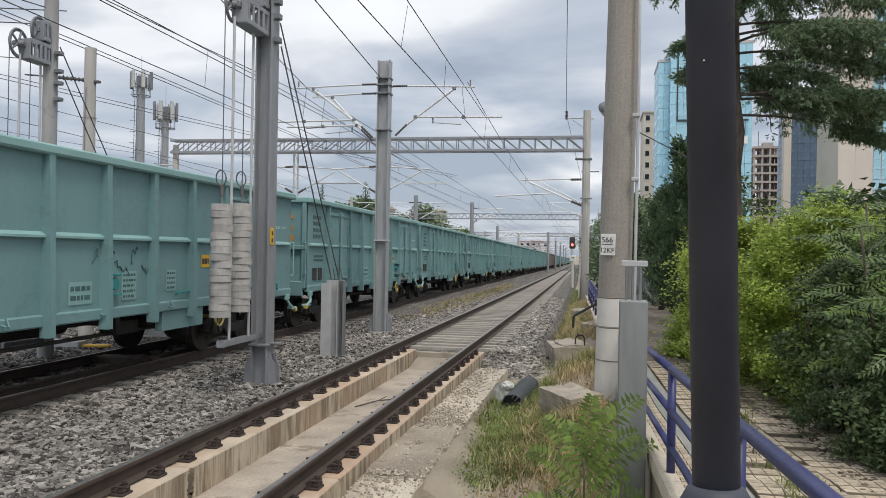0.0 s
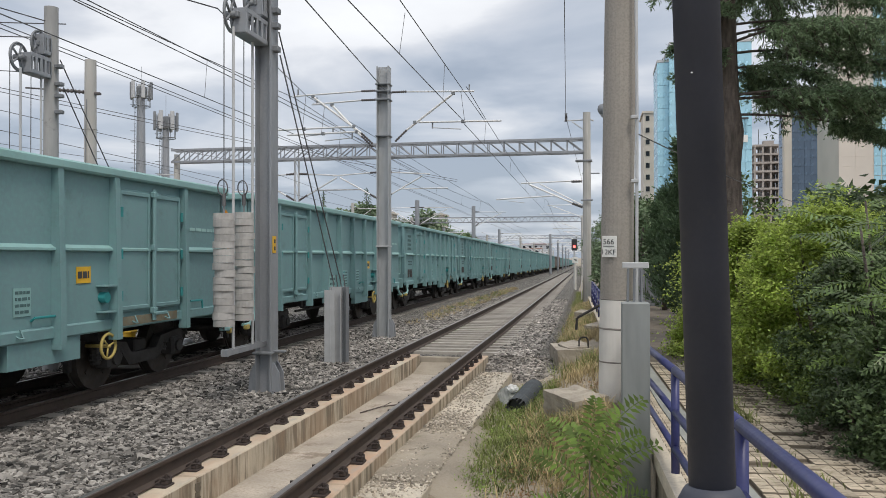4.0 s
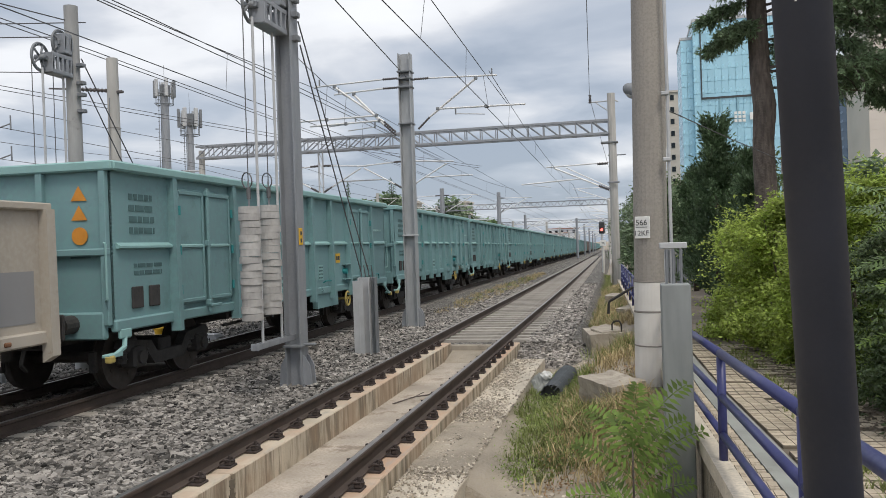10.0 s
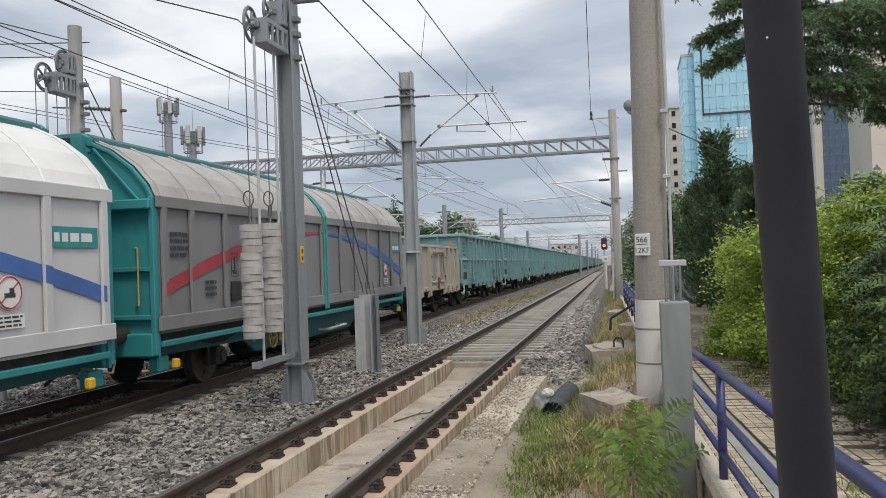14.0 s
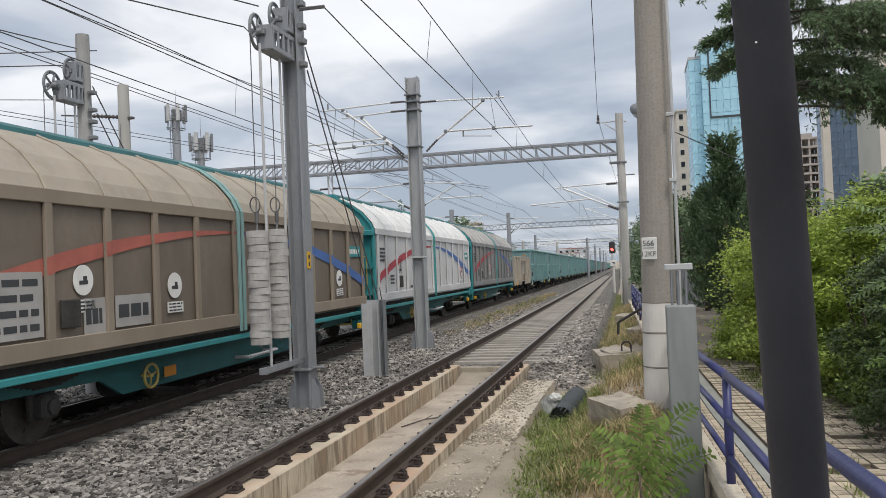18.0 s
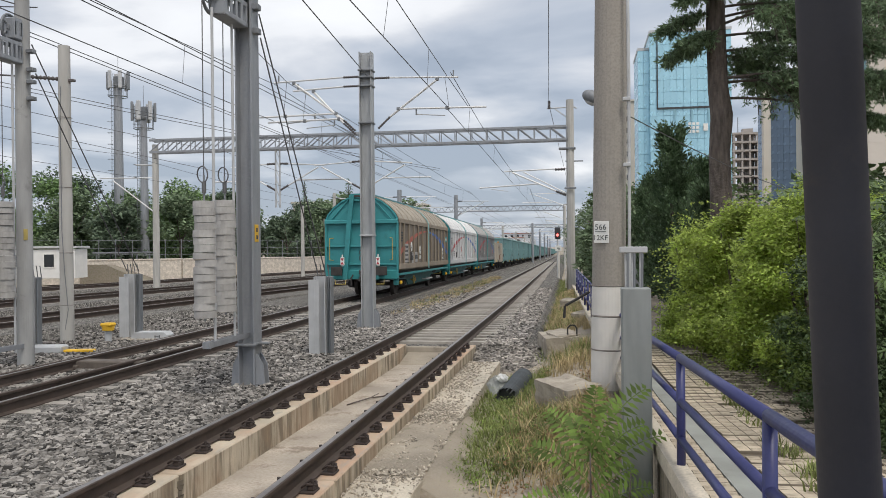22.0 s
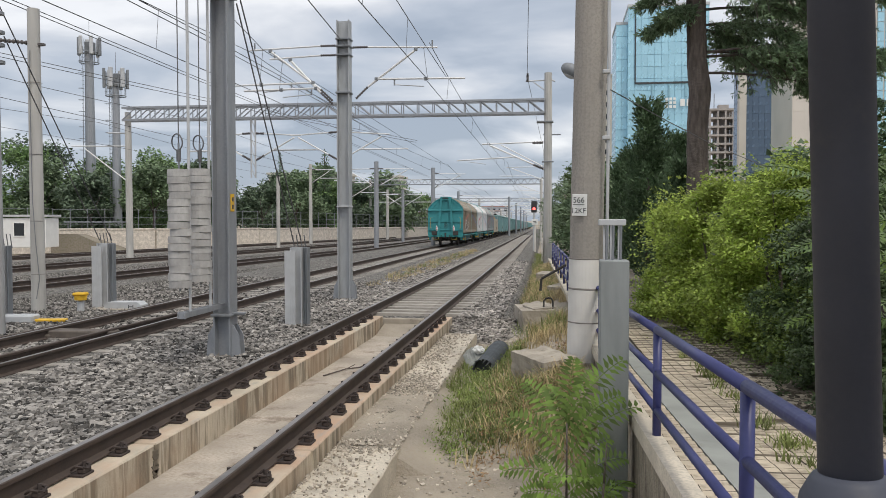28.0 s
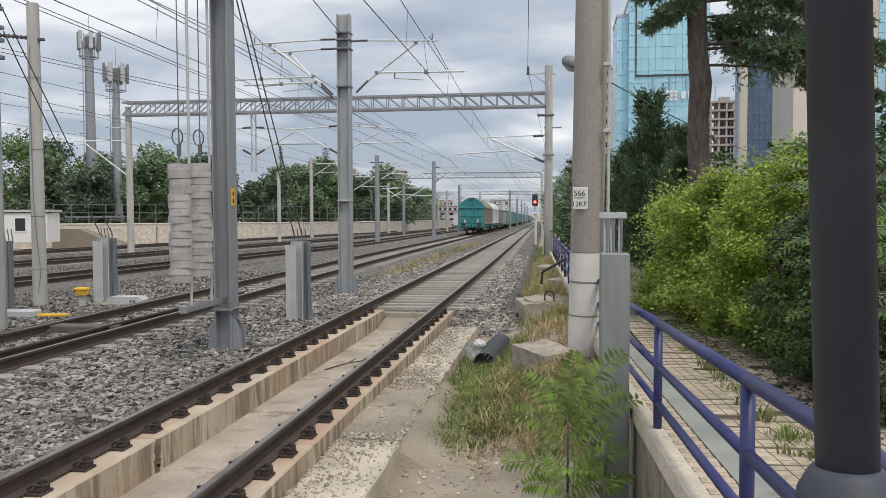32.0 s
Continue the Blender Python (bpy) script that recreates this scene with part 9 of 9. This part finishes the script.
# ---------------------------------------------------------------- loose stones, last
stones("ballast_stones", 56000, spread(-6.75, -4.24, 5.2, 26, -0.212, 1.5), 0.023, 0.053, M_STONE, "loose grey crushed ballast stones between the tracks")
stones("ballast_stones", 9000, spread(-8.7, -7.3, 7.0, 24, -0.245, 1.5), 0.024, 0.052, M_STONE, "loose grey ballast stones between the rails")
stones("ballast_stones", 18000, spread(-12.2, -8.9, 10.0, 28, -0.215, 1.5), 0.024, 0.05, M_STONE, "loose grey ballast stones beyond the train track")
stones("ballast_stones", 11000, spread(-2.0, -1.1, 16.7, 42, -0.215, 1.5), 0.026, 0.058, M_STONEL, "loose pale ballast stones beside the main track")
stones("ballast_stones", 5000, spread(-3.8, -2.45, 17.0, 34, -0.262, 1.5), 0.022, 0.045, M_STONE, "loose grey ballast stones between the sleepers")
stones("ballast_stones", 9000, spread(-5.6, -4.2, 17, 45, -0.215, 1.6), 0.026, 0.058, M_STONEL, "loose pale ballast stones beside the main track")


def verge_stones(n, rng):
    y = np.where(rng.random(n) < 0.6, rng.uniform(7.4, 11.2, n), rng.uniform(5.5, 15.4, n))
    p = np.stack([np.clip(rng.normal(-1.92, 0.2, n), -2.10, -1.50), y], -1)
    z = -0.362 + rng.uniform(-0.01, 0.02, n) * (y > 7.6) * (y < 10.5)
    return np.stack([p[:, 0], p[:, 1], z], -1)


def toe_stones(n, rng):
    y = rng.uniform(14.9, 16.75, n)
    x = rng.uniform(-2.1, -0.6, n)
    return np.stack([x, y, -0.225 - 0.47 * (np.maximum(16.72 - y, 0) / 1.9) ** 0.8 - 0.12 * np.maximum(0, x + 1.1)], -1)


stones("ballast_stones", 3000, toe_stones, 0.028, 0.06, M_STONEL, "loose pale ballast stones sloping into the ditch")
stones("gravel", 7000, verge_stones, 0.006, 0.022, M_GRIT, "fine pale gravel on the concrete slab")


def soil_stones(n, rng):
    p = np.stack([rng.uniform(-1.6, 0.4, n), rng.uniform(6.6, 17, n)], -1)
    return on_ground(p)


stones("verge_pebbles", 2600, soil_stones, 0.008, 0.026, M_GRIT, "scattered pebbles on the dry verge")
stones("footway_litter", 2600, lambda n, rng: (lambda y: np.stack([np.array([edge_x(q) for q in y]) + rng.uniform(1.3, 2.6, n), y, np.array([path_z(q) for q in y]) + 0.004], -1))(rng.uniform(4, 12, n)), 0.008, 0.022, M_JOINT, "dry leaf litter and crumbs at the footway's edge")

motions()
